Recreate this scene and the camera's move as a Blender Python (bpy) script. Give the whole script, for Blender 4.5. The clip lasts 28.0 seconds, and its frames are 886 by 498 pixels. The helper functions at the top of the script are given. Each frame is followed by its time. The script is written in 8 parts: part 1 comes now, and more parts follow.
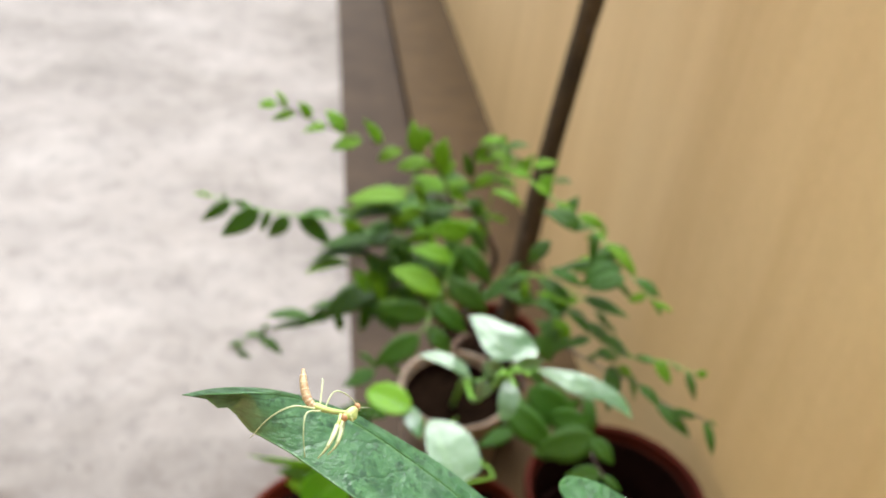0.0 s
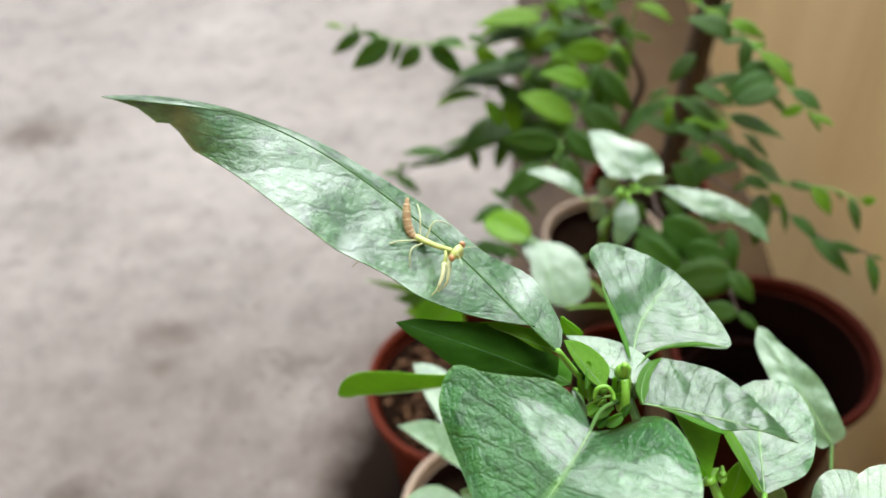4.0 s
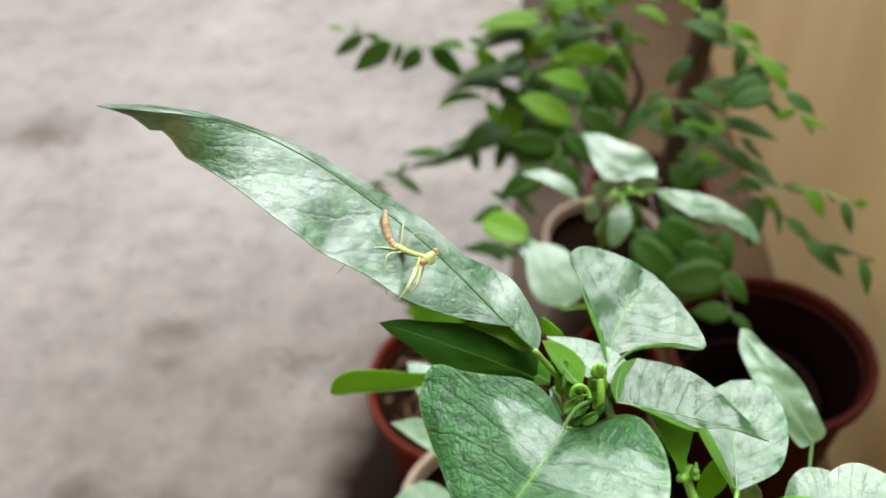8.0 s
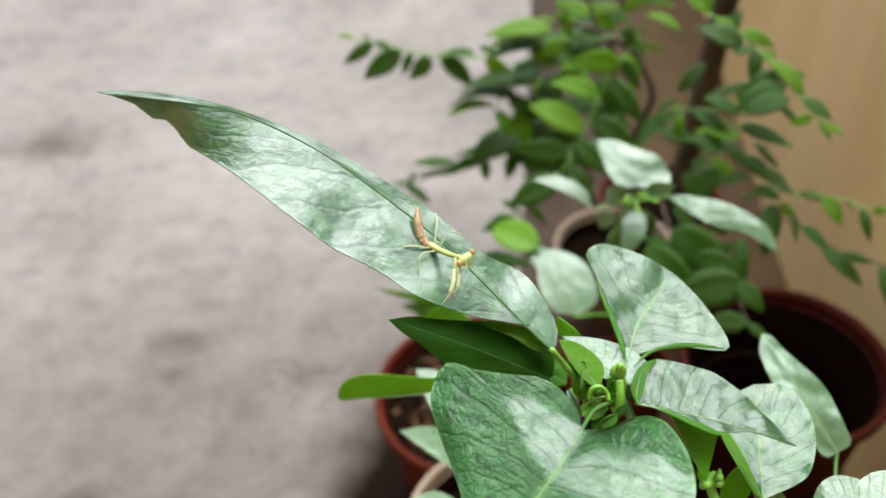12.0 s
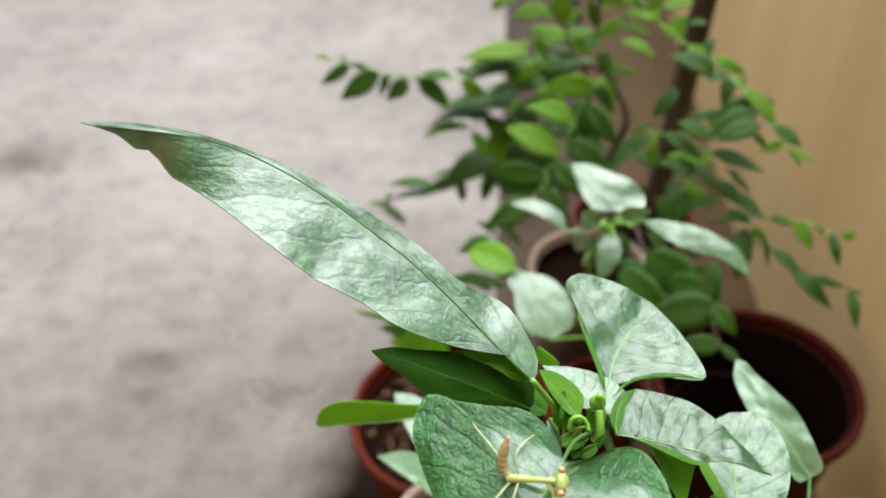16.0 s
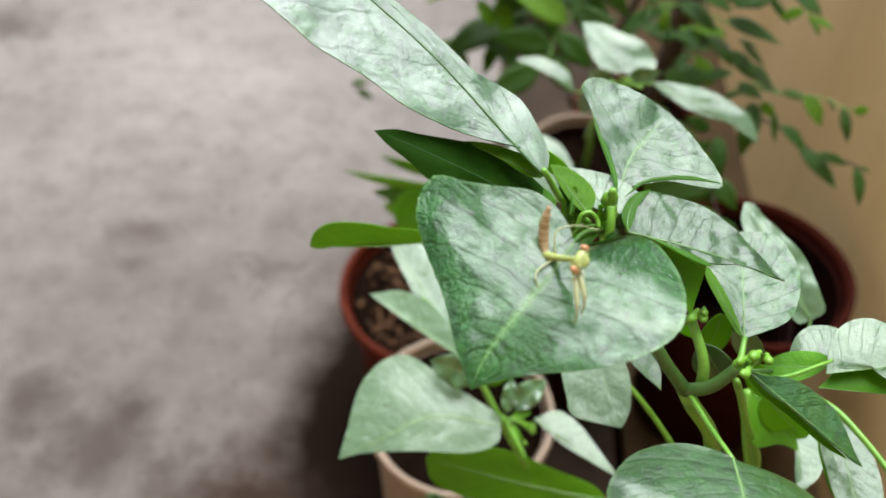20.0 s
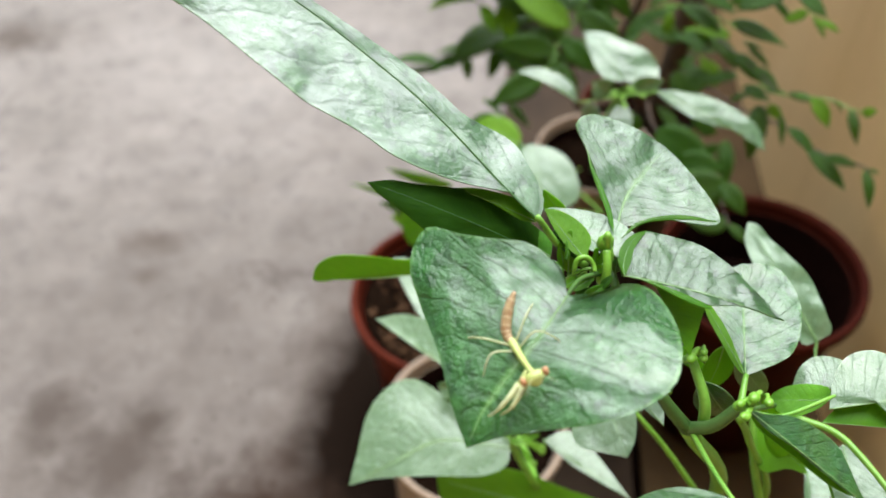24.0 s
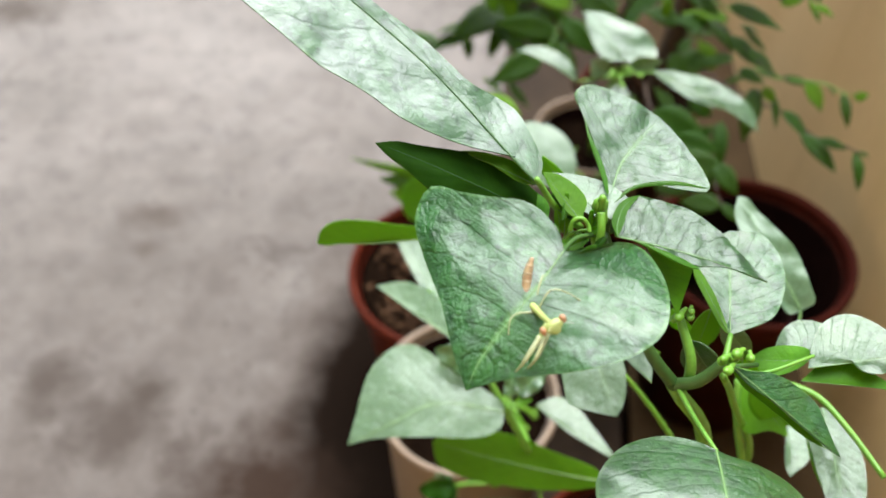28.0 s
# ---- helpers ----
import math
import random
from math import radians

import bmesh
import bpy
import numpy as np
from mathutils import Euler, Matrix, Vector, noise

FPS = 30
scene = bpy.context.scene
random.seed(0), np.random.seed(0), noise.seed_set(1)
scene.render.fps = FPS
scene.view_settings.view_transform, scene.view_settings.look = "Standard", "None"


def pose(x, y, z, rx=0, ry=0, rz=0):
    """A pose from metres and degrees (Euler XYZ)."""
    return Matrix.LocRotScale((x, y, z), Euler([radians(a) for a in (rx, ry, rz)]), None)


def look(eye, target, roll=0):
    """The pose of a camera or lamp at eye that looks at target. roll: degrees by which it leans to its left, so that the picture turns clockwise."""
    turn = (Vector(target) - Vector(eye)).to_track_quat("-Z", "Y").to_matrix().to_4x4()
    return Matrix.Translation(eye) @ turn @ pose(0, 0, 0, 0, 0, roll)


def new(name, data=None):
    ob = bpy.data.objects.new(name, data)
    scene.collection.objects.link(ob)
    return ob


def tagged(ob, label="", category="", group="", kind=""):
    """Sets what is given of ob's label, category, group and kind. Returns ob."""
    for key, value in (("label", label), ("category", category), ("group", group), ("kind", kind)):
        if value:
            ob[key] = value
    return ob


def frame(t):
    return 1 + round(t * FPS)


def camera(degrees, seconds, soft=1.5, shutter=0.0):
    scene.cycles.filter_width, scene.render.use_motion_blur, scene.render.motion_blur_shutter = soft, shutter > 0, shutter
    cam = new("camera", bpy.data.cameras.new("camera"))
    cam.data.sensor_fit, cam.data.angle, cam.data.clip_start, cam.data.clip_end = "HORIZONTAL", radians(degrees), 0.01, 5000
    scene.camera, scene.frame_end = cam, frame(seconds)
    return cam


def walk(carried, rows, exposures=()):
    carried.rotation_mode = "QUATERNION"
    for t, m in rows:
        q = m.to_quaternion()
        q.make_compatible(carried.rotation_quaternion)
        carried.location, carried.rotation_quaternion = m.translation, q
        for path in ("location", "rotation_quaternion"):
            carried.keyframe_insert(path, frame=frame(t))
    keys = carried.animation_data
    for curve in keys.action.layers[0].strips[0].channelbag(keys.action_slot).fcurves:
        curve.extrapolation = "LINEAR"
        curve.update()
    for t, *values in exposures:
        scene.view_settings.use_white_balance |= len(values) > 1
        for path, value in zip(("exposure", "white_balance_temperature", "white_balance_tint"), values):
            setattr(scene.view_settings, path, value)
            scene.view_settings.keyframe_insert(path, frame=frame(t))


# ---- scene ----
FOV = 56.82


def light_camera():
    shooter = camera(FOV, 28.0, soft=1.8)
    shooter.data.dof.use_dof = True
    shooter.data.dof.focus_distance = 0.215
    shooter.data.dof.aperture_fstop = 10.0
    return shooter


cam = light_camera()
EXPOSURES = ((0.0, 1.28), (0.5, 1.18), (1.0, 0.86), (2.0, 0.92), (3.0, 1.0), (6.0, 1.0), (7.0, 1.02), (8.0, 0.92), (15.0, 0.87), (16.0, 0.95), (18.0, 0.91), (19.0, 0.73), (20.0, 0.74), (21.0, 0.87), (25.0, 0.89), (26.0, 0.94), (28.0, 0.9))
walk(cam, [
    (0, pose(-0.0955, -0.0261, 0.7960, 55.59, -5.63, -6.77)),
    (0.5, pose(-0.0595, -0.0240, 0.7558, 51.29, -2.00, 0.74)),
    (1, pose(-0.0427, -0.0266, 0.7340, 49.60, 0.68, 2.41)),
    (1.5, pose(-0.0298, -0.0112, 0.7394, 49.68, 2.52, 4.46)),
    (2, pose(-0.0293, -0.0084, 0.7386, 47.55, 2.39, 4.30)),
    (2.5, pose(-0.0281, -0.0116, 0.7375, 47.91, 2.87, 4.23)),
    (3, pose(-0.0267, -0.0172, 0.7403, 47.91, 3.16, 4.87)),
    (3.5, pose(-0.0322, -0.0221, 0.7368, 47.38, 2.92, 4.31)),
    (5.5, pose(-0.0268, -0.0262, 0.7385, 47.53, 3.18, 5.65)),
    (6, pose(-0.0274, -0.0251, 0.7391, 47.54, 3.26, 5.41)),
    (6.5, pose(-0.0272, -0.0262, 0.7411, 47.47, 3.13, 5.32)),
    (7, pose(-0.0257, -0.0280, 0.7415, 47.39, 2.97, 5.20)),
    (7.5, pose(-0.0265, -0.0290, 0.7432, 47.32, 3.01, 4.98)),
    (8, pose(-0.0237, -0.0288, 0.7428, 47.35, 3.20, 5.06)),
    (8.5, pose(-0.0292, -0.0283, 0.7473, 47.07, 3.04, 5.01)),
    (9, pose(-0.0285, -0.0291, 0.7458, 47.30, 3.13, 5.31)),
    (9.5, pose(-0.0287, -0.0262, 0.7445, 47.33, 3.11, 5.65)),
    (10, pose(-0.0298, -0.0240, 0.7440, 47.09, 2.86, 6.10)),
    (10.5, pose(-0.0290, -0.0246, 0.7423, 47.48, 3.25, 6.07)),
    (11, pose(-0.0300, -0.0233, 0.7413, 47.31, 2.89, 6.15)),
    (11.5, pose(-0.0292, -0.0237, 0.7382, 47.81, 2.75, 6.13)),
    (12, pose(-0.0257, -0.0265, 0.7331, 48.49, 3.42, 5.61)),
    (12.5, pose(-0.0348, -0.0296, 0.7271, 47.97, 1.96, 3.27)),
    (14.5, pose(-0.0340, -0.0237, 0.7275, 49.95, 1.16, 4.25)),
    (15, pose(-0.0395, -0.0274, 0.7306, 50.12, -0.37, 3.91)),
    (15.5, pose(-0.0331, -0.0268, 0.7347, 49.88, 0.99, 3.78)),
    (16, pose(-0.0278, -0.0255, 0.7372, 49.59, 2.03, 4.37)),
    (16.5, pose(-0.0300, -0.0217, 0.7379, 48.66, 1.79, 4.23)),
    (17, pose(-0.0297, -0.0209, 0.7344, 50.17, 2.05, 4.07)),
    (17.5, pose(-0.0289, -0.0156, 0.7365, 49.12, 1.79, 4.91)),
    (18, pose(-0.0339, -0.0155, 0.7231, 43.70, 1.64, 3.73)),
    (18.5, pose(-0.0350, -0.0435, 0.6981, 43.37, -0.49, 5.53)),
    (19, pose(-0.0361, -0.0321, 0.7061, 40.29, -0.39, 4.97)),
    (19.5, pose(-0.0458, -0.0406, 0.7029, 43.10, -2.81, 4.16)),
    (20, pose(-0.0314, -0.0389, 0.7062, 43.30, -0.42, 5.75)),
    (20.5, pose(-0.0337, -0.0399, 0.7087, 43.16, -0.33, 4.65)),
    (21, pose(-0.0312, -0.0415, 0.7091, 43.72, -0.18, 5.19)),
    (21.5, pose(-0.0316, -0.0386, 0.7124, 43.59, -0.17, 5.08)),
    (23.5, pose(-0.0275, -0.0318, 0.7222, 42.86, 0.57, 5.31)),
    (24, pose(-0.0275, -0.0280, 0.7161, 42.62, 1.44, 5.31)),
    (24.5, pose(-0.0256, -0.0322, 0.7170, 42.46, 2.09, 5.23)),
    (25, pose(-0.0299, -0.0334, 0.7177, 41.29, 0.38, 4.50)),
    (25.5, pose(-0.0276, -0.0402, 0.7192, 41.89, 0.62, 4.38)),
    (26, pose(-0.0328, -0.0418, 0.7172, 41.92, -0.82, 4.37)),
    (26.5, pose(-0.0353, -0.0467, 0.7188, 42.10, -1.23, 4.80)),
    (27, pose(-0.0333, -0.0497, 0.7161, 42.65, -0.96, 5.28)),
    (27.5, pose(-0.0346, -0.0443, 0.7216, 41.64, -0.52, 5.25)),
    (28, pose(-0.0282, -0.0403, 0.7197, 41.53, 0.47, 5.87)),
], exposures=EXPOSURES)

# ---- light: soft daylight from a bright overcast sky ahead of the viewer ----
SUN_EL, SUN_AZ = 64.0, 13.0
world = bpy.data.worlds.new("world")
scene.world = world
world.use_nodes = True
wn = world.node_tree
sky = wn.nodes.new("ShaderNodeTexSky")
sky.sky_type = "NISHITA"
sky.sun_disc = False
sky.sun_elevation = radians(SUN_EL)
sky.sun_rotation = radians(SUN_AZ)
sky.air_density, sky.dust_density = 1.0, 4.0
wn.links.new(sky.outputs[0], wn.nodes["Background"].inputs[0])
wn.nodes["Background"].inputs[1].default_value = 0.065
sun_data = bpy.data.lights.new("sun", "SUN")
sun_data.energy, sun_data.angle, sun_data.color = 5.0, radians(62), (0.92, 0.97, 1.0)
sun = new("sun", sun_data)
sun.matrix_world = look((math.sin(radians(SUN_AZ)) * 3 * math.cos(radians(SUN_EL)), math.cos(radians(SUN_AZ)) * 3 * math.cos(radians(SUN_EL)), 3 * math.sin(radians(SUN_EL))), (0, 0, 0))


# ---- materials ----
def material(name, build):
    m = bpy.data.materials.new(name)
    m.use_nodes = True
    nt = m.node_tree
    bsdf = nt.nodes["Principled BSDF"]
    build(nt, bsdf)
    return m


def node(nt, kind, **values):
    n = nt.nodes.new(kind)
    for key, value in values.items():
        n.inputs[key.replace("_", " ")].default_value = value
    return n


def ramp(nt, source, stops):
    r = nt.nodes.new("ShaderNodeValToRGB")
    el = r.color_ramp.elements
    while len(el) < len(stops):
        el.new(0.5)
    for e, (pos, col) in zip(el, stops):
        e.position, e.color = pos, (*col, 1)
    nt.links.new(source, r.inputs[0])
    return r.outputs[0]


def mix(nt, a, b, fac, blend="MIX"):
    m = nt.nodes.new("ShaderNodeMix")
    m.data_type, m.blend_type = "RGBA", blend
    for slot, v in ((0, fac), (6, a), (7, b)):
        if isinstance(v, (int, float)):
            m.inputs[slot].default_value = v
        elif isinstance(v, tuple):
            m.inputs[slot].default_value = (*v, 1)
        else:
            nt.links.new(v, m.inputs[slot])
    return m.outputs[2]


def math_node(nt, op, a, b=0.0):
    m = nt.nodes.new("ShaderNodeMath")
    m.operation = op
    for slot, v in ((0, a), (1, b)):
        if isinstance(v, (int, float)):
            m.inputs[slot].default_value = v
        else:
            nt.links.new(v, m.inputs[slot])
    return m.outputs[0]


def noise_of(nt, scale, detail=4.0, rough=0.6, coords="Object", stretch=None):
    tc = nt.nodes.new("ShaderNodeTexCoord")
    out = tc.outputs[coords]
    if stretch:
        mp = nt.nodes.new("ShaderNodeMapping")
        mp.inputs["Scale"].default_value = stretch
        nt.links.new(out, mp.inputs[0])
        out = mp.outputs[0]
    n = node(nt, "ShaderNodeTexNoise", Scale=scale, Detail=detail, Roughness=rough)
    nt.links.new(out, n.inputs["Vector"])
    return n.outputs["Fac"]


def bump(nt, bsdf, height, strength, distance):
    b = node(nt, "ShaderNodeBump", Strength=strength, Distance=distance)
    nt.links.new(height, b.inputs["Height"])
    nt.links.new(b.outputs[0], bsdf.inputs["Normal"])


def leaf_material(name, dark, light, vein, rough, thin, gloss=0.5, quilt=0.6, vein_gap=0.11, coat=0.0, spots=0.0, least=0.28, wax=0.11, relief=0.0007):
    """A leaf: side veins from its own u and v, quilted relief, some light through it."""
    def build(nt, bsdf):
        uv = nt.nodes.new("ShaderNodeUVMap")
        uv.uv_map = "UVMap"
        sep = nt.nodes.new("ShaderNodeSeparateXYZ")
        nt.links.new(uv.outputs[0], sep.inputs[0])
        along, across = sep.outputs[0], math_node(nt, "ABSOLUTE", math_node(nt, "SUBTRACT", sep.outputs[1], 0.5))
        wob = math_node(nt, "MULTIPLY", math_node(nt, "SUBTRACT", noise_of(nt, 60.0, 3.0), 0.5), 0.12)
        slant = math_node(nt, "ADD", math_node(nt, "SUBTRACT", along, math_node(nt, "MULTIPLY", across, 0.45)), wob)
        saw = math_node(nt, "ABSOLUTE", math_node(nt, "SUBTRACT", math_node(nt, "FRACT", math_node(nt, "DIVIDE", slant, vein_gap)), 0.5))
        side = math_node(nt, "SMOOTH_MIN", math_node(nt, "MULTIPLY", math_node(nt, "SUBTRACT", 0.5, saw), 14.0), 1.0)
        mid = math_node(nt, "MINIMUM", math_node(nt, "MULTIPLY", across, 42.0), 1.0)
        lines = math_node(nt, "MULTIPLY", mid, math_node(nt, "ADD", math_node(nt, "MULTIPLY", side, 0.55), 0.45))
        tc = nt.nodes.new("ShaderNodeTexCoord")
        warp = nt.nodes.new("ShaderNodeVectorMath")
        warp.operation = "MULTIPLY_ADD"
        jig = node(nt, "ShaderNodeTexNoise", Scale=130.0, Detail=3.0)
        nt.links.new(tc.outputs["Object"], jig.inputs["Vector"])
        nt.links.new(jig.outputs["Color"], warp.inputs[0])
        warp.inputs[1].default_value = (0.006, 0.006, 0.006)
        nt.links.new(tc.outputs["Object"], warp.inputs[2])

        def cells(scale, width):
            fine = node(nt, "ShaderNodeTexVoronoi", Scale=scale)
            fine.feature = "DISTANCE_TO_EDGE"
            nt.links.new(warp.outputs[0], fine.inputs["Vector"])
            return math_node(nt, "SMOOTH_MIN", math_node(nt, "MULTIPLY", fine.outputs["Distance"], width), 1.0)

        net, quilts = cells(520.0, 5.0), cells(150.0, 3.0)
        # fine ridges that run with the side veins
        run = nt.nodes.new("ShaderNodeCombineXYZ")
        nt.links.new(math_node(nt, "MULTIPLY", slant, 38.0), run.inputs[0])
        nt.links.new(math_node(nt, "MULTIPLY", across, 15.0), run.inputs[1])
        ridges = node(nt, "ShaderNodeTexNoise", Scale=1.0, Detail=5.0, Roughness=0.62)
        nt.links.new(run.outputs[0], ridges.inputs["Vector"])
        grain = ridges.outputs["Fac"]
        blotch = noise_of(nt, 80.0, 5.0, 0.65)
        body = ramp(nt, math_node(nt, "ADD", math_node(nt, "MULTIPLY", blotch, 0.55), math_node(nt, "MULTIPLY", grain, 0.45)), [(0.36, dark), (0.62, light)])
        if spots:
            fleck = ramp(nt, noise_of(nt, 300.0, 6.0, 0.65), [(0.53, (0.0, 0.0, 0.0)), (0.60, (spots, spots, spots))])
            body = mix(nt, body, tuple(0.3 * c for c in dark), fleck)
            dull = ramp(nt, noise_of(nt, 90.0, 4.0, 0.55), [(0.56, (0.0, 0.0, 0.0)), (0.66, (0.75 * spots,) * 3)])
            body = mix(nt, body, tuple(0.55 * c for c in dark), dull)
        info = nt.nodes.new("ShaderNodeObjectInfo")
        tint = node(nt, "ShaderNodeHueSaturation", Saturation=1.0)
        nt.links.new(math_node(nt, "ADD", math_node(nt, "MULTIPLY", info.outputs["Random"], 0.24), 0.86), tint.inputs["Value"])
        nt.links.new(math_node(nt, "ADD", math_node(nt, "MULTIPLY", info.outputs["Random"], 0.012), 0.492), tint.inputs["Hue"])
        rimline = math_node(nt, "MULTIPLY", math_node(nt, "GREATER_THAN", across, 0.487), 0.7)
        body = mix(nt, body, vein, rimline)
        groove = math_node(nt, "MINIMUM", math_node(nt, "ADD", math_node(nt, "MULTIPLY", side, 0.5), math_node(nt, "MULTIPLY", noise_of(nt, 45.0, 4.0), 0.9)), 1.0)
        faint = math_node(nt, "ADD", math_node(nt, "MULTIPLY", mid, 0.6), 0.4)
        flesh = mix(nt, mix(nt, body, dark, 0.6), body, math_node(nt, "MULTIPLY", quilts, net))
        nt.links.new(mix(nt, vein, mix(nt, tuple(0.6 * c for c in dark), flesh, groove), faint), tint.inputs["Color"])
        nt.links.new(tint.outputs[0], bsdf.inputs["Base Color"])
        bsdf.inputs["Specular IOR Level"].default_value = gloss
        if coat:
            wet = ramp(nt, math_node(nt, "ADD", math_node(nt, "MULTIPLY", noise_of(nt, 170.0, 6.0, 0.68), 0.6), math_node(nt, "MULTIPLY", grain, 0.4)), [(0.40, (least * coat,) * 3), (0.56, (coat,) * 3)])
            nt.links.new(math_node(nt, "MULTIPLY", wet, groove), bsdf.inputs["Coat Weight"])
        bsdf.inputs["Coat Roughness"].default_value = wax
        bsdf.inputs["Coat IOR"].default_value = 1.62
        r = math_node(nt, "ADD", math_node(nt, "ADD", math_node(nt, "MULTIPLY", noise_of(nt, 160.0, 4.0), 0.2), math_node(nt, "MULTIPLY", noise_of(nt, 85.0, 3.0), 0.4)), rough - 0.30)
        nt.links.new(r, bsdf.inputs["Roughness"])
        crumple = math_node(nt, "ADD", math_node(nt, "ADD", math_node(nt, "MULTIPLY", noise_of(nt, 190.0, 3.0, 0.6), 0.6), math_node(nt, "MULTIPLY", noise_of(nt, 620.0, 3.0, 0.65), 0.5)), math_node(nt, "MULTIPLY", grain, 0.9))
        dome = math_node(nt, "SUBTRACT", 1.0, math_node(nt, "MULTIPLY", math_node(nt, "MULTIPLY", saw, saw), 4.0))
        h = math_node(nt, "ADD", math_node(nt, "ADD", math_node(nt, "MULTIPLY", lines, 0.28), math_node(nt, "MULTIPLY", math_node(nt, "MULTIPLY", dome, noise_of(nt, 38.0, 3.0)), 0.3)), math_node(nt, "ADD", math_node(nt, "MULTIPLY", crumple, 0.75), math_node(nt, "ADD", math_node(nt, "MULTIPLY", net, 0.12), math_node(nt, "MULTIPLY", quilts, 0.34))))
        bump(nt, bsdf, h, quilt, relief)
        out = nt.nodes["Material Output"]
        tr = nt.nodes.new("ShaderNodeBsdfTranslucent")
        nt.links.new(mix(nt, tint.outputs[0], (0.45, 0.75, 0.05), 0.45), tr.inputs[0])
        ms = nt.nodes.new("ShaderNodeMixShader")
        ms.inputs[0].default_value = thin
        nt.links.new(bsdf.outputs[0], ms.inputs[1])
        nt.links.new(tr.outputs[0], ms.inputs[2])
        nt.links.new(ms.outputs[0], out.inputs["Surface"])
    return material(name, build)


def plain(name, dark, light, scale, rough, rel=0.3, dist=0.001, gloss=0.5, stretch=None):
    def build(nt, bsdf):
        n1, n2 = noise_of(nt, scale, 6.0, 0.65, stretch=stretch), noise_of(nt, scale * 9, 3.0, 0.6, stretch=stretch)
        both = math_node(nt, "ADD", math_node(nt, "MULTIPLY", n1, 0.7), math_node(nt, "MULTIPLY", n2, 0.3))
        nt.links.new(ramp(nt, both, [(0.35, dark), (0.65, light)]), bsdf.inputs["Base Color"])
        nt.links.new(math_node(nt, "ADD", math_node(nt, "MULTIPLY", n2, 0.2), rough - 0.1), bsdf.inputs["Roughness"])
        bsdf.inputs["Specular IOR Level"].default_value = gloss
        bump(nt, bsdf, both, rel, dist)
    return material(name, build)


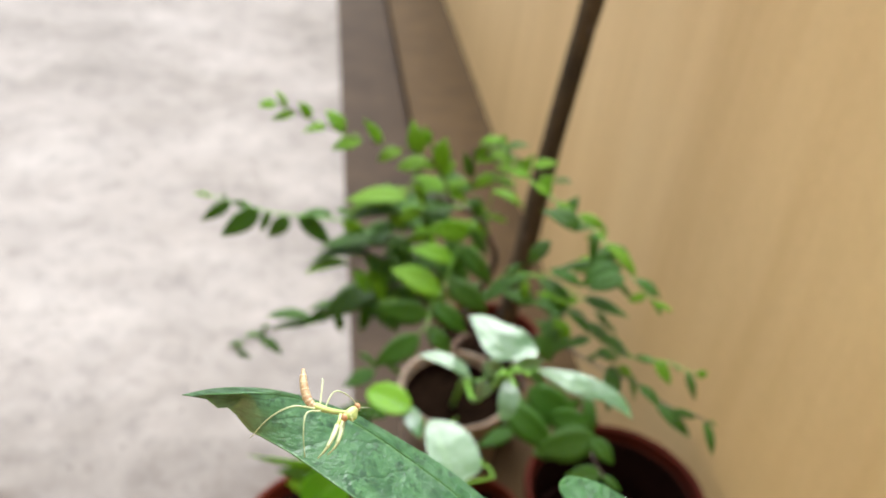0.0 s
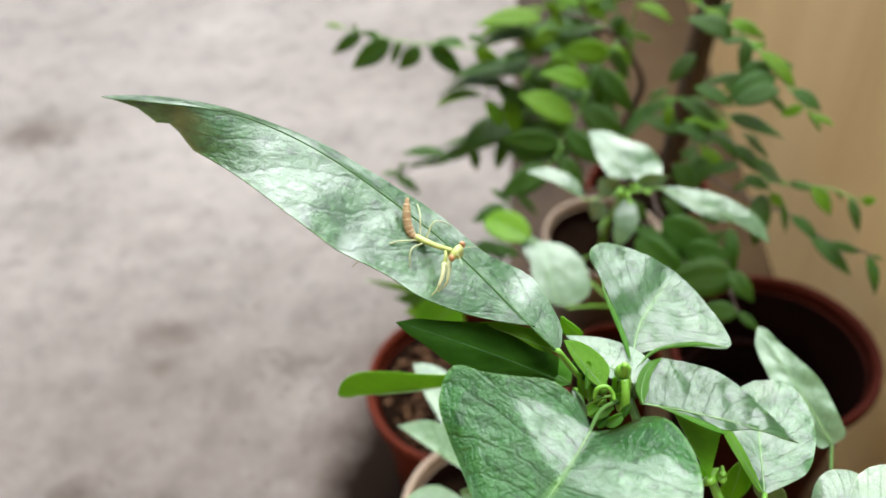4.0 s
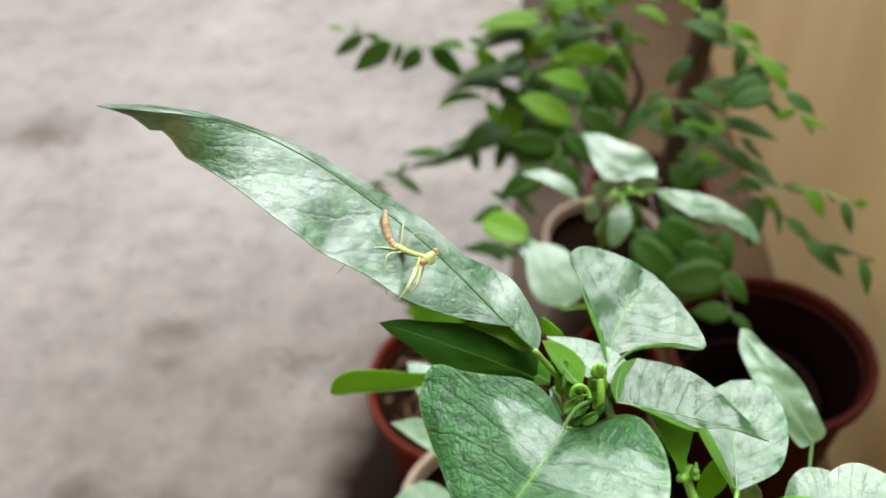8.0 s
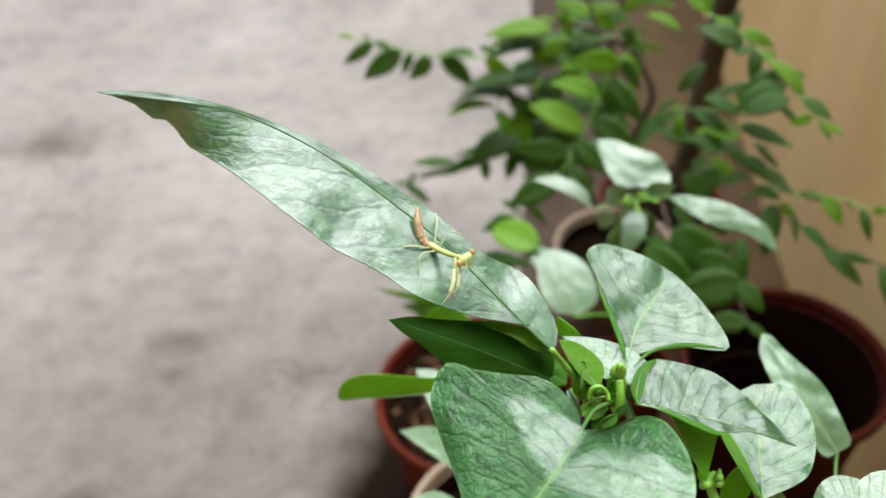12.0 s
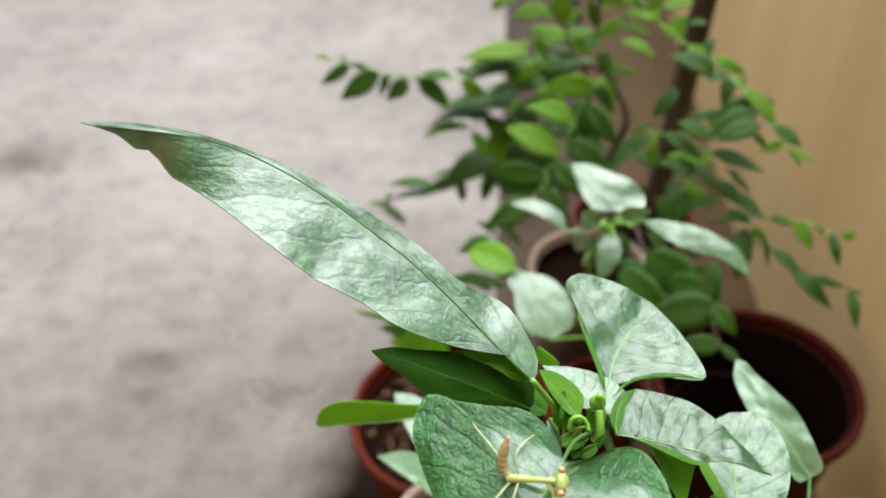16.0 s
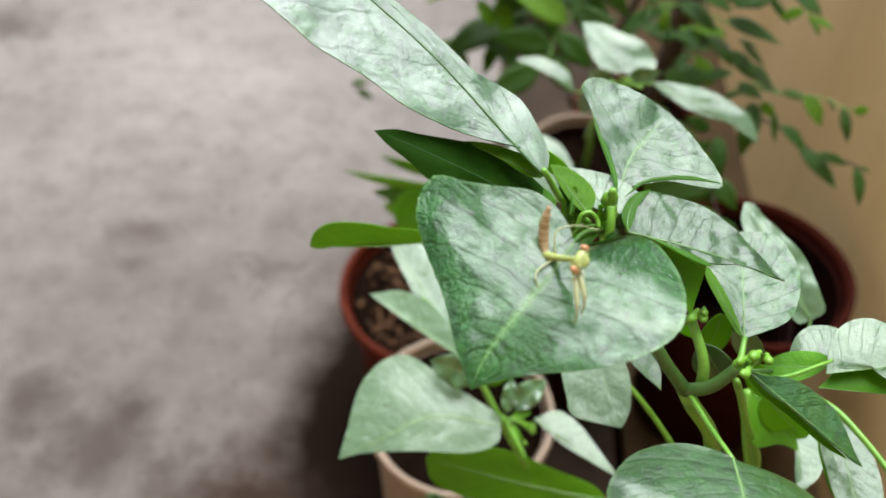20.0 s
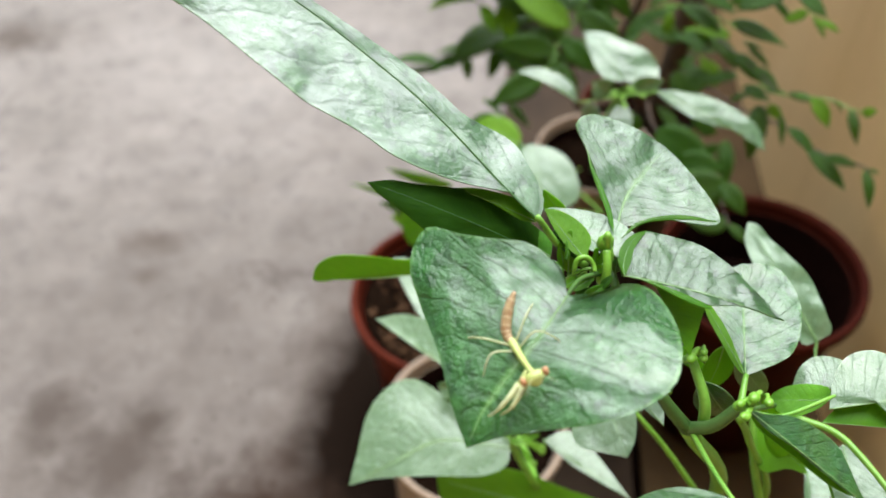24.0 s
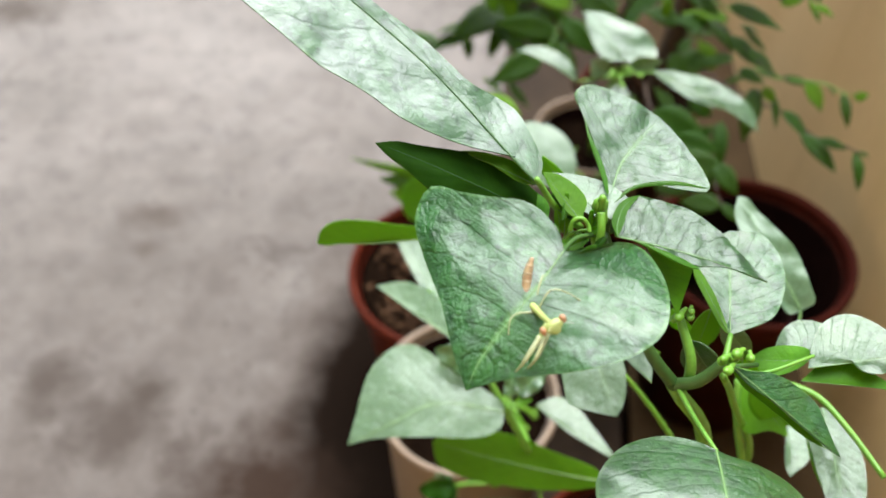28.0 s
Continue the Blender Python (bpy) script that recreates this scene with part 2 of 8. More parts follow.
def concrete():
    """Worn cement: cloudy tone, light trowel streaks, specks, hairline cracks, a few stains and painted shade."""
    def build(nt, bsdf):
        tc = nt.nodes.new("ShaderNodeTexCoord")
        big, mid, fine = noise_of(nt, 2.6, 6.0, 0.62), noise_of(nt, 24.0, 10.0, 0.76), noise_of(nt, 190.0, 5.0, 0.7)
        streak = noise_of(nt, 5.0, 7.0, 0.65, stretch=(0.9, 1.4, 1.0))
        col = ramp(nt, big, [(0.32, (0.166, 0.149, 0.136)), (0.5, (0.214, 0.193, 0.178)), (0.68, (0.252, 0.230, 0.214))])
        col = mix(nt, col, ramp(nt, mid, [(0.36, (0.60, 0.59, 0.61)), (0.49, (0.97, 0.97, 0.97)), (0.64, (1.12, 1.11, 1.1))]), 0.6, "MULTIPLY")
        col = mix(nt, col, ramp(nt, streak, [(0.38, (0.74, 0.74, 0.75)), (0.52, (1.0, 1.0, 1.0)), (0.68, (1.18, 1.17, 1.17))]), 0.4, "MULTIPLY")
        col = mix(nt, col, ramp(nt, fine, [(0.3, (0.74, 0.72, 0.70)), (0.6, (1.05, 1.04, 1.03))]), 0.6, "MULTIPLY")

        def specks(scale, size, seed, density):
            spot = node(nt, "ShaderNodeTexVoronoi", Scale=scale)
            shift = nt.nodes.new("ShaderNodeVectorMath")
            shift.operation = "ADD"
            shift.inputs[1].default_value = (seed, seed * 0.7, 0)
            nt.links.new(tc.outputs["Object"], shift.inputs[0])
            nt.links.new(shift.outputs[0], spot.inputs["Vector"])
            ragged = math_node(nt, "ADD", spot.outputs["Distance"], math_node(nt, "MULTIPLY", math_node(nt, "SUBTRACT", noise_of(nt, scale * 5, 3.0), 0.5), size * 1.6))
            some = math_node(nt, "LESS_THAN", noise_of(nt, scale * 0.21, 2.0), density)
            return math_node(nt, "MULTIPLY", some, math_node(nt, "LESS_THAN", ragged, size))

        col = mix(nt, col, (0.07, 0.06, 0.055), math_node(nt, "MULTIPLY", specks(34.0, 0.11, 3.0, 0.5), 0.6))
        col = mix(nt, col, (0.085, 0.072, 0.066), math_node(nt, "MULTIPLY", specks(90.0, 0.14, 7.0, 0.45), 0.5))
        # hairline cracks
        crack = node(nt, "ShaderNodeTexVoronoi", Scale=2.3)
        crack.feature = "DISTANCE_TO_EDGE"
        bent = nt.nodes.new("ShaderNodeVectorMath")
        bent.operation = "MULTIPLY_ADD"
        jig = node(nt, "ShaderNodeTexNoise", Scale=9.0, Detail=5.0, Roughness=0.65)
        nt.links.new(tc.outputs["Object"], jig.inputs["Vector"])
        nt.links.new(jig.outputs["Color"], bent.inputs[0])
        bent.inputs[1].default_value = (0.25, 0.25, 0)
        nt.links.new(tc.outputs["Object"], bent.inputs[2])
        nt.links.new(bent.outputs[0], crack.inputs["Vector"])
        hair = math_node(nt, "MULTIPLY", math_node(nt, "LESS_THAN", crack.outputs["Distance"], 0.0035), math_node(nt, "GREATER_THAN", noise_of(nt, 6.0, 3.0), 0.52))
        col = mix(nt, col, (0.075, 0.062, 0.056), math_node(nt, "MULTIPLY", hair, 0.5))

        def stain_and_shade(x, y, rx, ry, colour, depth, rough_edge, edge=1.0, core=0.2):
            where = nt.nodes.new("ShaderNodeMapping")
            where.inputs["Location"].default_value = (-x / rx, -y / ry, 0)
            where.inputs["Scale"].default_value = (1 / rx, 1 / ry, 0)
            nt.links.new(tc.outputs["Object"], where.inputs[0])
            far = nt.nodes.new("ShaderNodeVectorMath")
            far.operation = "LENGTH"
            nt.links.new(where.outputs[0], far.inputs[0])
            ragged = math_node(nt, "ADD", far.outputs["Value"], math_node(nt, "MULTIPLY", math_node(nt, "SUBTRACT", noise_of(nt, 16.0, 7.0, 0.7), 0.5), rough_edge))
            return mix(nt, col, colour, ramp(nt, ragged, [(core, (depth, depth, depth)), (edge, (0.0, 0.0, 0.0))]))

        # Broad dark tone over the near floor paints the light's falloff.
        col = stain_and_shade(-0.286, 0.066, 0.95, 0.84, (0.060, 0.047, 0.040), 0.75, 0.9, 1.0)
        # These two: damp and dirt beside the pots, with their shade painted in.
        col = stain_and_shade(-0.150, 0.40, 0.130, 0.30, (0.075, 0.058, 0.048), 0.85, 0.7, 1.0, 0.3)
        col = stain_and_shade(-0.110, 0.37, 0.140, 0.27, (0.008, 0.005, 0.0035), 0.98, 0.40, 0.96, 0.62)
        col = stain_and_shade(-0.245, 0.285, 0.10, 0.07, (0.030, 0.019, 0.014), 0.95, 1.9)
        col = stain_and_shade(-0.460, 0.616, 0.055, 0.028, (0.082, 0.066, 0.056), 0.8, 1.5)
        col = stain_and_shade(-0.447, 0.559, 0.022, 0.018, (0.082, 0.066, 0.056), 0.8, 1.5)
        col = stain_and_shade(-0.374, 0.373, 0.036, 0.032, (0.055, 0.044, 0.037), 0.9, 1.6)
        col = stain_and_shade(-0.402, 0.321, 0.065, 0.05, (0.06, 0.048, 0.041), 0.85, 2.0)
        col = stain_and_shade(-0.486, 0.370, 0.052, 0.05, (0.06, 0.048, 0.041), 0.85, 2.0)
        col = stain_and_shade(-0.822, 1.030, 0.11, 0.06, (0.082, 0.066, 0.056), 0.8, 2.0)
        nt.links.new(col, bsdf.inputs["Base Color"])
        nt.links.new(math_node(nt, "ADD", math_node(nt, "MULTIPLY", mid, 0.3), 0.42), bsdf.inputs["Roughness"])
        bsdf.inputs["Specular IOR Level"].default_value = 0.0
        bump(nt, bsdf, math_node(nt, "ADD", fine, math_node(nt, "MULTIPLY", mid, 2.0)), 0.25, 0.0015)
    return material("concrete", build)


def painted_wall():
    def build(nt, bsdf):
        streak = noise_of(nt, 13.0, 5.0, 0.6, stretch=(1.0, 1.0, 0.10))
        fine = noise_of(nt, 90.0, 4.0, 0.6)
        col = ramp(nt, streak, [(0.33, (0.635, 0.442, 0.200)), (0.5, (0.69, 0.488, 0.232)), (0.67, (0.72, 0.518, 0.252))])
        col = mix(nt, col, ramp(nt, fine, [(0.3, (0.9, 0.9, 0.9)), (0.7, (1.0, 1.0, 1.0))]), 0.6, "MULTIPLY")
        nt.links.new(col, bsdf.inputs["Base Color"])
        bsdf.inputs["Roughness"].default_value = 0.5
        bump(nt, bsdf, math_node(nt, "ADD", fine, math_node(nt, "MULTIPLY", streak, 2.0)), 0.2, 0.001)
    return material("wall_paint", build)


M_CONCRETE, M_WALL = concrete(), painted_wall()
M_BORDER = plain("red_oxide_border", (0.026, 0.017, 0.011), (0.052, 0.034, 0.021), 9.0, 0.6, gloss=0.06)
M_KERB = plain("tan_ledge", (0.050, 0.030, 0.013), (0.080, 0.049, 0.022), 12.0, 0.6, gloss=0.06)
M_ROOF = plain("grey_plaster", (0.16, 0.14, 0.12), (0.22, 0.2, 0.17), 6.0, 0.7)
M_CHILI = leaf_material("chili_leaf", (0.014, 0.078, 0.010), (0.052, 0.185, 0.034), (0.12, 0.26, 0.07), 0.40, 0.2, 0.6, 0.9, 0.13, coat=1.0, spots=0.9, least=0.22, wax=0.15)
M_CHILI_SILVER = leaf_material("chili_leaf_silvery", (0.030, 0.090, 0.024), (0.105, 0.230, 0.085), (0.16, 0.30, 0.11), 0.34, 0.2, 0.75, 0.7, 0.13, coat=1.0, spots=0.95, least=0.28, wax=0.17, relief=0.0005)
M_CHILI_FRESH = leaf_material("chili_leaf_fresh", (0.012, 0.084, 0.008), (0.046, 0.195, 0.028), (0.14, 0.32, 0.07), 0.40, 0.25, 0.55, 1.0, 0.13, coat=1.0, spots=0.85, least=0.32, wax=0.13, relief=0.0010)
M_MARGIN = leaf_material("chili_leaf_margin", (0.040, 0.170, 0.006), (0.095, 0.290, 0.014), (0.14, 0.36, 0.04), 0.45, 0.4, 0.3, 0.5)
# Bright green; light coming through thin leaves is partly in the colour.
M_CHILI_GREEN = leaf_material("chili_leaf_green", (0.11, 0.33, 0.009), (0.17, 0.43, 0.016), (0.21, 0.47, 0.05), 0.45, 0.55, 0.35, 0.4)
# Dark leaf green; shade under other leaves is put into this colour.
M_CHILI_DARK_SHADE = leaf_material("chili_leaf_dark_shade", (0.011, 0.050, 0.002), (0.023, 0.080, 0.004), (0.04, 0.11, 0.012), 0.6, 0.3, 0.08, 0.4)
# Pale leaf greens; part of the paleness is sky sheen put into colour.
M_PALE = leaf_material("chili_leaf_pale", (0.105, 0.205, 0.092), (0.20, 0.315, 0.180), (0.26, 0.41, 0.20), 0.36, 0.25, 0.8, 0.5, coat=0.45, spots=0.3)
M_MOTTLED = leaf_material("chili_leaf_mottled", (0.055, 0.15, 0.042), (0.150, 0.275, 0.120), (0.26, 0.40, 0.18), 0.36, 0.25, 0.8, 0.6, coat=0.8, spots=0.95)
M_SHRUB = leaf_material("shrub_leaf", (0.016, 0.066, 0.002), (0.064, 0.165, 0.005), (0.11, 0.26, 0.04), 0.42, 0.36, 0.3, 0.4, 0.16)
M_SHRUB_YOUNG = leaf_material("shrub_leaf_young", (0.100, 0.235, 0.005), (0.185, 0.360, 0.012), (0.19, 0.38, 0.05), 0.42, 0.42, 0.25, 0.4, 0.16)
M_STEM = plain("green_stem", (0.09, 0.25, 0.02), (0.18, 0.38, 0.05), 60.0, 0.4, 0.3, 0.0006)
M_STEM_DARK = plain("dark_green_stem", (0.03, 0.085, 0.014), (0.065, 0.14, 0.03), 60.0, 0.45, 0.3, 0.0006)
M_TWIG = plain("twig_bark", (0.035, 0.02, 0.012), (0.09, 0.05, 0.03), 70.0, 0.6, 0.5, 0.001)
M_STAKE = plain("stake_bark", (0.014, 0.009, 0.004), (0.085, 0.055, 0.026), 38.0, 0.75, 0.8, 0.003, 0.3, (1, 1, 0.35))
M_POT_RED = plain("red_plastic", (0.058, 0.0100, 0.0050), (0.095, 0.018, 0.009), 16.0, 0.5, 0.15, 0.0008, 0.05)
M_POT_DARK = plain("dark_red_plastic", (0.034, 0.0068, 0.0042), (0.060, 0.0125, 0.008), 16.0, 0.55, 0.15, 0.0008, 0.03)
# Red plastic darkened for the nested pot's place in the big pot's shade.
M_POT_SHADED = plain("shaded_red_plastic", (0.007, 0.0016, 0.0012), (0.013, 0.003, 0.002), 16.0, 0.65, 0.15, 0.0008, 0.08)
M_POT_CREAM = plain("cream_plastic", (0.24, 0.175, 0.125), (0.31, 0.235, 0.175), 14.0, 0.5, 0.15, 0.0008, 0.3)
M_SOIL = plain("soil", (0.003, 0.0018, 0.0012), (0.016, 0.009, 0.0055), 120.0, 0.95, 1.0, 0.006, 0.0)
# Near-black for recesses; in the pots it holds their inner shade.
M_RECESS_SHADE = plain("recess_shade", (0.002, 0.001, 0.0008), (0.005, 0.002, 0.0015), 40.0, 0.95, 0.4, 0.001, 0.0)
M_CHIP = plain("bark_chip", (0.035, 0.016, 0.008), (0.12, 0.058, 0.024), 200.0, 0.8, 0.6, 0.001, 0.2)
M_RIB = plain("leaf_midrib", (0.14, 0.27, 0.08), (0.22, 0.36, 0.13), 90.0, 0.4, 0.3, 0.0004)
M_RIB_DARK = plain("dark_leaf_midrib", (0.025, 0.085, 0.012), (0.045, 0.13, 0.022), 90.0, 0.4, 0.3, 0.0004)
M_BUD = plain("flower_bud", (0.10, 0.26, 0.015), (0.18, 0.38, 0.04), 120.0, 0.4, 0.3, 0.0004)
M_MANTIS = plain("mantis_green", (0.28, 0.36, 0.08), (0.46, 0.50, 0.19), 400.0, 0.4, 0.3, 0.0002)
M_MANTIS_LEG = plain("mantis_leg", (0.36, 0.40, 0.18), (0.50, 0.52, 0.30), 500.0, 0.45, 0.2, 0.0001)
M_MANTIS_BROWN = plain("mantis_brown", (0.26, 0.13, 0.06), (0.52, 0.40, 0.22), 420.0, 0.4, 0.4, 0.0002)
M_MANTIS_RING = plain("mantis_ring", (0.42, 0.30, 0.17), (0.58, 0.47, 0.30), 700.0, 0.4, 0.4, 0.0002)
M_EYE = plain("mantis_eye", (0.40, 0.19, 0.09), (0.52, 0.30, 0.16), 500.0, 0.25, 0.1, 0.0001)


# ---- building helpers ----
def part(name, bm, mat, parent, label="", smooth=True):
    me = bpy.data.meshes.new(name)
    bm.to_mesh(me)
    bm.free()
    return part_of(name, me, mat, parent, label, smooth)


def part_of(name, me, mat, parent, label="", smooth=True):
    if not me.materials:
        me.materials.append(mat)
        if smooth:
            me.shade_smooth()
    ob = new(name, me)
    ob.parent = parent
    if label:
        tagged(ob, label)
    return ob


def thing(name, place, label, category, group="", kind=""):
    ob = new(name)
    ob.empty_display_size = 0.01
    ob.location = place
    return tagged(ob, label, category, group, kind)


def slab(bm, lo, hi):
    """An axis-aligned block."""
    v = [bm.verts.new((x, y, z)) for z in (lo[2], hi[2]) for y in (lo[1], hi[1]) for x in (lo[0], hi[0])]
    for q in ((0, 2, 3, 1), (4, 5, 7, 6), (0, 1, 5, 4), (2, 6, 7, 3), (0, 4, 6, 2), (1, 3, 7, 5)):
        bm.faces.new([v[i] for i in q])


def smooth_line(points, steps=6):
    """A Catmull-Rom line through the points."""
    p = [Vector(q) for q in points]
    p = [2 * p[0] - p[1], *p, 2 * p[-1] - p[-2]]
    out = []
    for i in range(1, len(p) - 2):
        for k in range(steps):
            s = k / steps
            a, b, c, d = p[i - 1:i + 3]
            out.append(0.5 * (2 * b + (c - a) * s + (2 * a - 5 * b + 4 * c - d) * s * s + (3 * b - a - 3 * c + d) * s ** 3))
    return out + [p[-2]]


def tube(bm, line, r0, r1, sides=8, knots=0.0):
    """A tapered tube along a line; knots swells it here and there."""
    rings = []
    side = None
    for i, p in enumerate(line):
        d = (line[min(i + 1, len(line) - 1)] - line[max(i - 1, 0)]).normalized()
        side = (side - d * side.dot(d)).normalized() if side else d.orthogonal().normalized()
        up = d.cross(side)
        s = i / (len(line) - 1)
        r = (r0 + (r1 - r0) * s) * (1 + knots * (noise.noise(p * 60) + 0.6 * noise.noise(p * 170)))
        rings.append([bm.verts.new(p + r * (math.cos(a) * side + math.sin(a) * up)) for a in (2 * math.pi * k / sides for k in range(sides))])
    for a, b in zip(rings, rings[1:]):
        for k in range(sides):
            bm.faces.new((a[k], a[(k + 1) % sides], b[(k + 1) % sides], b[k]))
    bm.faces.new(rings[0][::-1])
    bm.faces.new(rings[-1])


def stalk(name, points, r0, r1, mat, parent, label="", sides=8, knots=0.0, steps=6):
    bm = bmesh.new()
    off = Vector(parent.location) if parent else Vector()
    tube(bm, [q - off for q in smooth_line(points, steps)], r0, r1, sides, knots)
    return part(name, bm, mat, parent, label)


def blade(bm, length, width, bend, fold, twist=0.0, lobe=0.0, wide=0.38, wave=0.0, tipcurl=0.0, teeth=0.0, nu=20, nv=5, thick=0.0004, seed=0.0, point=1.0, full=0.62, tail=1.0):
    """A leaf along +x, face up along +z, as a thin closed shell. bend and twist in degrees over its length, wide: where it is widest."""
    uv = bm.loops.layers.uv.new("UVMap")
    line, ang = [(0.0, 0.0)], []
    for i in range(nu + 1):
        u = i / nu
        ang.append(radians(bend) * (0.5 - u) - radians(tipcurl) * max(0.0, u - 0.72) / 0.28)
    for i in range(nu):
        a = 0.5 * (ang[i] + ang[i + 1])
        line.append((line[-1][0] + math.cos(a) / nu, line[-1][1] + math.sin(a) / nu))
    ex, ez = line[-1]
    chord, lean = math.hypot(ex, ez), math.atan2(ez, ex)
    ca, sa = math.cos(-lean), math.sin(-lean)
    b = 1.0 / wide - 1.0
    peak = wide ** 1.0 * (1 - wide) ** b
    sheets = []
    for face in (0, 1):
        grid = []
        for i in range(nu + 1):
            u = i / nu
            w = 0.5 * width * ((u * (1 - u) ** b / peak) ** (full if u < wide else 0.62 * point)) if 0 < u < 1 else 0.0
            if u > 0.83:
                w *= tail + (1 - tail) * max(0.0, 1 - (u - 0.83) / 0.05)
            w = max(w, 0.0006 if 0 < u < 1 else 0.0003)
            x, z = line[i]
            x, z = (x * ca - z * sa) / chord * length, (x * sa + z * ca) / chord * length
            a = ang[i] - lean
            row = []
            for j in range(-nv, nv + 1):
                v = j / nv
                jag = 1.0
                if teeth and abs(j) == nv:
                    jag = 1 + teeth * (1 if i % 2 else -1)
                roll = radians(twist) * (u - 0.4)
                yv = v * w * jag
                zv = fold * abs(yv) + wave * length * 0.05 * abs(v) ** 1.5 * math.sin(u * 15 + seed + (1.3 if v > 0 else 0.0)) * min(1.0, 5 * u * (1 - u))
                yv, zv = yv * math.cos(roll) - zv * math.sin(roll), yv * math.sin(roll) + zv * math.cos(roll)
                back = lobe * length * abs(v) ** 1.6 * max(0.0, 1 - u / 0.45) ** 2 if 0 < u else 0.0
                zv -= face * thick
                row.append(bm.verts.new((x - zv * math.sin(a) - back, yv, z + zv * math.cos(a))))
            grid.append(row)
        sheets.append(grid)
        for i in range(nu):
            for j in range(2 * nv):
                q = [(i, j), (i + 1, j), (i + 1, j + 1), (i, j + 1)]
                if face:
                    q.reverse()
                f = bm.faces.new([grid[a][c] for a, c in q])
                for loop, (a, c) in zip(f.loops, q):
                    loop[uv].uv = (a / nu, c / (2 * nv))
    top, low = sheets
    spine = [row[nv].co.copy() for row in top]
    rim = [(i, 0) for i in range(nu + 1)] + [(nu, j) for j in range(1, 2 * nv + 1)] + [(i, 2 * nv) for i in range(nu - 1, -1, -1)] + [(0, j) for j in range(2 * nv - 1, 0, -1)]
    for (a, c), (d, e) in zip(rim, rim[1:] + rim[:1]):
        f = bm.faces.new((top[a][c], low[a][c], low[d][e], top[d][e]))
        for loop, (p, q) in zip(f.loops, ((a, c), (a, c), (d, e), (d, e))):
            loop[uv].uv = (p / nu, q / (2 * nv))
    return spine


def leaf_frame(base, tip, side):
    """The pose of a leaf from its base, its tip and the way from one edge to the other."""
    b, d = Vector(base), Vector(tip) - Vector(base)
    x = d.normalized()
    s = Vector(side)
    y = (s - x * s.dot(x)).normalized()
    z = x.cross(y)
    m = Matrix((x, y, z)).transposed().to_4x4()
    m.translation = b
    return m, d.length


LEAF_COUNT = [0]


def leaf(plant, base, tip, side, width, mat, bend=20, fold=0.15, label="", rib=True, **shape):
    """One large leaf with its midrib, as a part of a plant."""
    m, length = leaf_frame(base, tip, side)
    LEAF_COUNT[0] += 1
    bm = bmesh.new()
    spine = blade(bm, length, width, bend, fold, seed=LEAF_COUNT[0] * 1.7, **shape)
    ob = part("leaf", bm, mat, plant, label)
    ob.matrix_basis = Matrix.Translation(-Vector(plant.location)) @ m
    bm = bmesh.new()
    tube(bm, spine[:-2], 0.0055 * length + 0.0001, 0.0018 * length, 6)
    part("midrib", bm, M_RIB_DARK if mat in (M_CHILI_DARK_SHADE, M_CHILI_SILVER) else M_RIB, ob)
    return ob


def crisp(bm):
    """Keeps the thin edge of a shell from rounding the shading of its two faces."""
    for e in bm.edges:
        if len(e.link_faces) == 2 and e.calc_face_angle(0.0) > 0.9:
            e.smooth = False


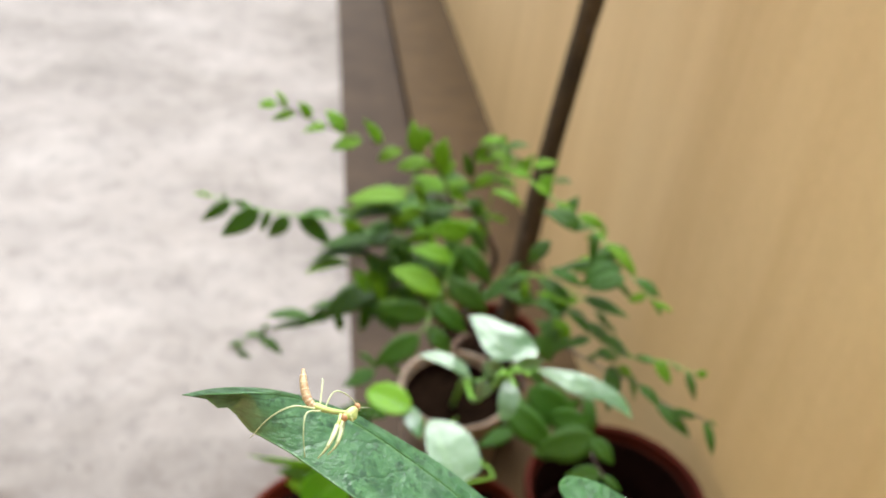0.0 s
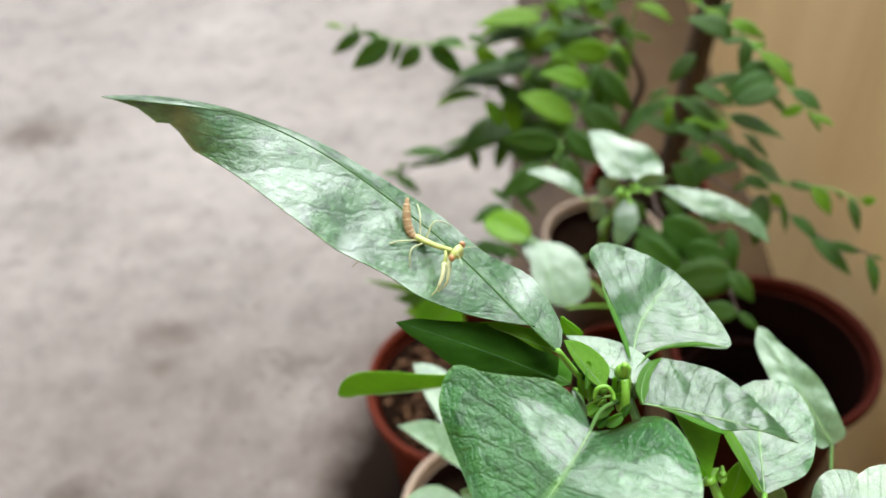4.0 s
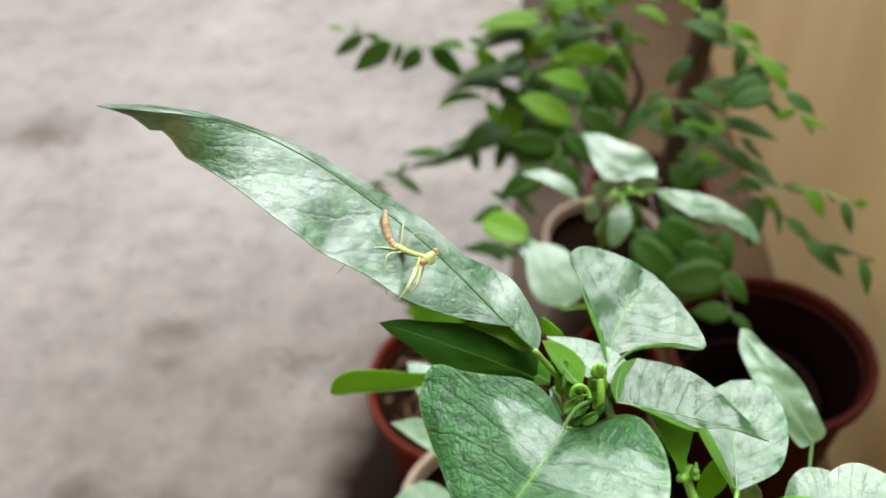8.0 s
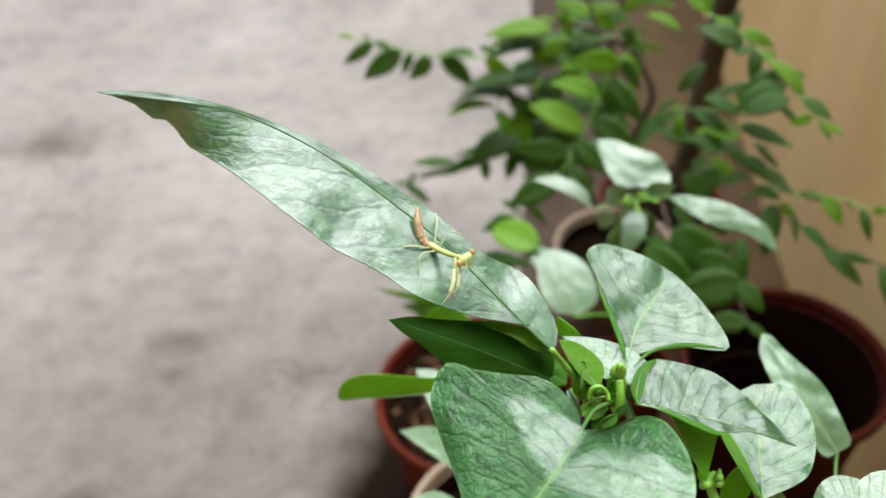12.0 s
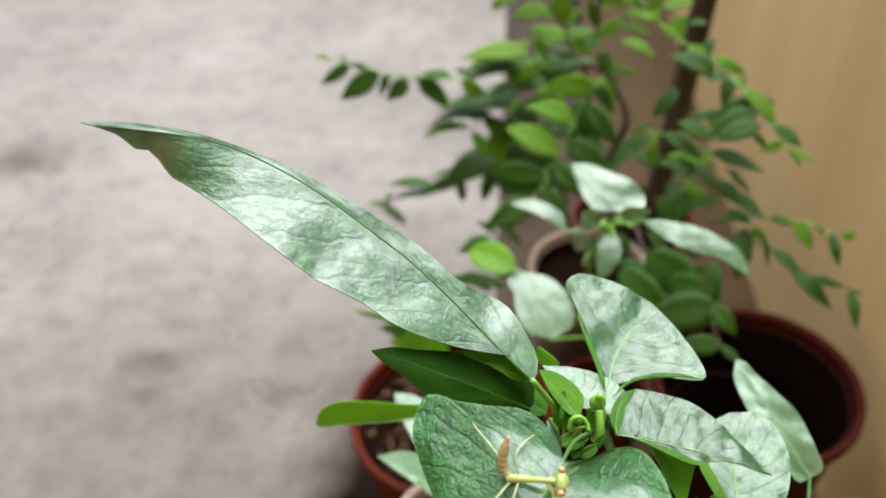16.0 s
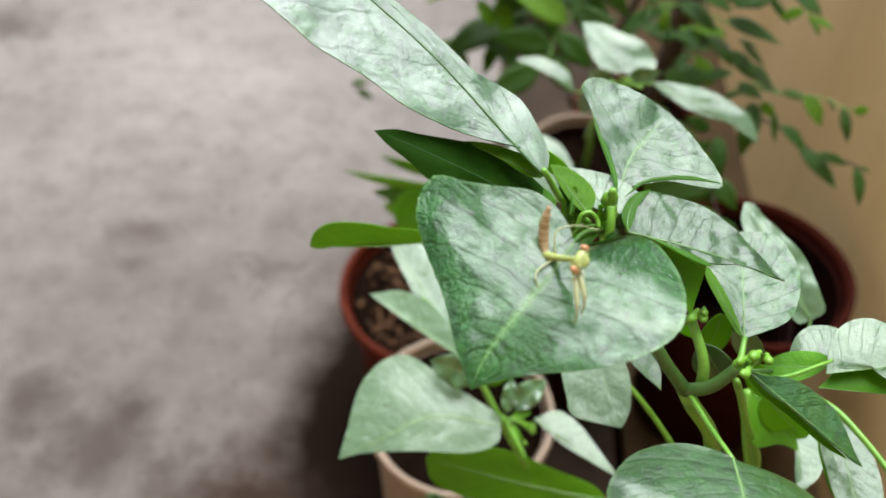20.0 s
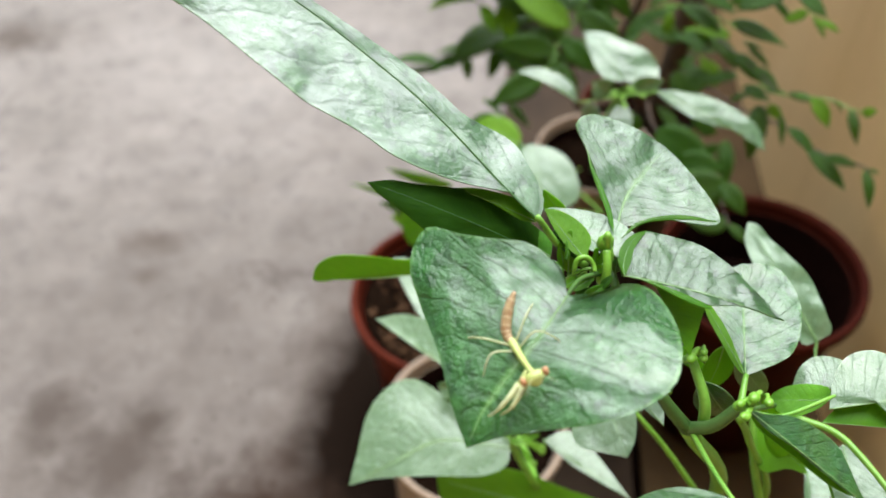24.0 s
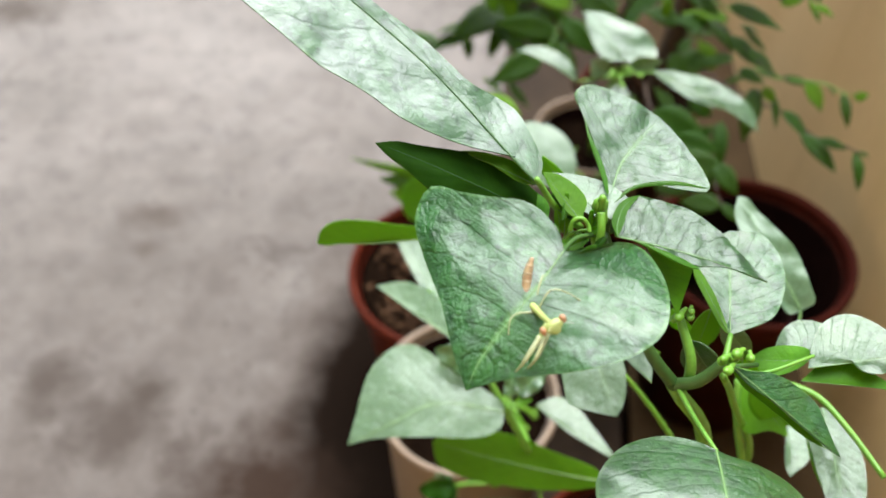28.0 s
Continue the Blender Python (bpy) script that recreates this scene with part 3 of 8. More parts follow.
def broad_leaf(plant, base, tip, side, left, right, mat, label="", spine=(), arch=0.0, fold=0.0, ruffle=0.0006, nu=30, nv=7, thick=0.0004, rib=0.0045):
    """A large leaf drawn by its two edges and its midrib, in lengths of the leaf: x along it, y across, z above its plane."""
    m, length = leaf_frame(base, tip, side)
    LEAF_COUNT[0] += 1
    shift = Vector((LEAF_COUNT[0] * 3.1, 0, 0))

    def even(points):
        line = smooth_line(points, 8)
        run = [0.0]
        for a, b in zip(line, line[1:]):
            run.append(run[-1] + (b - a).length)
        out, k = [], 0
        for i in range(nu + 1):
            s = run[-1] * i / nu
            while k < len(line) - 2 and run[k + 1] < s:
                k += 1
            w = (s - run[k]) / max(run[k + 1] - run[k], 1e-9)
            out.append(line[k].lerp(line[k + 1], min(max(w, 0.0), 1.0)))
        return out

    ends = Vector((0, 0, 0)), Vector((1, 0, 0))
    rib_line = even([ends[0], *spine, ends[1]])
    edges = {1: even([ends[0], *left, ends[1]]), -1: even([ends[0], *right, ends[1]])}
    bm = bmesh.new()
    uv = bm.loops.layers.uv.new("UVMap")
    sheets = []
    for face in (0, 1):
        grid = []
        for i in range(nu + 1):
            row = []
            for j in range(-nv, nv + 1):
                v = abs(j) / nv
                c, e = rib_line[i], edges[1 if j >= 0 else -1][i]
                p = c.lerp(e, v)
                away = abs(p.y - c.y)
                x = min(max(p.x, 0.0), 1.0)
                z = c.z + (e.z - c.z) * v * v + arch * 4 * x * (1 - x) + fold * away
                q = Vector((p.x, p.y, z)) * length
                q.z += ruffle * (noise.noise(q * 75 + shift) + 0.5 * noise.noise(q * 190 + shift)) * min(1.0, 3 * v) * min(1.0, 6 * i / nu, 6 * (1 - i / nu)) - face * thick
                row.append(bm.verts.new(q))
            grid.append(row)
        sheets.append(grid)
        for i in range(nu):
            for j in range(2 * nv):
                q = [(i, j), (i + 1, j), (i + 1, j + 1), (i, j + 1)]
                if face:
                    q.reverse()
                f = bm.faces.new([grid[a][c] for a, c in q])
                for loop, (a, c) in zip(f.loops, q):
                    loop[uv].uv = (a / nu, c / (2 * nv))
    top, low = sheets
    rim = [(i, 0) for i in range(nu + 1)] + [(nu, j) for j in range(1, 2 * nv + 1)] + [(i, 2 * nv) for i in range(nu - 1, -1, -1)] + [(0, j) for j in range(2 * nv - 1, 0, -1)]
    for (a, c), (d, e) in zip(rim, rim[1:] + rim[:1]):
        f = bm.faces.new((top[a][c], low[a][c], low[d][e], top[d][e]))
        for loop, (p, q) in zip(f.loops, ((a, c), (a, c), (d, e), (d, e))):
            loop[uv].uv = (p / nu, q / (2 * nv))
    line = [row[nv].co.copy() for row in top]
    for f in bm.faces:
        f.smooth = True
    bm.normal_update()
    crisp(bm)
    ob = part("leaf", bm, mat, plant, label, False)
    ob.matrix_basis = Matrix.Translation(-Vector(plant.location)) @ m
    bm = bmesh.new()
    tube(bm, line[:-2], rib * length + 0.0001, 0.0012 * length, 6)
    part("midrib", bm, M_RIB_DARK if mat in (M_CHILI_DARK_SHADE, M_CHILI_SILVER) else M_RIB, ob)
    return ob


def petiole(plant, points, r=0.0012, mat=None):
    return stalk("petiole", points, r * 0.85, r * 0.6, mat or M_STEM, plant, sides=7)


def revolve(bm, profile, sides=40):
    """A turned shape from (radius, height) pairs, closed at both ends where the radius is not nought."""
    rings = [[bm.verts.new((r * math.cos(2 * math.pi * k / sides), r * math.sin(2 * math.pi * k / sides), z)) for k in range(sides)] for r, z in profile]
    for a, b in zip(rings, rings[1:]):
        for k in range(sides):
            bm.faces.new((a[k], a[(k + 1) % sides], b[(k + 1) % sides], b[k]))
    bm.faces.new(rings[0][::-1])
    bm.faces.new(rings[-1])


def pot(name, x, y, r, h, mat, label, soil=0.02, lip=0.014, base=0.68, z=0.0, fill=True):
    """A flower pot with a rolled rim, hollow, with soil in it."""
    top = thing(name, (x, y, z), label, "flower pot", "flower pots along the wall")
    bm = bmesh.new()
    rb, t = r * base, 0.003
    revolve(bm, [(rb, 0.0), (rb + (r * 0.93 - rb) * 0.9, h - lip * 1.2), (r * 0.93, h - lip), (r * 0.90, h - lip), (rb - t, t), (0.002, t)])
    part("body", bm, mat, top)
    bm = bmesh.new()
    ring = [(r * 0.90, h - lip * 1.05), (r * 0.96, h - lip * 1.08), (r, h - lip * 0.95), (r * 1.012, h - 0.5 * lip), (r, h - 0.1 * lip), (r * 0.975, h), (r * 0.95, h - 0.1 * lip), (r * 0.935, h - 0.4 * lip)]
    loops = [[bm.verts.new((q * math.cos(2 * math.pi * k / 56), q * math.sin(2 * math.pi * k / 56), z)) for k in range(56)] for q, z in ring]
    for u, v in zip(loops, loops[1:] + loops[:1]):
        for k in range(56):
            bm.faces.new((u[k], u[(k + 1) % 56], v[(k + 1) % 56], v[k]))
    part("rim", bm, mat, top, "rolled rim")
    bm = bmesh.new()
    # Black inner skin: the shade inside the pot is put into its colour.
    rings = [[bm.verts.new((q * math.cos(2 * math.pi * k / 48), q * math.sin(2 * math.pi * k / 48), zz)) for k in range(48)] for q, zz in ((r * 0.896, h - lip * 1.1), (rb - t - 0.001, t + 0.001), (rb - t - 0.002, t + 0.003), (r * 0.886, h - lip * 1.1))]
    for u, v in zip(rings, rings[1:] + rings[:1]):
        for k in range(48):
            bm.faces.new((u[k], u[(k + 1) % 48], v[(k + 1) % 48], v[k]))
    part("lining", bm, M_RECESS_SHADE, top, "inner wall painted near black as shade")
    if fill:
        bm = bmesh.new()
        rs = rb + (r * 0.9 - rb) * (1 - soil / h) - 0.002
        rings, sides = 9, 36
        grid = [[bm.verts.new((rs * i / rings * math.cos(2 * math.pi * k / sides), rs * i / rings * math.sin(2 * math.pi * k / sides),
                               h - soil + 0.004 * noise.noise(Vector((x * 30 + 9 * i / rings * math.cos(2 * math.pi * k / sides), y * 30 + 9 * i / rings * math.sin(2 * math.pi * k / sides), 0))))) for k in range(sides)] for i in range(1, rings + 1)]
        mid = bm.verts.new((0, 0, h - soil))
        for k in range(sides):
            bm.faces.new((mid, grid[0][k], grid[0][(k + 1) % sides]))
            for a, b in zip(grid, grid[1:]):
                bm.faces.new((a[k], b[k], b[(k + 1) % sides], a[(k + 1) % sides]))
        part("soil", bm, M_SOIL, top, "dark crumbly potting soil")
    return top


# ---- the place ----
WALL_X, EDGE_X, STRIP_X = 0.285, -0.045, 0.108
bm = bmesh.new()
slab(bm, (-60, -60, -0.3), (EDGE_X, 60, 0.0))
tagged(part("floor", bm, M_CONCRETE, None, "worn grey cement floor with dark stains and painted shade", False), "", "floor", "", "structure")
bm = bmesh.new()
slab(bm, (EDGE_X, -60, -0.3), (STRIP_X - 0.009, 60, -0.004))
tagged(part("floor_border", bm, M_BORDER, None, "dark red-brown floor border along the wall", False), "", "floor border", "", "structure")
bm = bmesh.new()
slab(bm, (STRIP_X - 0.009, -60, -0.3), (STRIP_X, 60, -0.014))
tagged(part("floor_joint", bm, M_RECESS_SHADE, None, "dark open joint between border and ledge", False), "", "floor joint", "", "structure")
bm = bmesh.new()
slab(bm, (STRIP_X, -60, -0.3), (WALL_X, 60, 0.002))
tagged(part("floor_kerb", bm, M_KERB, None, "low tan painted ledge at the foot of the wall", False), "", "ledge", "", "structure")
bm = bmesh.new()
slab(bm, (WALL_X, -8, -0.3), (WALL_X + 0.12, 8, 0.68))
tagged(part("wall_east", bm, M_WALL, None, "tan painted wall with faint vertical streaks", False), "", "wall", "", "structure")
bm = bmesh.new()
slab(bm, (WALL_X + 0.12, -60, -0.3), (60, 60, 0.0))
tagged(part("ground", bm, M_ROOF, None, "plain grey ground beyond the wall", False), "", "ground", "", "structure")
# Out-of-view wall, added to cut skylight from behind the camera.
bm = bmesh.new()
slab(bm, (-4, -0.62, -0.3), (WALL_X, -0.50, 2.4))
tagged(part("wall_south", bm, M_WALL, None, "unseen tan wall added behind the viewer to block light", False), "", "wall", "", "structure")
# Unseen slab, added to darken the floor at the near end.
bm = bmesh.new()
slab(bm, (-4, -0.62, 1.5), (WALL_X, -0.14, 1.6))
tagged(part("roof", bm, M_ROOF, None, "unseen slab added to shade the near end of the floor", False), "", "roof", "", "structure")


# ---- plant parts ----
def bud(plant, root, place, r):
    """A flower bud on a short curved stalk."""
    a, b = Vector(root), Vector(place)
    mid = a.lerp(b, 0.5) + Vector((0, 0, 0.003))
    bm = bmesh.new()
    off = Vector(plant.location)
    line = [q - off for q in smooth_line([a, mid, b], 5)]
    tube(bm, line, r * 0.38, r * 0.5, 6)
    d = (line[-1] - line[-3]).normalized()
    head = Matrix.Translation(line[-1] + d * r) @ d.to_track_quat("Z", "Y").to_matrix().to_4x4() @ Matrix.Diagonal((r, r, r * 1.45, 1))
    bmesh.ops.create_uvsphere(bm, u_segments=9, v_segments=7, radius=1.0, matrix=head)
    return part("flower_bud", bm, M_BUD, plant)


SHRUB_BLADES = []
for kind in range(5):
    shape_bm = bmesh.new()
    blade(shape_bm, 1.0, 0.46 + 0.045 * (kind % 3), 18 + 12 * kind, 0.1 + 0.05 * (kind % 2), twist=(-12, 10, 0, 22, -20)[kind], wide=0.38 + 0.03 * (kind % 3), teeth=0.09, nu=26, nv=2, point=1.35, full=0.72, thick=0.012)
    shape_me = bpy.data.meshes.new("shrub_leaf")
    shape_bm.to_mesh(shape_me)
    shape_bm.free()
    SHRUB_BLADES.append(shape_me)
YOUNG_BLADES = [me.copy() for me in SHRUB_BLADES]


def shrub_leaf(base, tip, face, mat, kind, wide=1.0):
    """One leaf of the shrub from its base to its tip."""
    off = Vector(shrub.location)
    way = Vector(tip) - Vector(base)
    m, size = leaf_frame(Vector(base) - off, Vector(tip) - off, Vector(face).cross(way))
    lf = part_of("leaf", (SHRUB_BLADES if mat is M_SHRUB else YOUNG_BLADES)[kind], mat, shrub)
    lf.matrix_basis = m @ Matrix.Diagonal((size, size * wide, size, 1))


# ---- pots ----
big_pot = pot("large_flower_pot", 0.180, 0.440, 0.084, 0.205, M_POT_DARK, "large empty red-brown plastic pot with a smaller pot inside", fill=False, lip=0.013, base=0.74)
nested_pot = pot("nested_flower_pot", 0.170, 0.436, 0.061, 0.135, M_POT_SHADED, "small red plastic pot inside the large pot, darkened as shade", z=0.014, base=0.85, soil=0.05)
left_pot = pot("brown_flower_pot", -0.0755, 0.4275, 0.089, 0.165, M_POT_RED, "red-brown plastic pot with bark chips on its soil", soil=0.018, base=0.78)
near_pot = pot("cream_flower_pot", -0.0465, 0.268, 0.0648, 0.22, M_POT_CREAM, "cream plastic pot holding a young chili plant", soil=0.03, lip=0.01, base=0.87)
far_pot = pot("cream_flower_pot", 0.0515, 0.594, 0.059, 0.19, M_POT_CREAM, "small cream plastic pot holding a chili seedling", soil=0.025, lip=0.01, base=0.82)
mid_pot = pot("brown_flower_pot", 0.055, 0.445, 0.0385, 0.18, M_POT_RED, "small red-brown plastic pot with dark soil", soil=0.02)
back_pot = pot("brown_flower_pot", 0.112, 0.722, 0.068, 0.15, M_POT_RED, "red-brown plastic pot with the leafy shrub and its stake", soil=0.02)
main_pot = pot("brown_flower_pot", 0.064, 0.168, 0.062, 0.19, M_POT_RED, "red-brown plastic pot holding the tall chili plant", soil=0.075)


# ---- the tall chili plant with the mantis ----
chili = thing("chili_plant", (0.064, 0.168, 0.115), "tall green chili plant with broad glossy leaves in a pot", "potted plant", "chili plants")
stalk('stem', [(0.0643, 0.1681, 0.1193), (0.0538, 0.1278, 0.3048), (0.0454, 0.1041, 0.4578), (0.0219, 0.0894, 0.5219)], 0.0034, 0.0023, M_STEM, chili)
stalk('branch', [(0.0219, 0.0894, 0.5219), (0.0132, 0.0906, 0.5348), (0.0040, 0.0986, 0.5489), (-0.0020, 0.1120, 0.5591)], 0.0020, 0.0012, M_STEM_DARK, chili)
stalk('branch', [(0.0219, 0.0894, 0.5219), (0.0272, 0.0872, 0.5280), (0.0323, 0.0885, 0.5356)], 0.0020, 0.0015, M_STEM_DARK, chili)
stalk('branch', [(0.0260, 0.0899, 0.5223), (0.0250, 0.0929, 0.5309), (0.0216, 0.1007, 0.5372)], 0.0017, 0.0012, M_STEM, chili)
stalk('branch', [(0.0694, 0.1663, 0.1193), (0.0696, 0.1303, 0.3063), (0.0765, 0.1266, 0.4079), (0.0503, 0.1088, 0.4844), (0.0361, 0.0941, 0.5216)], 0.0016, 0.0011, M_STEM, chili)
broad_leaf(chili, (-0.0206, 0.1176, 0.5690), (-0.1298, 0.1344, 0.6374), (-0.278, -0.936, -0.215), ((0.048, -0.033, 0.000), (0.096, -0.020, 0.000), (0.193, 0.009, 0.000), (0.302, 0.030, 0.008), (0.382, 0.020, 0.008), (0.482, 0.024, 0.008), (0.591, 0.010, 0.008), (0.701, -0.014, -0.008), (0.794, -0.029, -0.031), (0.827, -0.032, -0.038), (0.872, -0.055, -0.046), (0.897, -0.055, -0.046), (0.915, -0.039, -0.046), (0.936, -0.040, -0.031), (0.968, -0.014, 0.000), ), ((0.005, -0.048, 0.000), (0.049, -0.097, 0.000), (0.118, -0.140, 0.000), (0.211, -0.136, 0.000), (0.269, -0.150, 0.000), (0.341, -0.170, 0.000), (0.490, -0.178, 0.000), (0.614, -0.178, 0.000), (0.736, -0.153, 0.000), (0.843, -0.113, 0.000), (0.901, -0.082, 0.000), (0.959, -0.039, 0.000), ), M_CHILI_SILVER, label="long narrow glossy leaf on which the mantis sits", nu=44, rib=0.0018, ruffle=0.0007, arch=-0.04, spine=((0.080, -0.031, 0.000), (0.236, -0.094, 0.000), (0.373, -0.131, 0.000), (0.576, -0.157, 0.000), (0.731, -0.144, 0.000), (0.837, -0.103, 0.000), (0.928, -0.046, 0.000), ))
petiole(chili, [(-0.0076, 0.1149, 0.5562), (-0.0149, 0.1150, 0.5628), (-0.0212, 0.1138, 0.5744)], 0.0013)
petiole(chili, [(-0.0076, 0.1130, 0.5548), (-0.0157, 0.1180, 0.5531)], 0.0012)
broad_leaf(chili, (-0.0142, 0.0887, 0.5755), (-0.0343, 0.0568, 0.5624), (0.864, -0.472, -0.177), ((-0.088, 0.115, 0.000), (-0.277, 0.224, -0.125), (-0.372, 0.361, -0.250), (-0.290, 0.539, -0.225), (-0.113, 0.667, -0.100), (0.085, 0.727, 0.000), (0.247, 0.691, 0.000), (0.417, 0.587, 0.000), (0.588, 0.423, 0.000), (0.762, 0.216, 0.000), (0.879, 0.098, 0.000), ), ((-0.064, -0.065, 0.000), (-0.133, -0.199, 0.000), (-0.139, -0.357, 0.000), (-0.063, -0.520, 0.000), (0.015, -0.715, -0.025), (0.073, -0.926, -0.100), (0.300, -0.879, -0.125), (0.463, -0.699, -0.125), (0.660, -0.420, -0.075), (0.861, -0.192, -0.025), ), M_CHILI_FRESH, label="broad heart-shaped glossy leaf with pale veins", nu=40, nv=9, rib=0.003, arch=0.03, spine=((0.257, -0.002, 0.000), (0.570, -0.023, 0.000), (0.799, -0.032, 0.000), ))
petiole(chili, [(-0.0027, 0.1131, 0.5561), (-0.0100, 0.1020, 0.5659), (-0.0146, 0.0884, 0.5754)], 0.0008, M_STEM_DARK)
broad_leaf(chili, (-0.0006, 0.1215, 0.5608), (0.0150, 0.1546, 0.5637), (-0.876, 0.388, 0.286), ((0.177, 0.140, 0.000), (0.387, 0.337, 0.000), (0.574, 0.539, 0.000), (0.683, 0.672, 0.000), (0.846, 0.632, 0.000), (0.949, 0.436, 0.000), (0.997, 0.231, 0.000), ), ((0.092, -0.020, 0.000), (0.221, -0.128, 0.000), (0.354, -0.260, 0.000), (0.424, -0.417, 0.000), (0.528, -0.600, 0.000), (0.670, -0.507, 0.000), (0.853, -0.292, 0.000), ), M_CHILI_FRESH, label="upright broad leaf cupped at its base", rib=0.006, fold=0.1, spine=((0.353, 0.067, 0.000), (0.685, 0.045, 0.000), ))
petiole(chili, [(-0.0054, 0.1131, 0.5550), (-0.0023, 0.1177, 0.5580), (0.0002, 0.1237, 0.5613)], 0.0013)
petiole(chili, [(-0.0037, 0.1128, 0.5560), (0.0001, 0.1117, 0.5591)], 0.0012)
petiole(chili, [(0.0333, 0.0904, 0.5330), (0.0362, 0.1002, 0.5329)], 0.0012)
broad_leaf(chili, (-0.0465, 0.1718, 0.4875), (-0.0990, 0.1615, 0.4884), (0.047, -0.322, -0.945), ((0.132, -0.014, 0.000), (0.336, -0.018, 0.000), (0.567, -0.029, 0.000), (0.798, -0.007, 0.000), (0.935, 0.017, 0.000), ), ((0.131, -0.072, 0.000), (0.408, -0.130, 0.000), (0.632, -0.182, 0.000), (0.839, -0.184, 0.000), (0.960, -0.112, 0.000), ), M_CHILI_GREEN, label="small bright green leaf curling at its tip", arch=0.05)
petiole(chili, [(0.0227, 0.1122, 0.5037), (-0.0060, 0.1491, 0.4881), (-0.0472, 0.1678, 0.4868)], 0.0010)
broad_leaf(chili, (0.0827, 0.1557, 0.4766), (0.0606, 0.1960, 0.4946), (-0.885, -0.347, -0.310), ((0.017, 0.090, 0.000), (0.154, 0.116, 0.000), (0.340, 0.145, 0.000), (0.519, 0.145, 0.000), (0.730, 0.126, 0.000), (0.879, 0.093, 0.000), ), ((0.020, -0.121, 0.000), (0.150, -0.141, 0.000), (0.409, -0.172, 0.000), (0.619, -0.127, 0.000), (0.826, -0.077, 0.000), (0.952, -0.052, 0.000), ), M_PALE, label="pale crinkled leaf hanging over the empty pot", ruffle=0.0015, arch=0.05, fold=0.1)
petiole(chili, [(0.0354, 0.0903, 0.5311), (0.0659, 0.1198, 0.4976), (0.0827, 0.1557, 0.4766)], 0.0009, M_STEM_DARK)
petiole(chili, [(0.0347, 0.0891, 0.5329), (0.0440, 0.0893, 0.5314), (0.0595, 0.0979, 0.5291)], 0.0008)
broad_leaf(chili, (0.0286, 0.0649, 0.5312), (0.0276, 0.0346, 0.5389), (0.999, -0.032, 0.001), ((0.019, 0.108, -0.032), (0.005, 0.368, -0.128), (0.114, 0.590, -0.192), (0.382, 0.687, -0.192), (0.792, 0.413, -0.128), ), ((-0.066, -0.112, 0.000), (-0.097, -0.329, 0.000), (-0.044, -0.556, 0.000), (0.106, -0.764, 0.000), (0.318, -0.900, 0.000), (0.537, -0.978, 0.000), (0.814, -0.916, 0.000), (1.033, -0.616, 0.000), ), M_CHILI, label="round pale leaf with a branching midrib", rib=0.005, arch=0.04)
petiole(chili, [(0.0227, 0.0893, 0.5219), (0.0254, 0.0760, 0.5269), (0.0289, 0.0646, 0.5306)], 0.0010)
petiole(chili, [(0.0468, 0.1213, 0.4254), (0.0278, 0.1252, 0.4554), (0.0044, 0.1336, 0.4809)], 0.0013)
leaf(chili, (0.0254, 0.0978, 0.5318), (0.0350, 0.0977, 0.5171), (0.472, -0.041, 0.878), 0.0104, M_CHILI, bend=40, fold=0.3)
leaf(chili, (-0.0133, 0.1385, 0.5519), (-0.0188, 0.1398, 0.5589), (-0.404, 0.344, -0.850), 0.0075, M_CHILI_GREEN, bend=20, fold=0.2)
leaf(chili, (0.0355, 0.1181, 0.5208), (0.0326, 0.1127, 0.5044), (0.901, 0.231, -0.380), 0.0106, M_CHILI_GREEN, bend=25, fold=0.15, wide=0.42)
leaf(chili, (0.0470, 0.1131, 0.5054), (0.0584, 0.1110, 0.4904), (0.742, 0.122, 0.660), 0.0086, M_CHILI_GREEN, bend=25, fold=0.15, wide=0.42)
leaf(chili, (0.0611, 0.1215, 0.4772), (0.0797, 0.1188, 0.4576), (0.645, 0.143, 0.749), 0.0147, M_CHILI_GREEN, bend=25, fold=0.15, wide=0.42)
leaf(chili, (0.0323, 0.1203, 0.5057), (0.0252, 0.1212, 0.5156), (-0.123, 0.265, -0.958), 0.0074, M_CHILI_GREEN, bend=25, fold=0.15, wide=0.42)
leaf(chili, (0.0392, 0.1136, 0.5202), (0.0503, 0.1132, 0.5056), (0.699, 0.091, 0.712), 0.0077, M_PALE, bend=25, fold=0.15, wide=0.42)
leaf(chili, (0.0261, 0.1319, 0.5074), (0.0079, 0.1373, 0.4970), (0.127, -0.306, -0.942), 0.0109, M_CHILI_DARK_SHADE, bend=25, fold=0.15, wide=0.42)
bud(chili, (0.0386, 0.0928, 0.5317), (0.0341, 0.0869, 0.5432), 0.0015)
bud(chili, (0.0386, 0.0928, 0.5317), (0.0331, 0.0857, 0.5411), 0.0012)
bud(chili, (0.0386, 0.0928, 0.5317), (0.0307, 0.0852, 0.5421), 0.0013)
bud(chili, (0.0386, 0.0928, 0.5317), (0.0307, 0.0816, 0.5433), 0.0010)
bud(chili, (0.0386, 0.0928, 0.5317), (0.0314, 0.0818, 0.5429), 0.0011)
bud(chili, (0.0386, 0.0928, 0.5317), (0.0302, 0.0841, 0.5444), 0.0011)
bud(chili, (0.0386, 0.0928, 0.5317), (0.0330, 0.0858, 0.5429), 0.0010)
bud(chili, (0.0386, 0.0928, 0.5317), (0.0363, 0.0849, 0.5446), 0.0012)
bud(chili, (0.0256, 0.1082, 0.5296), (0.0238, 0.1006, 0.5400), 0.0012)
bud(chili, (0.0256, 0.1082, 0.5296), (0.0237, 0.1009, 0.5414), 0.0010)
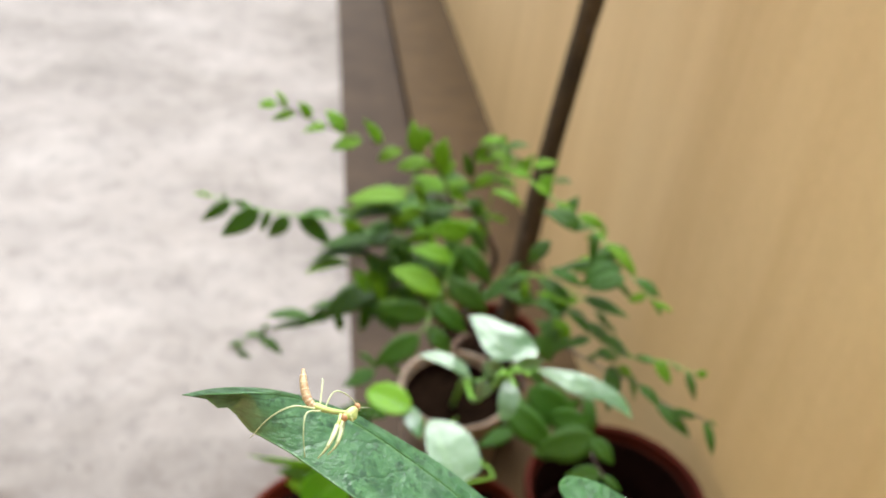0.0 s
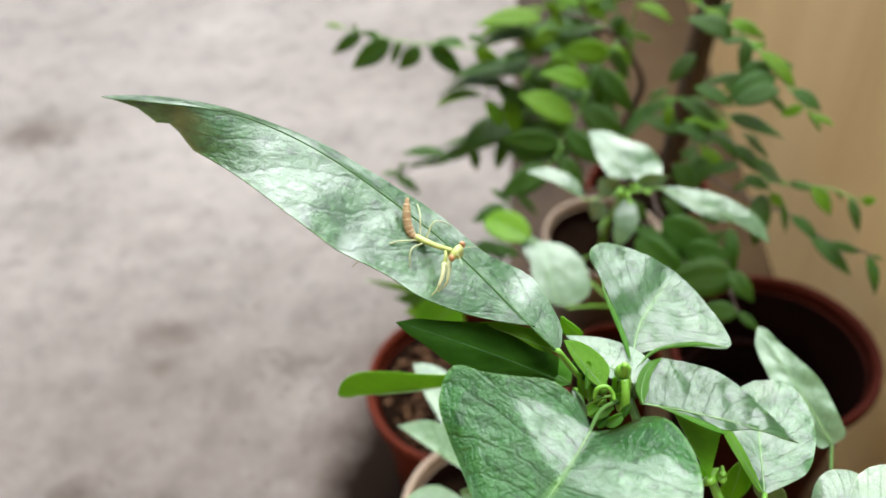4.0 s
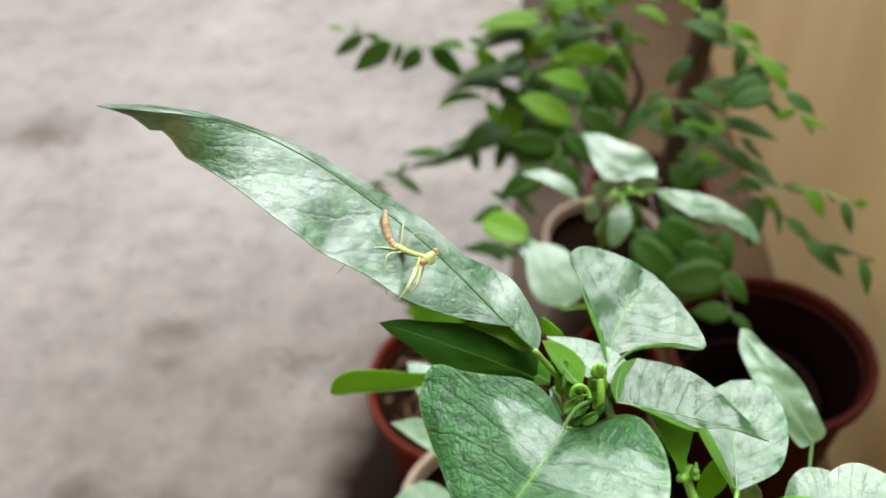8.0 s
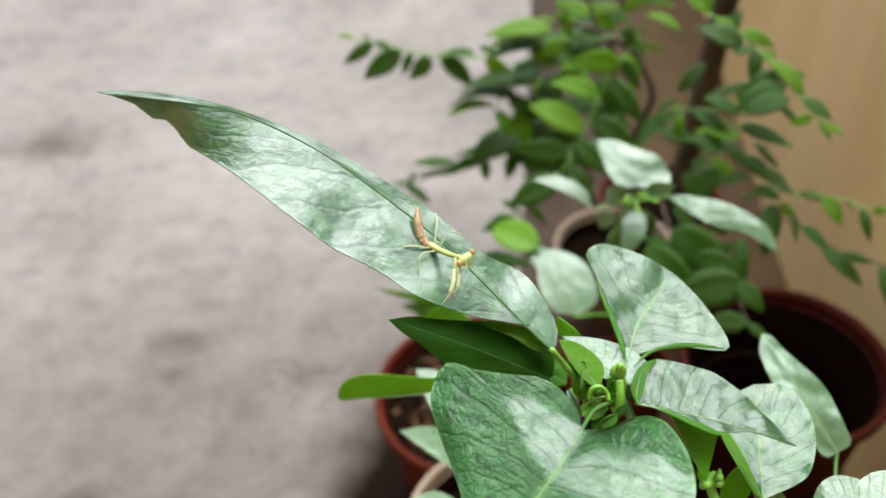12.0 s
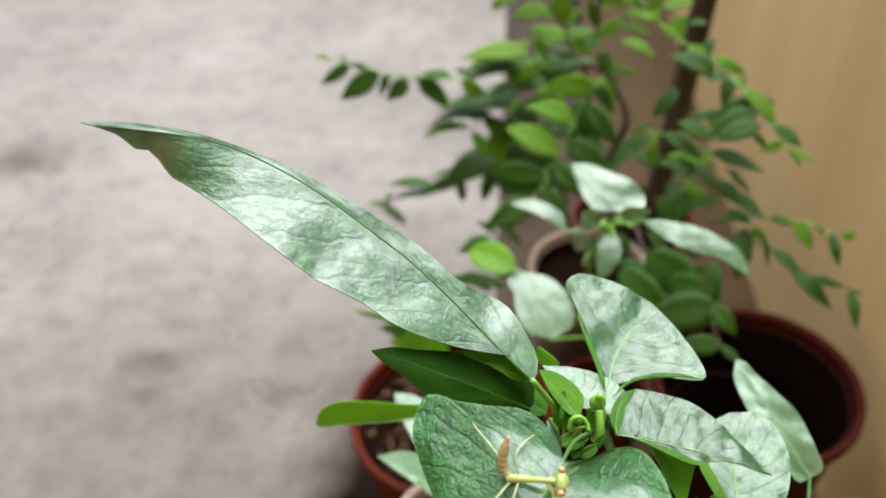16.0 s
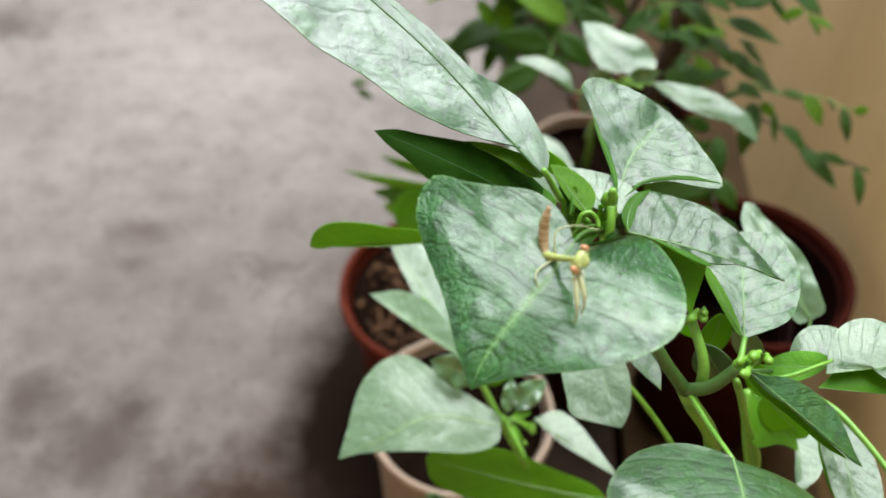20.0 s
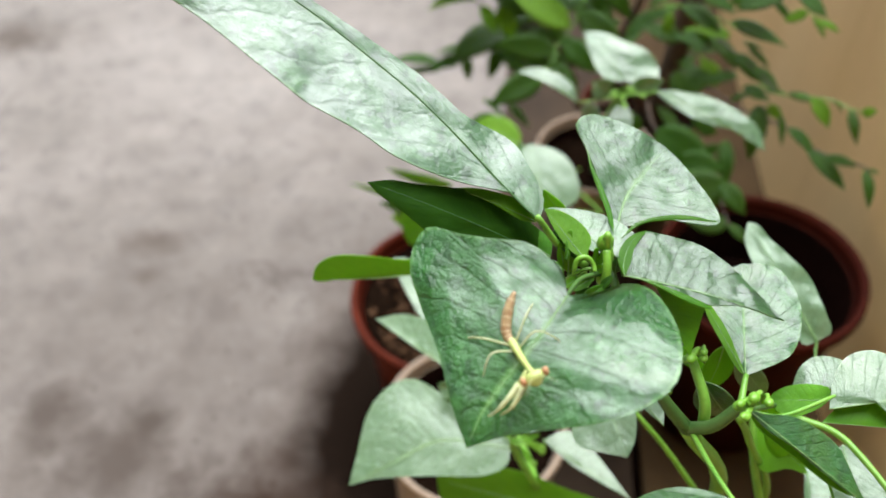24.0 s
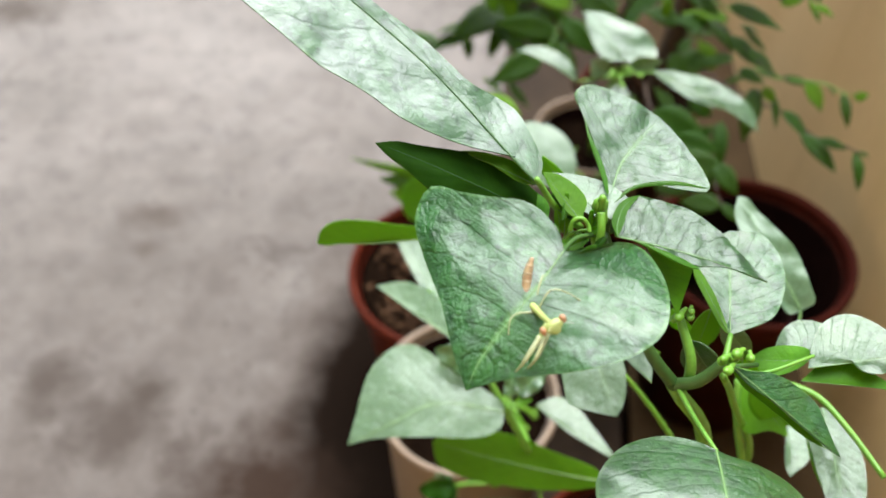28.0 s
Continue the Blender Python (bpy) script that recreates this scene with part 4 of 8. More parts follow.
bud(chili, (0.0256, 0.1082, 0.5296), (0.0206, 0.0989, 0.5416), 0.0014)
bud(chili, (0.0256, 0.1082, 0.5296), (0.0205, 0.1008, 0.5384), 0.0012)
broad_leaf(chili, (-0.0211, 0.1203, 0.5660), (-0.0420, 0.1237, 0.5734), (-0.263, -0.905, -0.335), ((0.190, 0.053, 0.000), (0.419, 0.024, 0.000), (0.610, 0.002, 0.000), (0.809, -0.001, 0.000), ), ((-0.032, -0.119, 0.000), (0.144, -0.163, 0.000), (0.328, -0.158, 0.000), (0.614, -0.126, 0.000), (0.831, -0.069, 0.000), ), M_CHILI_GREEN, label="bright green underside of a curled leaf edge", nu=16, nv=3, rib=0.0, arch=0.03)
broad_leaf(chili, (-0.0167, 0.1187, 0.5536), (-0.0627, 0.1162, 0.5811), (-0.148, -0.932, -0.331), ((0.062, 0.021, -0.007), (0.182, 0.024, -0.018), (0.290, 0.072, -0.025), (0.399, 0.100, -0.029), (0.507, 0.127, -0.030), (0.602, 0.127, -0.029), (0.702, 0.105, -0.025), (0.820, 0.066, -0.018), (0.926, 0.036, -0.008), ), ((0.013, -0.071, 0.000), (0.068, -0.108, 0.000), (0.169, -0.124, 0.000), (0.285, -0.156, 0.000), (0.390, -0.172, 0.000), (0.551, -0.144, 0.000), (0.765, -0.087, 0.000), (0.897, -0.053, 0.000), ), M_CHILI_DARK_SHADE, label="dark green shaded leaf under the long leaf", rib=0.0015, arch=0.04, ruffle=0.0012)
broad_leaf(chili, (-0.0004, 0.1145, 0.5606), (-0.0179, 0.1303, 0.5615), (-0.651, -0.705, -0.282), ((0.239, 0.107, 0.000), (0.527, 0.113, 0.000), (0.783, 0.066, 0.000), ), ((-0.040, -0.304, 0.000), (0.207, -0.361, 0.000), (0.495, -0.308, 0.000), (0.770, -0.174, 0.000), ), M_MOTTLED, label="pale leaf behind the flower buds", nu=18, nv=4)
broad_leaf(chili, (-0.0088, 0.1102, 0.5639), (-0.0192, 0.1215, 0.5697), (-0.772, -0.590, -0.237), ((0.202, 0.089, 0.000), (0.552, 0.094, 0.000), (0.816, 0.055, 0.000), ), ((0.193, -0.280, 0.000), (0.528, -0.301, 0.000), (0.835, -0.174, 0.000), ), M_CHILI_GREEN, nu=18, nv=4, rib=0.002)
leaf(chili, (-0.0123, 0.1112, 0.5575), (-0.0126, 0.1166, 0.5676), (-0.95, 0.27, -0.17), 0.0034, M_CHILI_GREEN, bend=25, fold=0.25, wide=0.42)
leaf(chili, (-0.0133, 0.1118, 0.5579), (-0.0151, 0.1144, 0.5648), (-0.97, -0.12, -0.21), 0.0027, M_CHILI_GREEN, bend=25, fold=0.25, wide=0.42)
leaf(chili, (-0.0099, 0.1122, 0.5589), (-0.0118, 0.1143, 0.5652), (-0.80, 0.45, -0.39), 0.0021, M_CHILI_GREEN, bend=25, fold=0.25, wide=0.42)
leaf(chili, (-0.0049, 0.1116, 0.5590), (-0.0041, 0.1125, 0.5645), (-0.71, 0.71, -0.03), 0.0012, M_CHILI_GREEN, bend=25, fold=0.25, wide=0.42)
leaf(chili, (-0.0060, 0.1124, 0.5597), (-0.0059, 0.1132, 0.5649), (-0.99, -0.15, 0.04), 0.0013, M_CHILI_GREEN, bend=25, fold=0.25, wide=0.42)
leaf(chili, (-0.0170, 0.1182, 0.5644), (-0.0079, 0.1121, 0.5634), (0.50, 0.63, 0.59), 0.0042, M_CHILI_GREEN, bend=25, fold=0.25, wide=0.42)
leaf(chili, (-0.0163, 0.1187, 0.5650), (-0.0103, 0.1114, 0.5623), (0.78, 0.49, 0.39), 0.0035, M_CHILI_FRESH, bend=25, fold=0.25, wide=0.42)
leaf(chili, (-0.0089, 0.1102, 0.5569), (-0.0139, 0.1064, 0.5568), (0.60, -0.79, -0.15), 0.0025, M_CHILI_GREEN, bend=25, fold=0.25, wide=0.42)
leaf(chili, (-0.0069, 0.1111, 0.5582), (-0.0026, 0.1098, 0.5620), (-0.36, 0.68, 0.64), 0.0024, M_CHILI_GREEN, bend=25, fold=0.25, wide=0.42)
leaf(chili, (-0.0007, 0.1109, 0.5591), (-0.0007, 0.1114, 0.5640), (-0.97, 0.23, -0.04), 0.0025, M_CHILI_FRESH, bend=25, fold=0.25, wide=0.42)
leaf(chili, (-0.0109, 0.1087, 0.5552), (-0.0072, 0.1055, 0.5568), (0.49, 0.78, 0.39), 0.0021, M_CHILI_FRESH, bend=25, fold=0.25, wide=0.42)
leaf(chili, (-0.0139, 0.1107, 0.5568), (-0.0166, 0.1111, 0.5612), (-0.68, -0.64, -0.35), 0.0021, M_CHILI_GREEN, bend=25, fold=0.25, wide=0.42)
stalk('flower_stalk', [(-0.0120, 0.1119, 0.5554), (-0.0113, 0.1125, 0.5590), (-0.0087, 0.1128, 0.5611), (-0.0060, 0.1128, 0.5601), (-0.0046, 0.1121, 0.5581)], 0.00048, 0.00042, M_BUD, chili, sides=7)
stalk('flower_stalk', [(-0.0126, 0.1106, 0.5554), (-0.0105, 0.1103, 0.5583), (-0.0078, 0.1110, 0.5593), (-0.0049, 0.1116, 0.5590)], 0.00048, 0.00042, M_BUD, chili, sides=7)
stalk('flower_stalk', [(-0.0014, 0.1128, 0.5551), (-0.0019, 0.1137, 0.5603), (-0.0024, 0.1152, 0.5633)], 0.00085, 0.0008, M_BUD, chili, sides=7)
bud(chili, (-0.0019, 0.1157, 0.5610), (-0.0026, 0.1162, 0.5644), 0.0016)
bud(chili, (-0.0072, 0.1110, 0.5552), (-0.0103, 0.1095, 0.5560), 0.0013)
bud(chili, (-0.0059, 0.1115, 0.5559), (-0.0043, 0.1103, 0.5579), 0.0014)
bud(chili, (-0.0045, 0.1128, 0.5575), (-0.0038, 0.1101, 0.5578), 0.0011)
bud(chili, (-0.0093, 0.1100, 0.5539), (-0.0081, 0.1091, 0.5560), 0.001)
broad_leaf(chili, (0.0005, 0.1074, 0.5618), (0.0412, 0.1033, 0.5527), (0.132, 0.979, 0.153), ((-0.031, 0.117, 0.000), (0.001, 0.243, 0.000), (0.096, 0.352, 0.000), (0.259, 0.375, 0.000), (0.462, 0.371, 0.000), (0.669, 0.272, 0.000), (0.837, 0.140, 0.000), ), ((0.112, 0.008, 0.000), (0.236, 0.004, 0.000), (0.379, -0.019, 0.000), (0.522, -0.041, 0.000), (0.715, 0.012, 0.000), (0.893, 0.007, 0.000), ), M_CHILI_FRESH, label="glossy oval leaf with a pointed tip", rib=0.003, ruffle=0.001, spine=((0.25, 0.02, 0.0), (0.6, 0.03, 0.0), ))
broad_leaf(chili, (0.0359, 0.0997, 0.5332), (0.0389, 0.1349, 0.5382), (-0.996, 0.083, 0.030), ((0.094, 0.068, 0.000), (0.317, 0.192, 0.000), (0.578, 0.291, 0.000), (0.848, 0.190, 0.000), ), ((0.087, -0.146, 0.000), (0.228, -0.339, 0.000), (0.427, -0.421, 0.000), (0.642, -0.442, 0.000), (0.851, -0.393, 0.000), (1.018, -0.238, 0.000), ), M_CHILI_FRESH, label="broad leaf curving down at its edge", rib=0.004, ruffle=0.001)
broad_leaf(chili, (0.0088, 0.1105, 0.5574), (0.0195, 0.0973, 0.5429), (0.872, 0.413, 0.265), ((0.202, 0.196, 0.000), (0.482, 0.409, 0.000), (0.673, 0.296, 0.000), (0.874, 0.113, 0.000), ), ((0.166, 0.069, 0.000), (0.410, 0.140, 0.000), (0.673, 0.095, 0.000), (0.871, 0.029, 0.000), ), M_CHILI_GREEN, label="bright green folded margin of a glossy leaf", nu=16, nv=3, rib=0.0)
broad_leaf(chili, (0.0357, 0.0998, 0.5333), (0.0265, 0.1206, 0.5384), (-0.903, -0.338, -0.264), ((0.112, 0.039, 0.000), (0.495, 0.056, 0.000), (0.828, 0.048, 0.000), ), ((0.157, -0.032, 0.000), (0.560, -0.068, 0.000), (0.901, -0.045, 0.000), ), M_CHILI_GREEN, nu=16, nv=2, rib=0.0)
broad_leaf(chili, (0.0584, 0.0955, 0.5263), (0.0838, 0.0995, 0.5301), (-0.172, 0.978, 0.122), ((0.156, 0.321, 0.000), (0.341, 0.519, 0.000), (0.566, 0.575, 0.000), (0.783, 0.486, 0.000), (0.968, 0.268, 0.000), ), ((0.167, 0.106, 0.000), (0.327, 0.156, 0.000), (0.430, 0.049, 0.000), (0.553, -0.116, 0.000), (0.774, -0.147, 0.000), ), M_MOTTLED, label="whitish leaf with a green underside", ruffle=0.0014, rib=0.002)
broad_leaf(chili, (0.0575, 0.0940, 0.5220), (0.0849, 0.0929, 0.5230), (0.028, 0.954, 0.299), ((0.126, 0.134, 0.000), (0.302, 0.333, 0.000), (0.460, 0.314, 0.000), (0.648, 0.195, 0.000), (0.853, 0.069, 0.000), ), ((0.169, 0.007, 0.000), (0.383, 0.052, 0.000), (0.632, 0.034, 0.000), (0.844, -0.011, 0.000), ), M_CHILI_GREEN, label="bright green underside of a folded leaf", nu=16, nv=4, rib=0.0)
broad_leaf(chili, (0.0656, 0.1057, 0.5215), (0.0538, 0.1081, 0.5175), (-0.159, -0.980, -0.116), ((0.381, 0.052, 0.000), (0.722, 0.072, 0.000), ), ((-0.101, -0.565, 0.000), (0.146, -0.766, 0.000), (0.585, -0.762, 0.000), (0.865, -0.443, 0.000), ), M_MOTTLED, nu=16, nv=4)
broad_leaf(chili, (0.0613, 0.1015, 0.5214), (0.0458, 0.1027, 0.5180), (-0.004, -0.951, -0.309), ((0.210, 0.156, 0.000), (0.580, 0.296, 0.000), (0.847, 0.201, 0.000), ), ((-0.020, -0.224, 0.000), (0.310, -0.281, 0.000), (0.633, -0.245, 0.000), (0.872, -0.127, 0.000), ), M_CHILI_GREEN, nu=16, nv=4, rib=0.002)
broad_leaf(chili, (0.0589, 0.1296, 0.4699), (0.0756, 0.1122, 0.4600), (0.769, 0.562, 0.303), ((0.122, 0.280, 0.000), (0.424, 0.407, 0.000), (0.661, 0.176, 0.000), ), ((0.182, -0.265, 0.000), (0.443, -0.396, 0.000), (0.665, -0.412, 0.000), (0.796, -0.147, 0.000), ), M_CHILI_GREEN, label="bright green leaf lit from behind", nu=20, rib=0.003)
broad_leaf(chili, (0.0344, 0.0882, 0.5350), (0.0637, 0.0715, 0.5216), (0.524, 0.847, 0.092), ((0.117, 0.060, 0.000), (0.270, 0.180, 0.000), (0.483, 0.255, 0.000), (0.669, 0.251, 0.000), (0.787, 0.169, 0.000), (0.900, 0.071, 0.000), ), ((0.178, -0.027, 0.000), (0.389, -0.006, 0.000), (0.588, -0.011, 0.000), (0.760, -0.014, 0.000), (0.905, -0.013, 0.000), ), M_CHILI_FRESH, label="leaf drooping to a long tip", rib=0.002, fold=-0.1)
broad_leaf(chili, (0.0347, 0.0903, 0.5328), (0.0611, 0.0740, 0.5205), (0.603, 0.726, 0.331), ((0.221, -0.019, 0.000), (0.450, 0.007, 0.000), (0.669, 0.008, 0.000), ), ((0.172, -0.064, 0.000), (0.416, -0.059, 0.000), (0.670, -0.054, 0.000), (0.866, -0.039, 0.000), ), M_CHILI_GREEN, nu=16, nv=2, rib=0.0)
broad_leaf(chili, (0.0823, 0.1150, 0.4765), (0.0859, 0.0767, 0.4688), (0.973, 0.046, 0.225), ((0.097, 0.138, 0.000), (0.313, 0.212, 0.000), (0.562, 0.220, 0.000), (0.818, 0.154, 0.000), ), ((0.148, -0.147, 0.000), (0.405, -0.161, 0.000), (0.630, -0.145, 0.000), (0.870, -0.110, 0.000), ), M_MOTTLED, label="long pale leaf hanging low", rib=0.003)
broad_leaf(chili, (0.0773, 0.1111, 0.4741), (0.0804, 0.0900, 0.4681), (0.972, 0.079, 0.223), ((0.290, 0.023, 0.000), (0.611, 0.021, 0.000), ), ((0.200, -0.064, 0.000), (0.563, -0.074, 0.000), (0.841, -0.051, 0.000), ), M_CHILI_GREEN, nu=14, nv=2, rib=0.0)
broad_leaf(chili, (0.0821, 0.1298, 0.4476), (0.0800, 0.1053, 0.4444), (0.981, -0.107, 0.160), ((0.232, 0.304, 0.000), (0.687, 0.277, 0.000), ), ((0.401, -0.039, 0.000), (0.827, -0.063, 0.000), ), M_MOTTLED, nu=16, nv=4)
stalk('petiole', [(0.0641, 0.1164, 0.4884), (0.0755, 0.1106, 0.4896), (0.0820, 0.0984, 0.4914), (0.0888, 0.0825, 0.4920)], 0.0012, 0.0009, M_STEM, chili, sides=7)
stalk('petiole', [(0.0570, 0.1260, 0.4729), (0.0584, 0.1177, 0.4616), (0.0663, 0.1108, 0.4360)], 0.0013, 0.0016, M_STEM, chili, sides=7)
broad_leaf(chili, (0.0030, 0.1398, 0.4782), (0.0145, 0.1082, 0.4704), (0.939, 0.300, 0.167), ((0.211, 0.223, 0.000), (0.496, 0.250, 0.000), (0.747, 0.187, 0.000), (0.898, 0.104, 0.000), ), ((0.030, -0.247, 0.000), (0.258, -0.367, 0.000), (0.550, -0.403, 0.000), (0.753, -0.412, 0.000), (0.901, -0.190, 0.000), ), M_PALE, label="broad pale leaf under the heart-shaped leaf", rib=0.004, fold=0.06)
broad_leaf(chili, (0.0181, 0.0959, 0.5118), (0.0066, 0.1141, 0.5100), (-0.804, -0.538, -0.255), ((0.414, 0.052, 0.000), (0.743, 0.043, 0.000), ), ((0.281, -0.196, 0.000), (0.656, -0.220, 0.000), (0.921, -0.132, 0.000), ), M_PALE, nu=16, nv=4)
# rolled margins, stipules and the thick bud stalk
broad_leaf(chili, (-0.0080, 0.1437, 0.5704), (-0.0012, 0.1202, 0.5635), (0.961, 0.232, 0.151), ((0.189, -0.023, 0.000), (0.446, -0.017, 0.000), (0.703, -0.007, 0.000), (0.856, -0.008, 0.000), ), ((0.222, 0.007, 0.000), (0.461, 0.036, 0.000), (0.718, 0.048, 0.000), (0.885, 0.031, 0.000), ), M_MARGIN, label="bright green rolled margin of an upright leaf", nu=18, nv=2, rib=0.0, ruffle=0.0003, spine=((0.206, -0.008, 0.000), (0.454, 0.009, 0.000), (0.710, 0.021, 0.000), (0.871, 0.011, 0.000), ))
broad_leaf(chili, (0.0003, 0.1175, 0.5642), (0.0248, 0.1242, 0.5653), (-0.264, 0.916, 0.301), ((0.253, 0.120, 0.000), (0.502, 0.120, 0.000), (0.736, 0.076, 0.000), (0.896, 0.027, 0.000), ), ((0.208, 0.144, 0.000), (0.519, 0.165, 0.000), (0.751, 0.114, 0.000), (0.903, 0.044, 0.000), ), M_MARGIN, label="bright green underside of an upright leaf", nu=18, nv=2, rib=0.0, ruffle=0.0003, spine=((0.230, 0.132, 0.000), (0.510, 0.143, 0.000), (0.744, 0.095, 0.000), (0.899, 0.035, 0.000), ))
# Added patch: light through the dark leaf's base drawn as brighter green.
broad_leaf(chili, (-0.0166, 0.1180, 0.5556), (-0.0304, 0.1232, 0.5621), (-0.461, -0.835, -0.300), ((0.149, 0.144, 0.000), (0.438, 0.240, 0.000), (0.738, 0.216, 0.000), ), ((0.105, -0.212, 0.000), (0.326, -0.279, 0.000), (0.690, -0.206, 0.000), ), M_MARGIN, label="bright green patch for light coming through a leaf base", nu=18, nv=4, rib=0.002)
broad_leaf(chili, (0.0009, 0.1064, 0.5625), (0.0072, 0.1212, 0.5639), (-0.899, 0.359, 0.251), ((0.228, 0.211, 0.000), (0.605, 0.235, 0.000), (0.840, 0.139, 0.000), ), ((0.252, 0.004, 0.000), (0.570, 0.052, 0.000), (0.815, 0.029, 0.000), ), M_MARGIN, label="bright green curled base of a glossy leaf", nu=18, nv=3, rib=0.0, spine=((0.240, 0.107, 0.000), (0.587, 0.143, 0.000), (0.827, 0.084, 0.000), ))
broad_leaf(chili, (0.0050, 0.1067, 0.5616), (0.0223, 0.1023, 0.5572), (0.272, 0.955, 0.119), ((0.278, 0.040, 0.000), (0.606, 0.047, 0.000), (0.853, 0.040, 0.000), ), ((0.291, -0.014, 0.000), (0.625, -0.043, 0.000), (0.870, -0.040, 0.000), ), M_MARGIN, label="bright green turned-up edge of a glossy leaf", nu=18, nv=2, rib=0.0, ruffle=0.0002, spine=((0.284, 0.013, 0.000), (0.615, 0.002, 0.000), (0.861, 0.000, 0.000), ))
leaf(chili, (-0.0117, 0.1046, 0.5587), (-0.0064, 0.1067, 0.5609), (-0.50, 0.67, 0.55), 0.0027, M_MARGIN, bend=50, fold=0.35, wide=0.42)
leaf(chili, (-0.0134, 0.1046, 0.5586), (-0.0167, 0.1105, 0.5626), (-0.89, -0.22, -0.40), 0.0028, M_CHILI_FRESH, bend=50, fold=0.35, wide=0.42)
leaf(chili, (-0.0134, 0.1105, 0.5629), (-0.0130, 0.1143, 0.5659), (-0.93, -0.17, 0.34), 0.0015, M_MARGIN, bend=50, fold=0.35, wide=0.42)
leaf(chili, (-0.0085, 0.1029, 0.5579), (-0.0036, 0.1053, 0.5602), (-0.57, 0.45, 0.69), 0.0030, M_MARGIN, bend=50, fold=0.35, wide=0.42)
leaf(chili, (-0.0105, 0.1026, 0.5574), (-0.0073, 0.1045, 0.5591), (-0.55, 0.83, 0.14), 0.0025, M_CHILI_DARK_SHADE, bend=50, fold=0.35, wide=0.42)
leaf(chili, (-0.0044, 0.1044, 0.5595), (-0.0020, 0.1069, 0.5616), (-0.71, 0.70, -0.00), 0.0021, M_CHILI_DARK_SHADE, bend=50, fold=0.35, wide=0.42)
leaf(chili, (-0.0142, 0.1072, 0.5604), (-0.0158, 0.1099, 0.5622), (-0.88, -0.42, -0.20), 0.0018, M_MARGIN, bend=50, fold=0.35, wide=0.42)
stalk('flower_stalk', [(-0.0113, 0.1085, 0.5616), (-0.0106, 0.1098, 0.5639), (-0.0085, 0.1103, 0.5645), (-0.0067, 0.1096, 0.5630), (-0.0062, 0.1080, 0.5619)], 0.0007, 0.0006, M_BUD, chili, sides=7)
stalk('flower_stalk', [(-0.0034, 0.1065, 0.5586), (-0.0033, 0.1089, 0.5629), (-0.0036, 0.1121, 0.5654)], 0.0012, 0.0011, M_BUD, chili, sides=7)
bud(chili, (-0.0034, 0.1127, 0.5659), (-0.0038, 0.1143, 0.5671), 0.0021)

# ---- the young chili plant in the cream pot ----
young = thing("young_chili_plant", (-0.040, 0.265, 0.19), "young chili plant with pale green leaves in a cream pot", "potted plant", "chili plants")
stalk('stem', [(-0.0400, 0.2650, 0.1850), (-0.0213, 0.2287, 0.2783), (-0.0091, 0.1509, 0.3610), (-0.0234, 0.1532, 0.3961), (-0.0376, 0.1691, 0.4133)], 0.0021, 0.0013, M_STEM, young)
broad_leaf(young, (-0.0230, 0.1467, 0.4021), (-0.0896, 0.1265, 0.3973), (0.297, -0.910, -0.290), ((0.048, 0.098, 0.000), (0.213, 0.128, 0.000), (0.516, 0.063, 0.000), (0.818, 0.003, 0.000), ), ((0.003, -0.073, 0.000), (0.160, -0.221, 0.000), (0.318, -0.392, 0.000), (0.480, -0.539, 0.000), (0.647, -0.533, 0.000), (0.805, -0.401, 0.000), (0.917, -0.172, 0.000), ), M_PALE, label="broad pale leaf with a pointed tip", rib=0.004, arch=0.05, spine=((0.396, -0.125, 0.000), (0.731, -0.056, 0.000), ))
broad_leaf(young, (0.0286, 0.1405, 0.3564), (-0.0554, 0.1474, 0.3676), (-0.151, -0.659, -0.736), ((0.166, 0.076, 0.000), (0.478, 0.129, 0.000), (0.796, 0.146, 0.000), (0.944, 0.113, 0.000), ), ((0.104, -0.070, 0.000), (0.309, -0.109, 0.000), (0.545, -0.153, 0.000), (0.766, -0.142, 0.000), (0.940, -0.082, 0.000), ), M_CHILI_GREEN, label="long bright green leaf lit from behind", arch=0.05)
petiole(young, [(-0.0073, 0.1614, 0.3375), (0.0147, 0.1459, 0.3412), (0.0320, 0.1384, 0.3562)], 0.0012)
leaf(young, (-0.0034, 0.1290, 0.3421), (-0.0310, 0.1305, 0.3457), (0.078, -0.438, -0.898), 0.0121, M_PALE, bend=20, fold=0.2)
petiole(young, [(-0.0091, 0.1509, 0.3610), (-0.0038, 0.1425, 0.3445), (0.0002, 0.1335, 0.3330)], 0.0012)
leaf(young, (-0.0332, 0.1722, 0.4141), (-0.0618, 0.1918, 0.4280), (0.067, -0.838, -0.533), 0.0019, M_CHILI_GREEN, bend=5, fold=0.1)
bud(young, (-0.0234, 0.1532, 0.3961), (-0.0128, 0.1550, 0.3920), 0.0011)
bud(young, (-0.0234, 0.1532, 0.3961), (-0.0096, 0.1543, 0.3921), 0.0011)
bud(young, (-0.0234, 0.1532, 0.3961), (-0.0128, 0.1471, 0.3906), 0.0011)
bud(young, (-0.0234, 0.1532, 0.3961), (-0.0099, 0.1518, 0.3916), 0.0011)
bud(young, (-0.0234, 0.1532, 0.3961), (-0.0093, 0.1526, 0.3918), 0.0011)
bud(young, (-0.0376, 0.1691, 0.4133), (-0.0304, 0.1636, 0.4179), 0.0011)
bud(young, (-0.0376, 0.1691, 0.4133), (-0.0372, 0.1624, 0.4172), 0.0011)
bud(young, (-0.0376, 0.1691, 0.4133), (-0.0300, 0.1644, 0.4180), 0.0011)
bud(young, (-0.0376, 0.1691, 0.4133), (-0.0381, 0.1644, 0.4175), 0.0011)
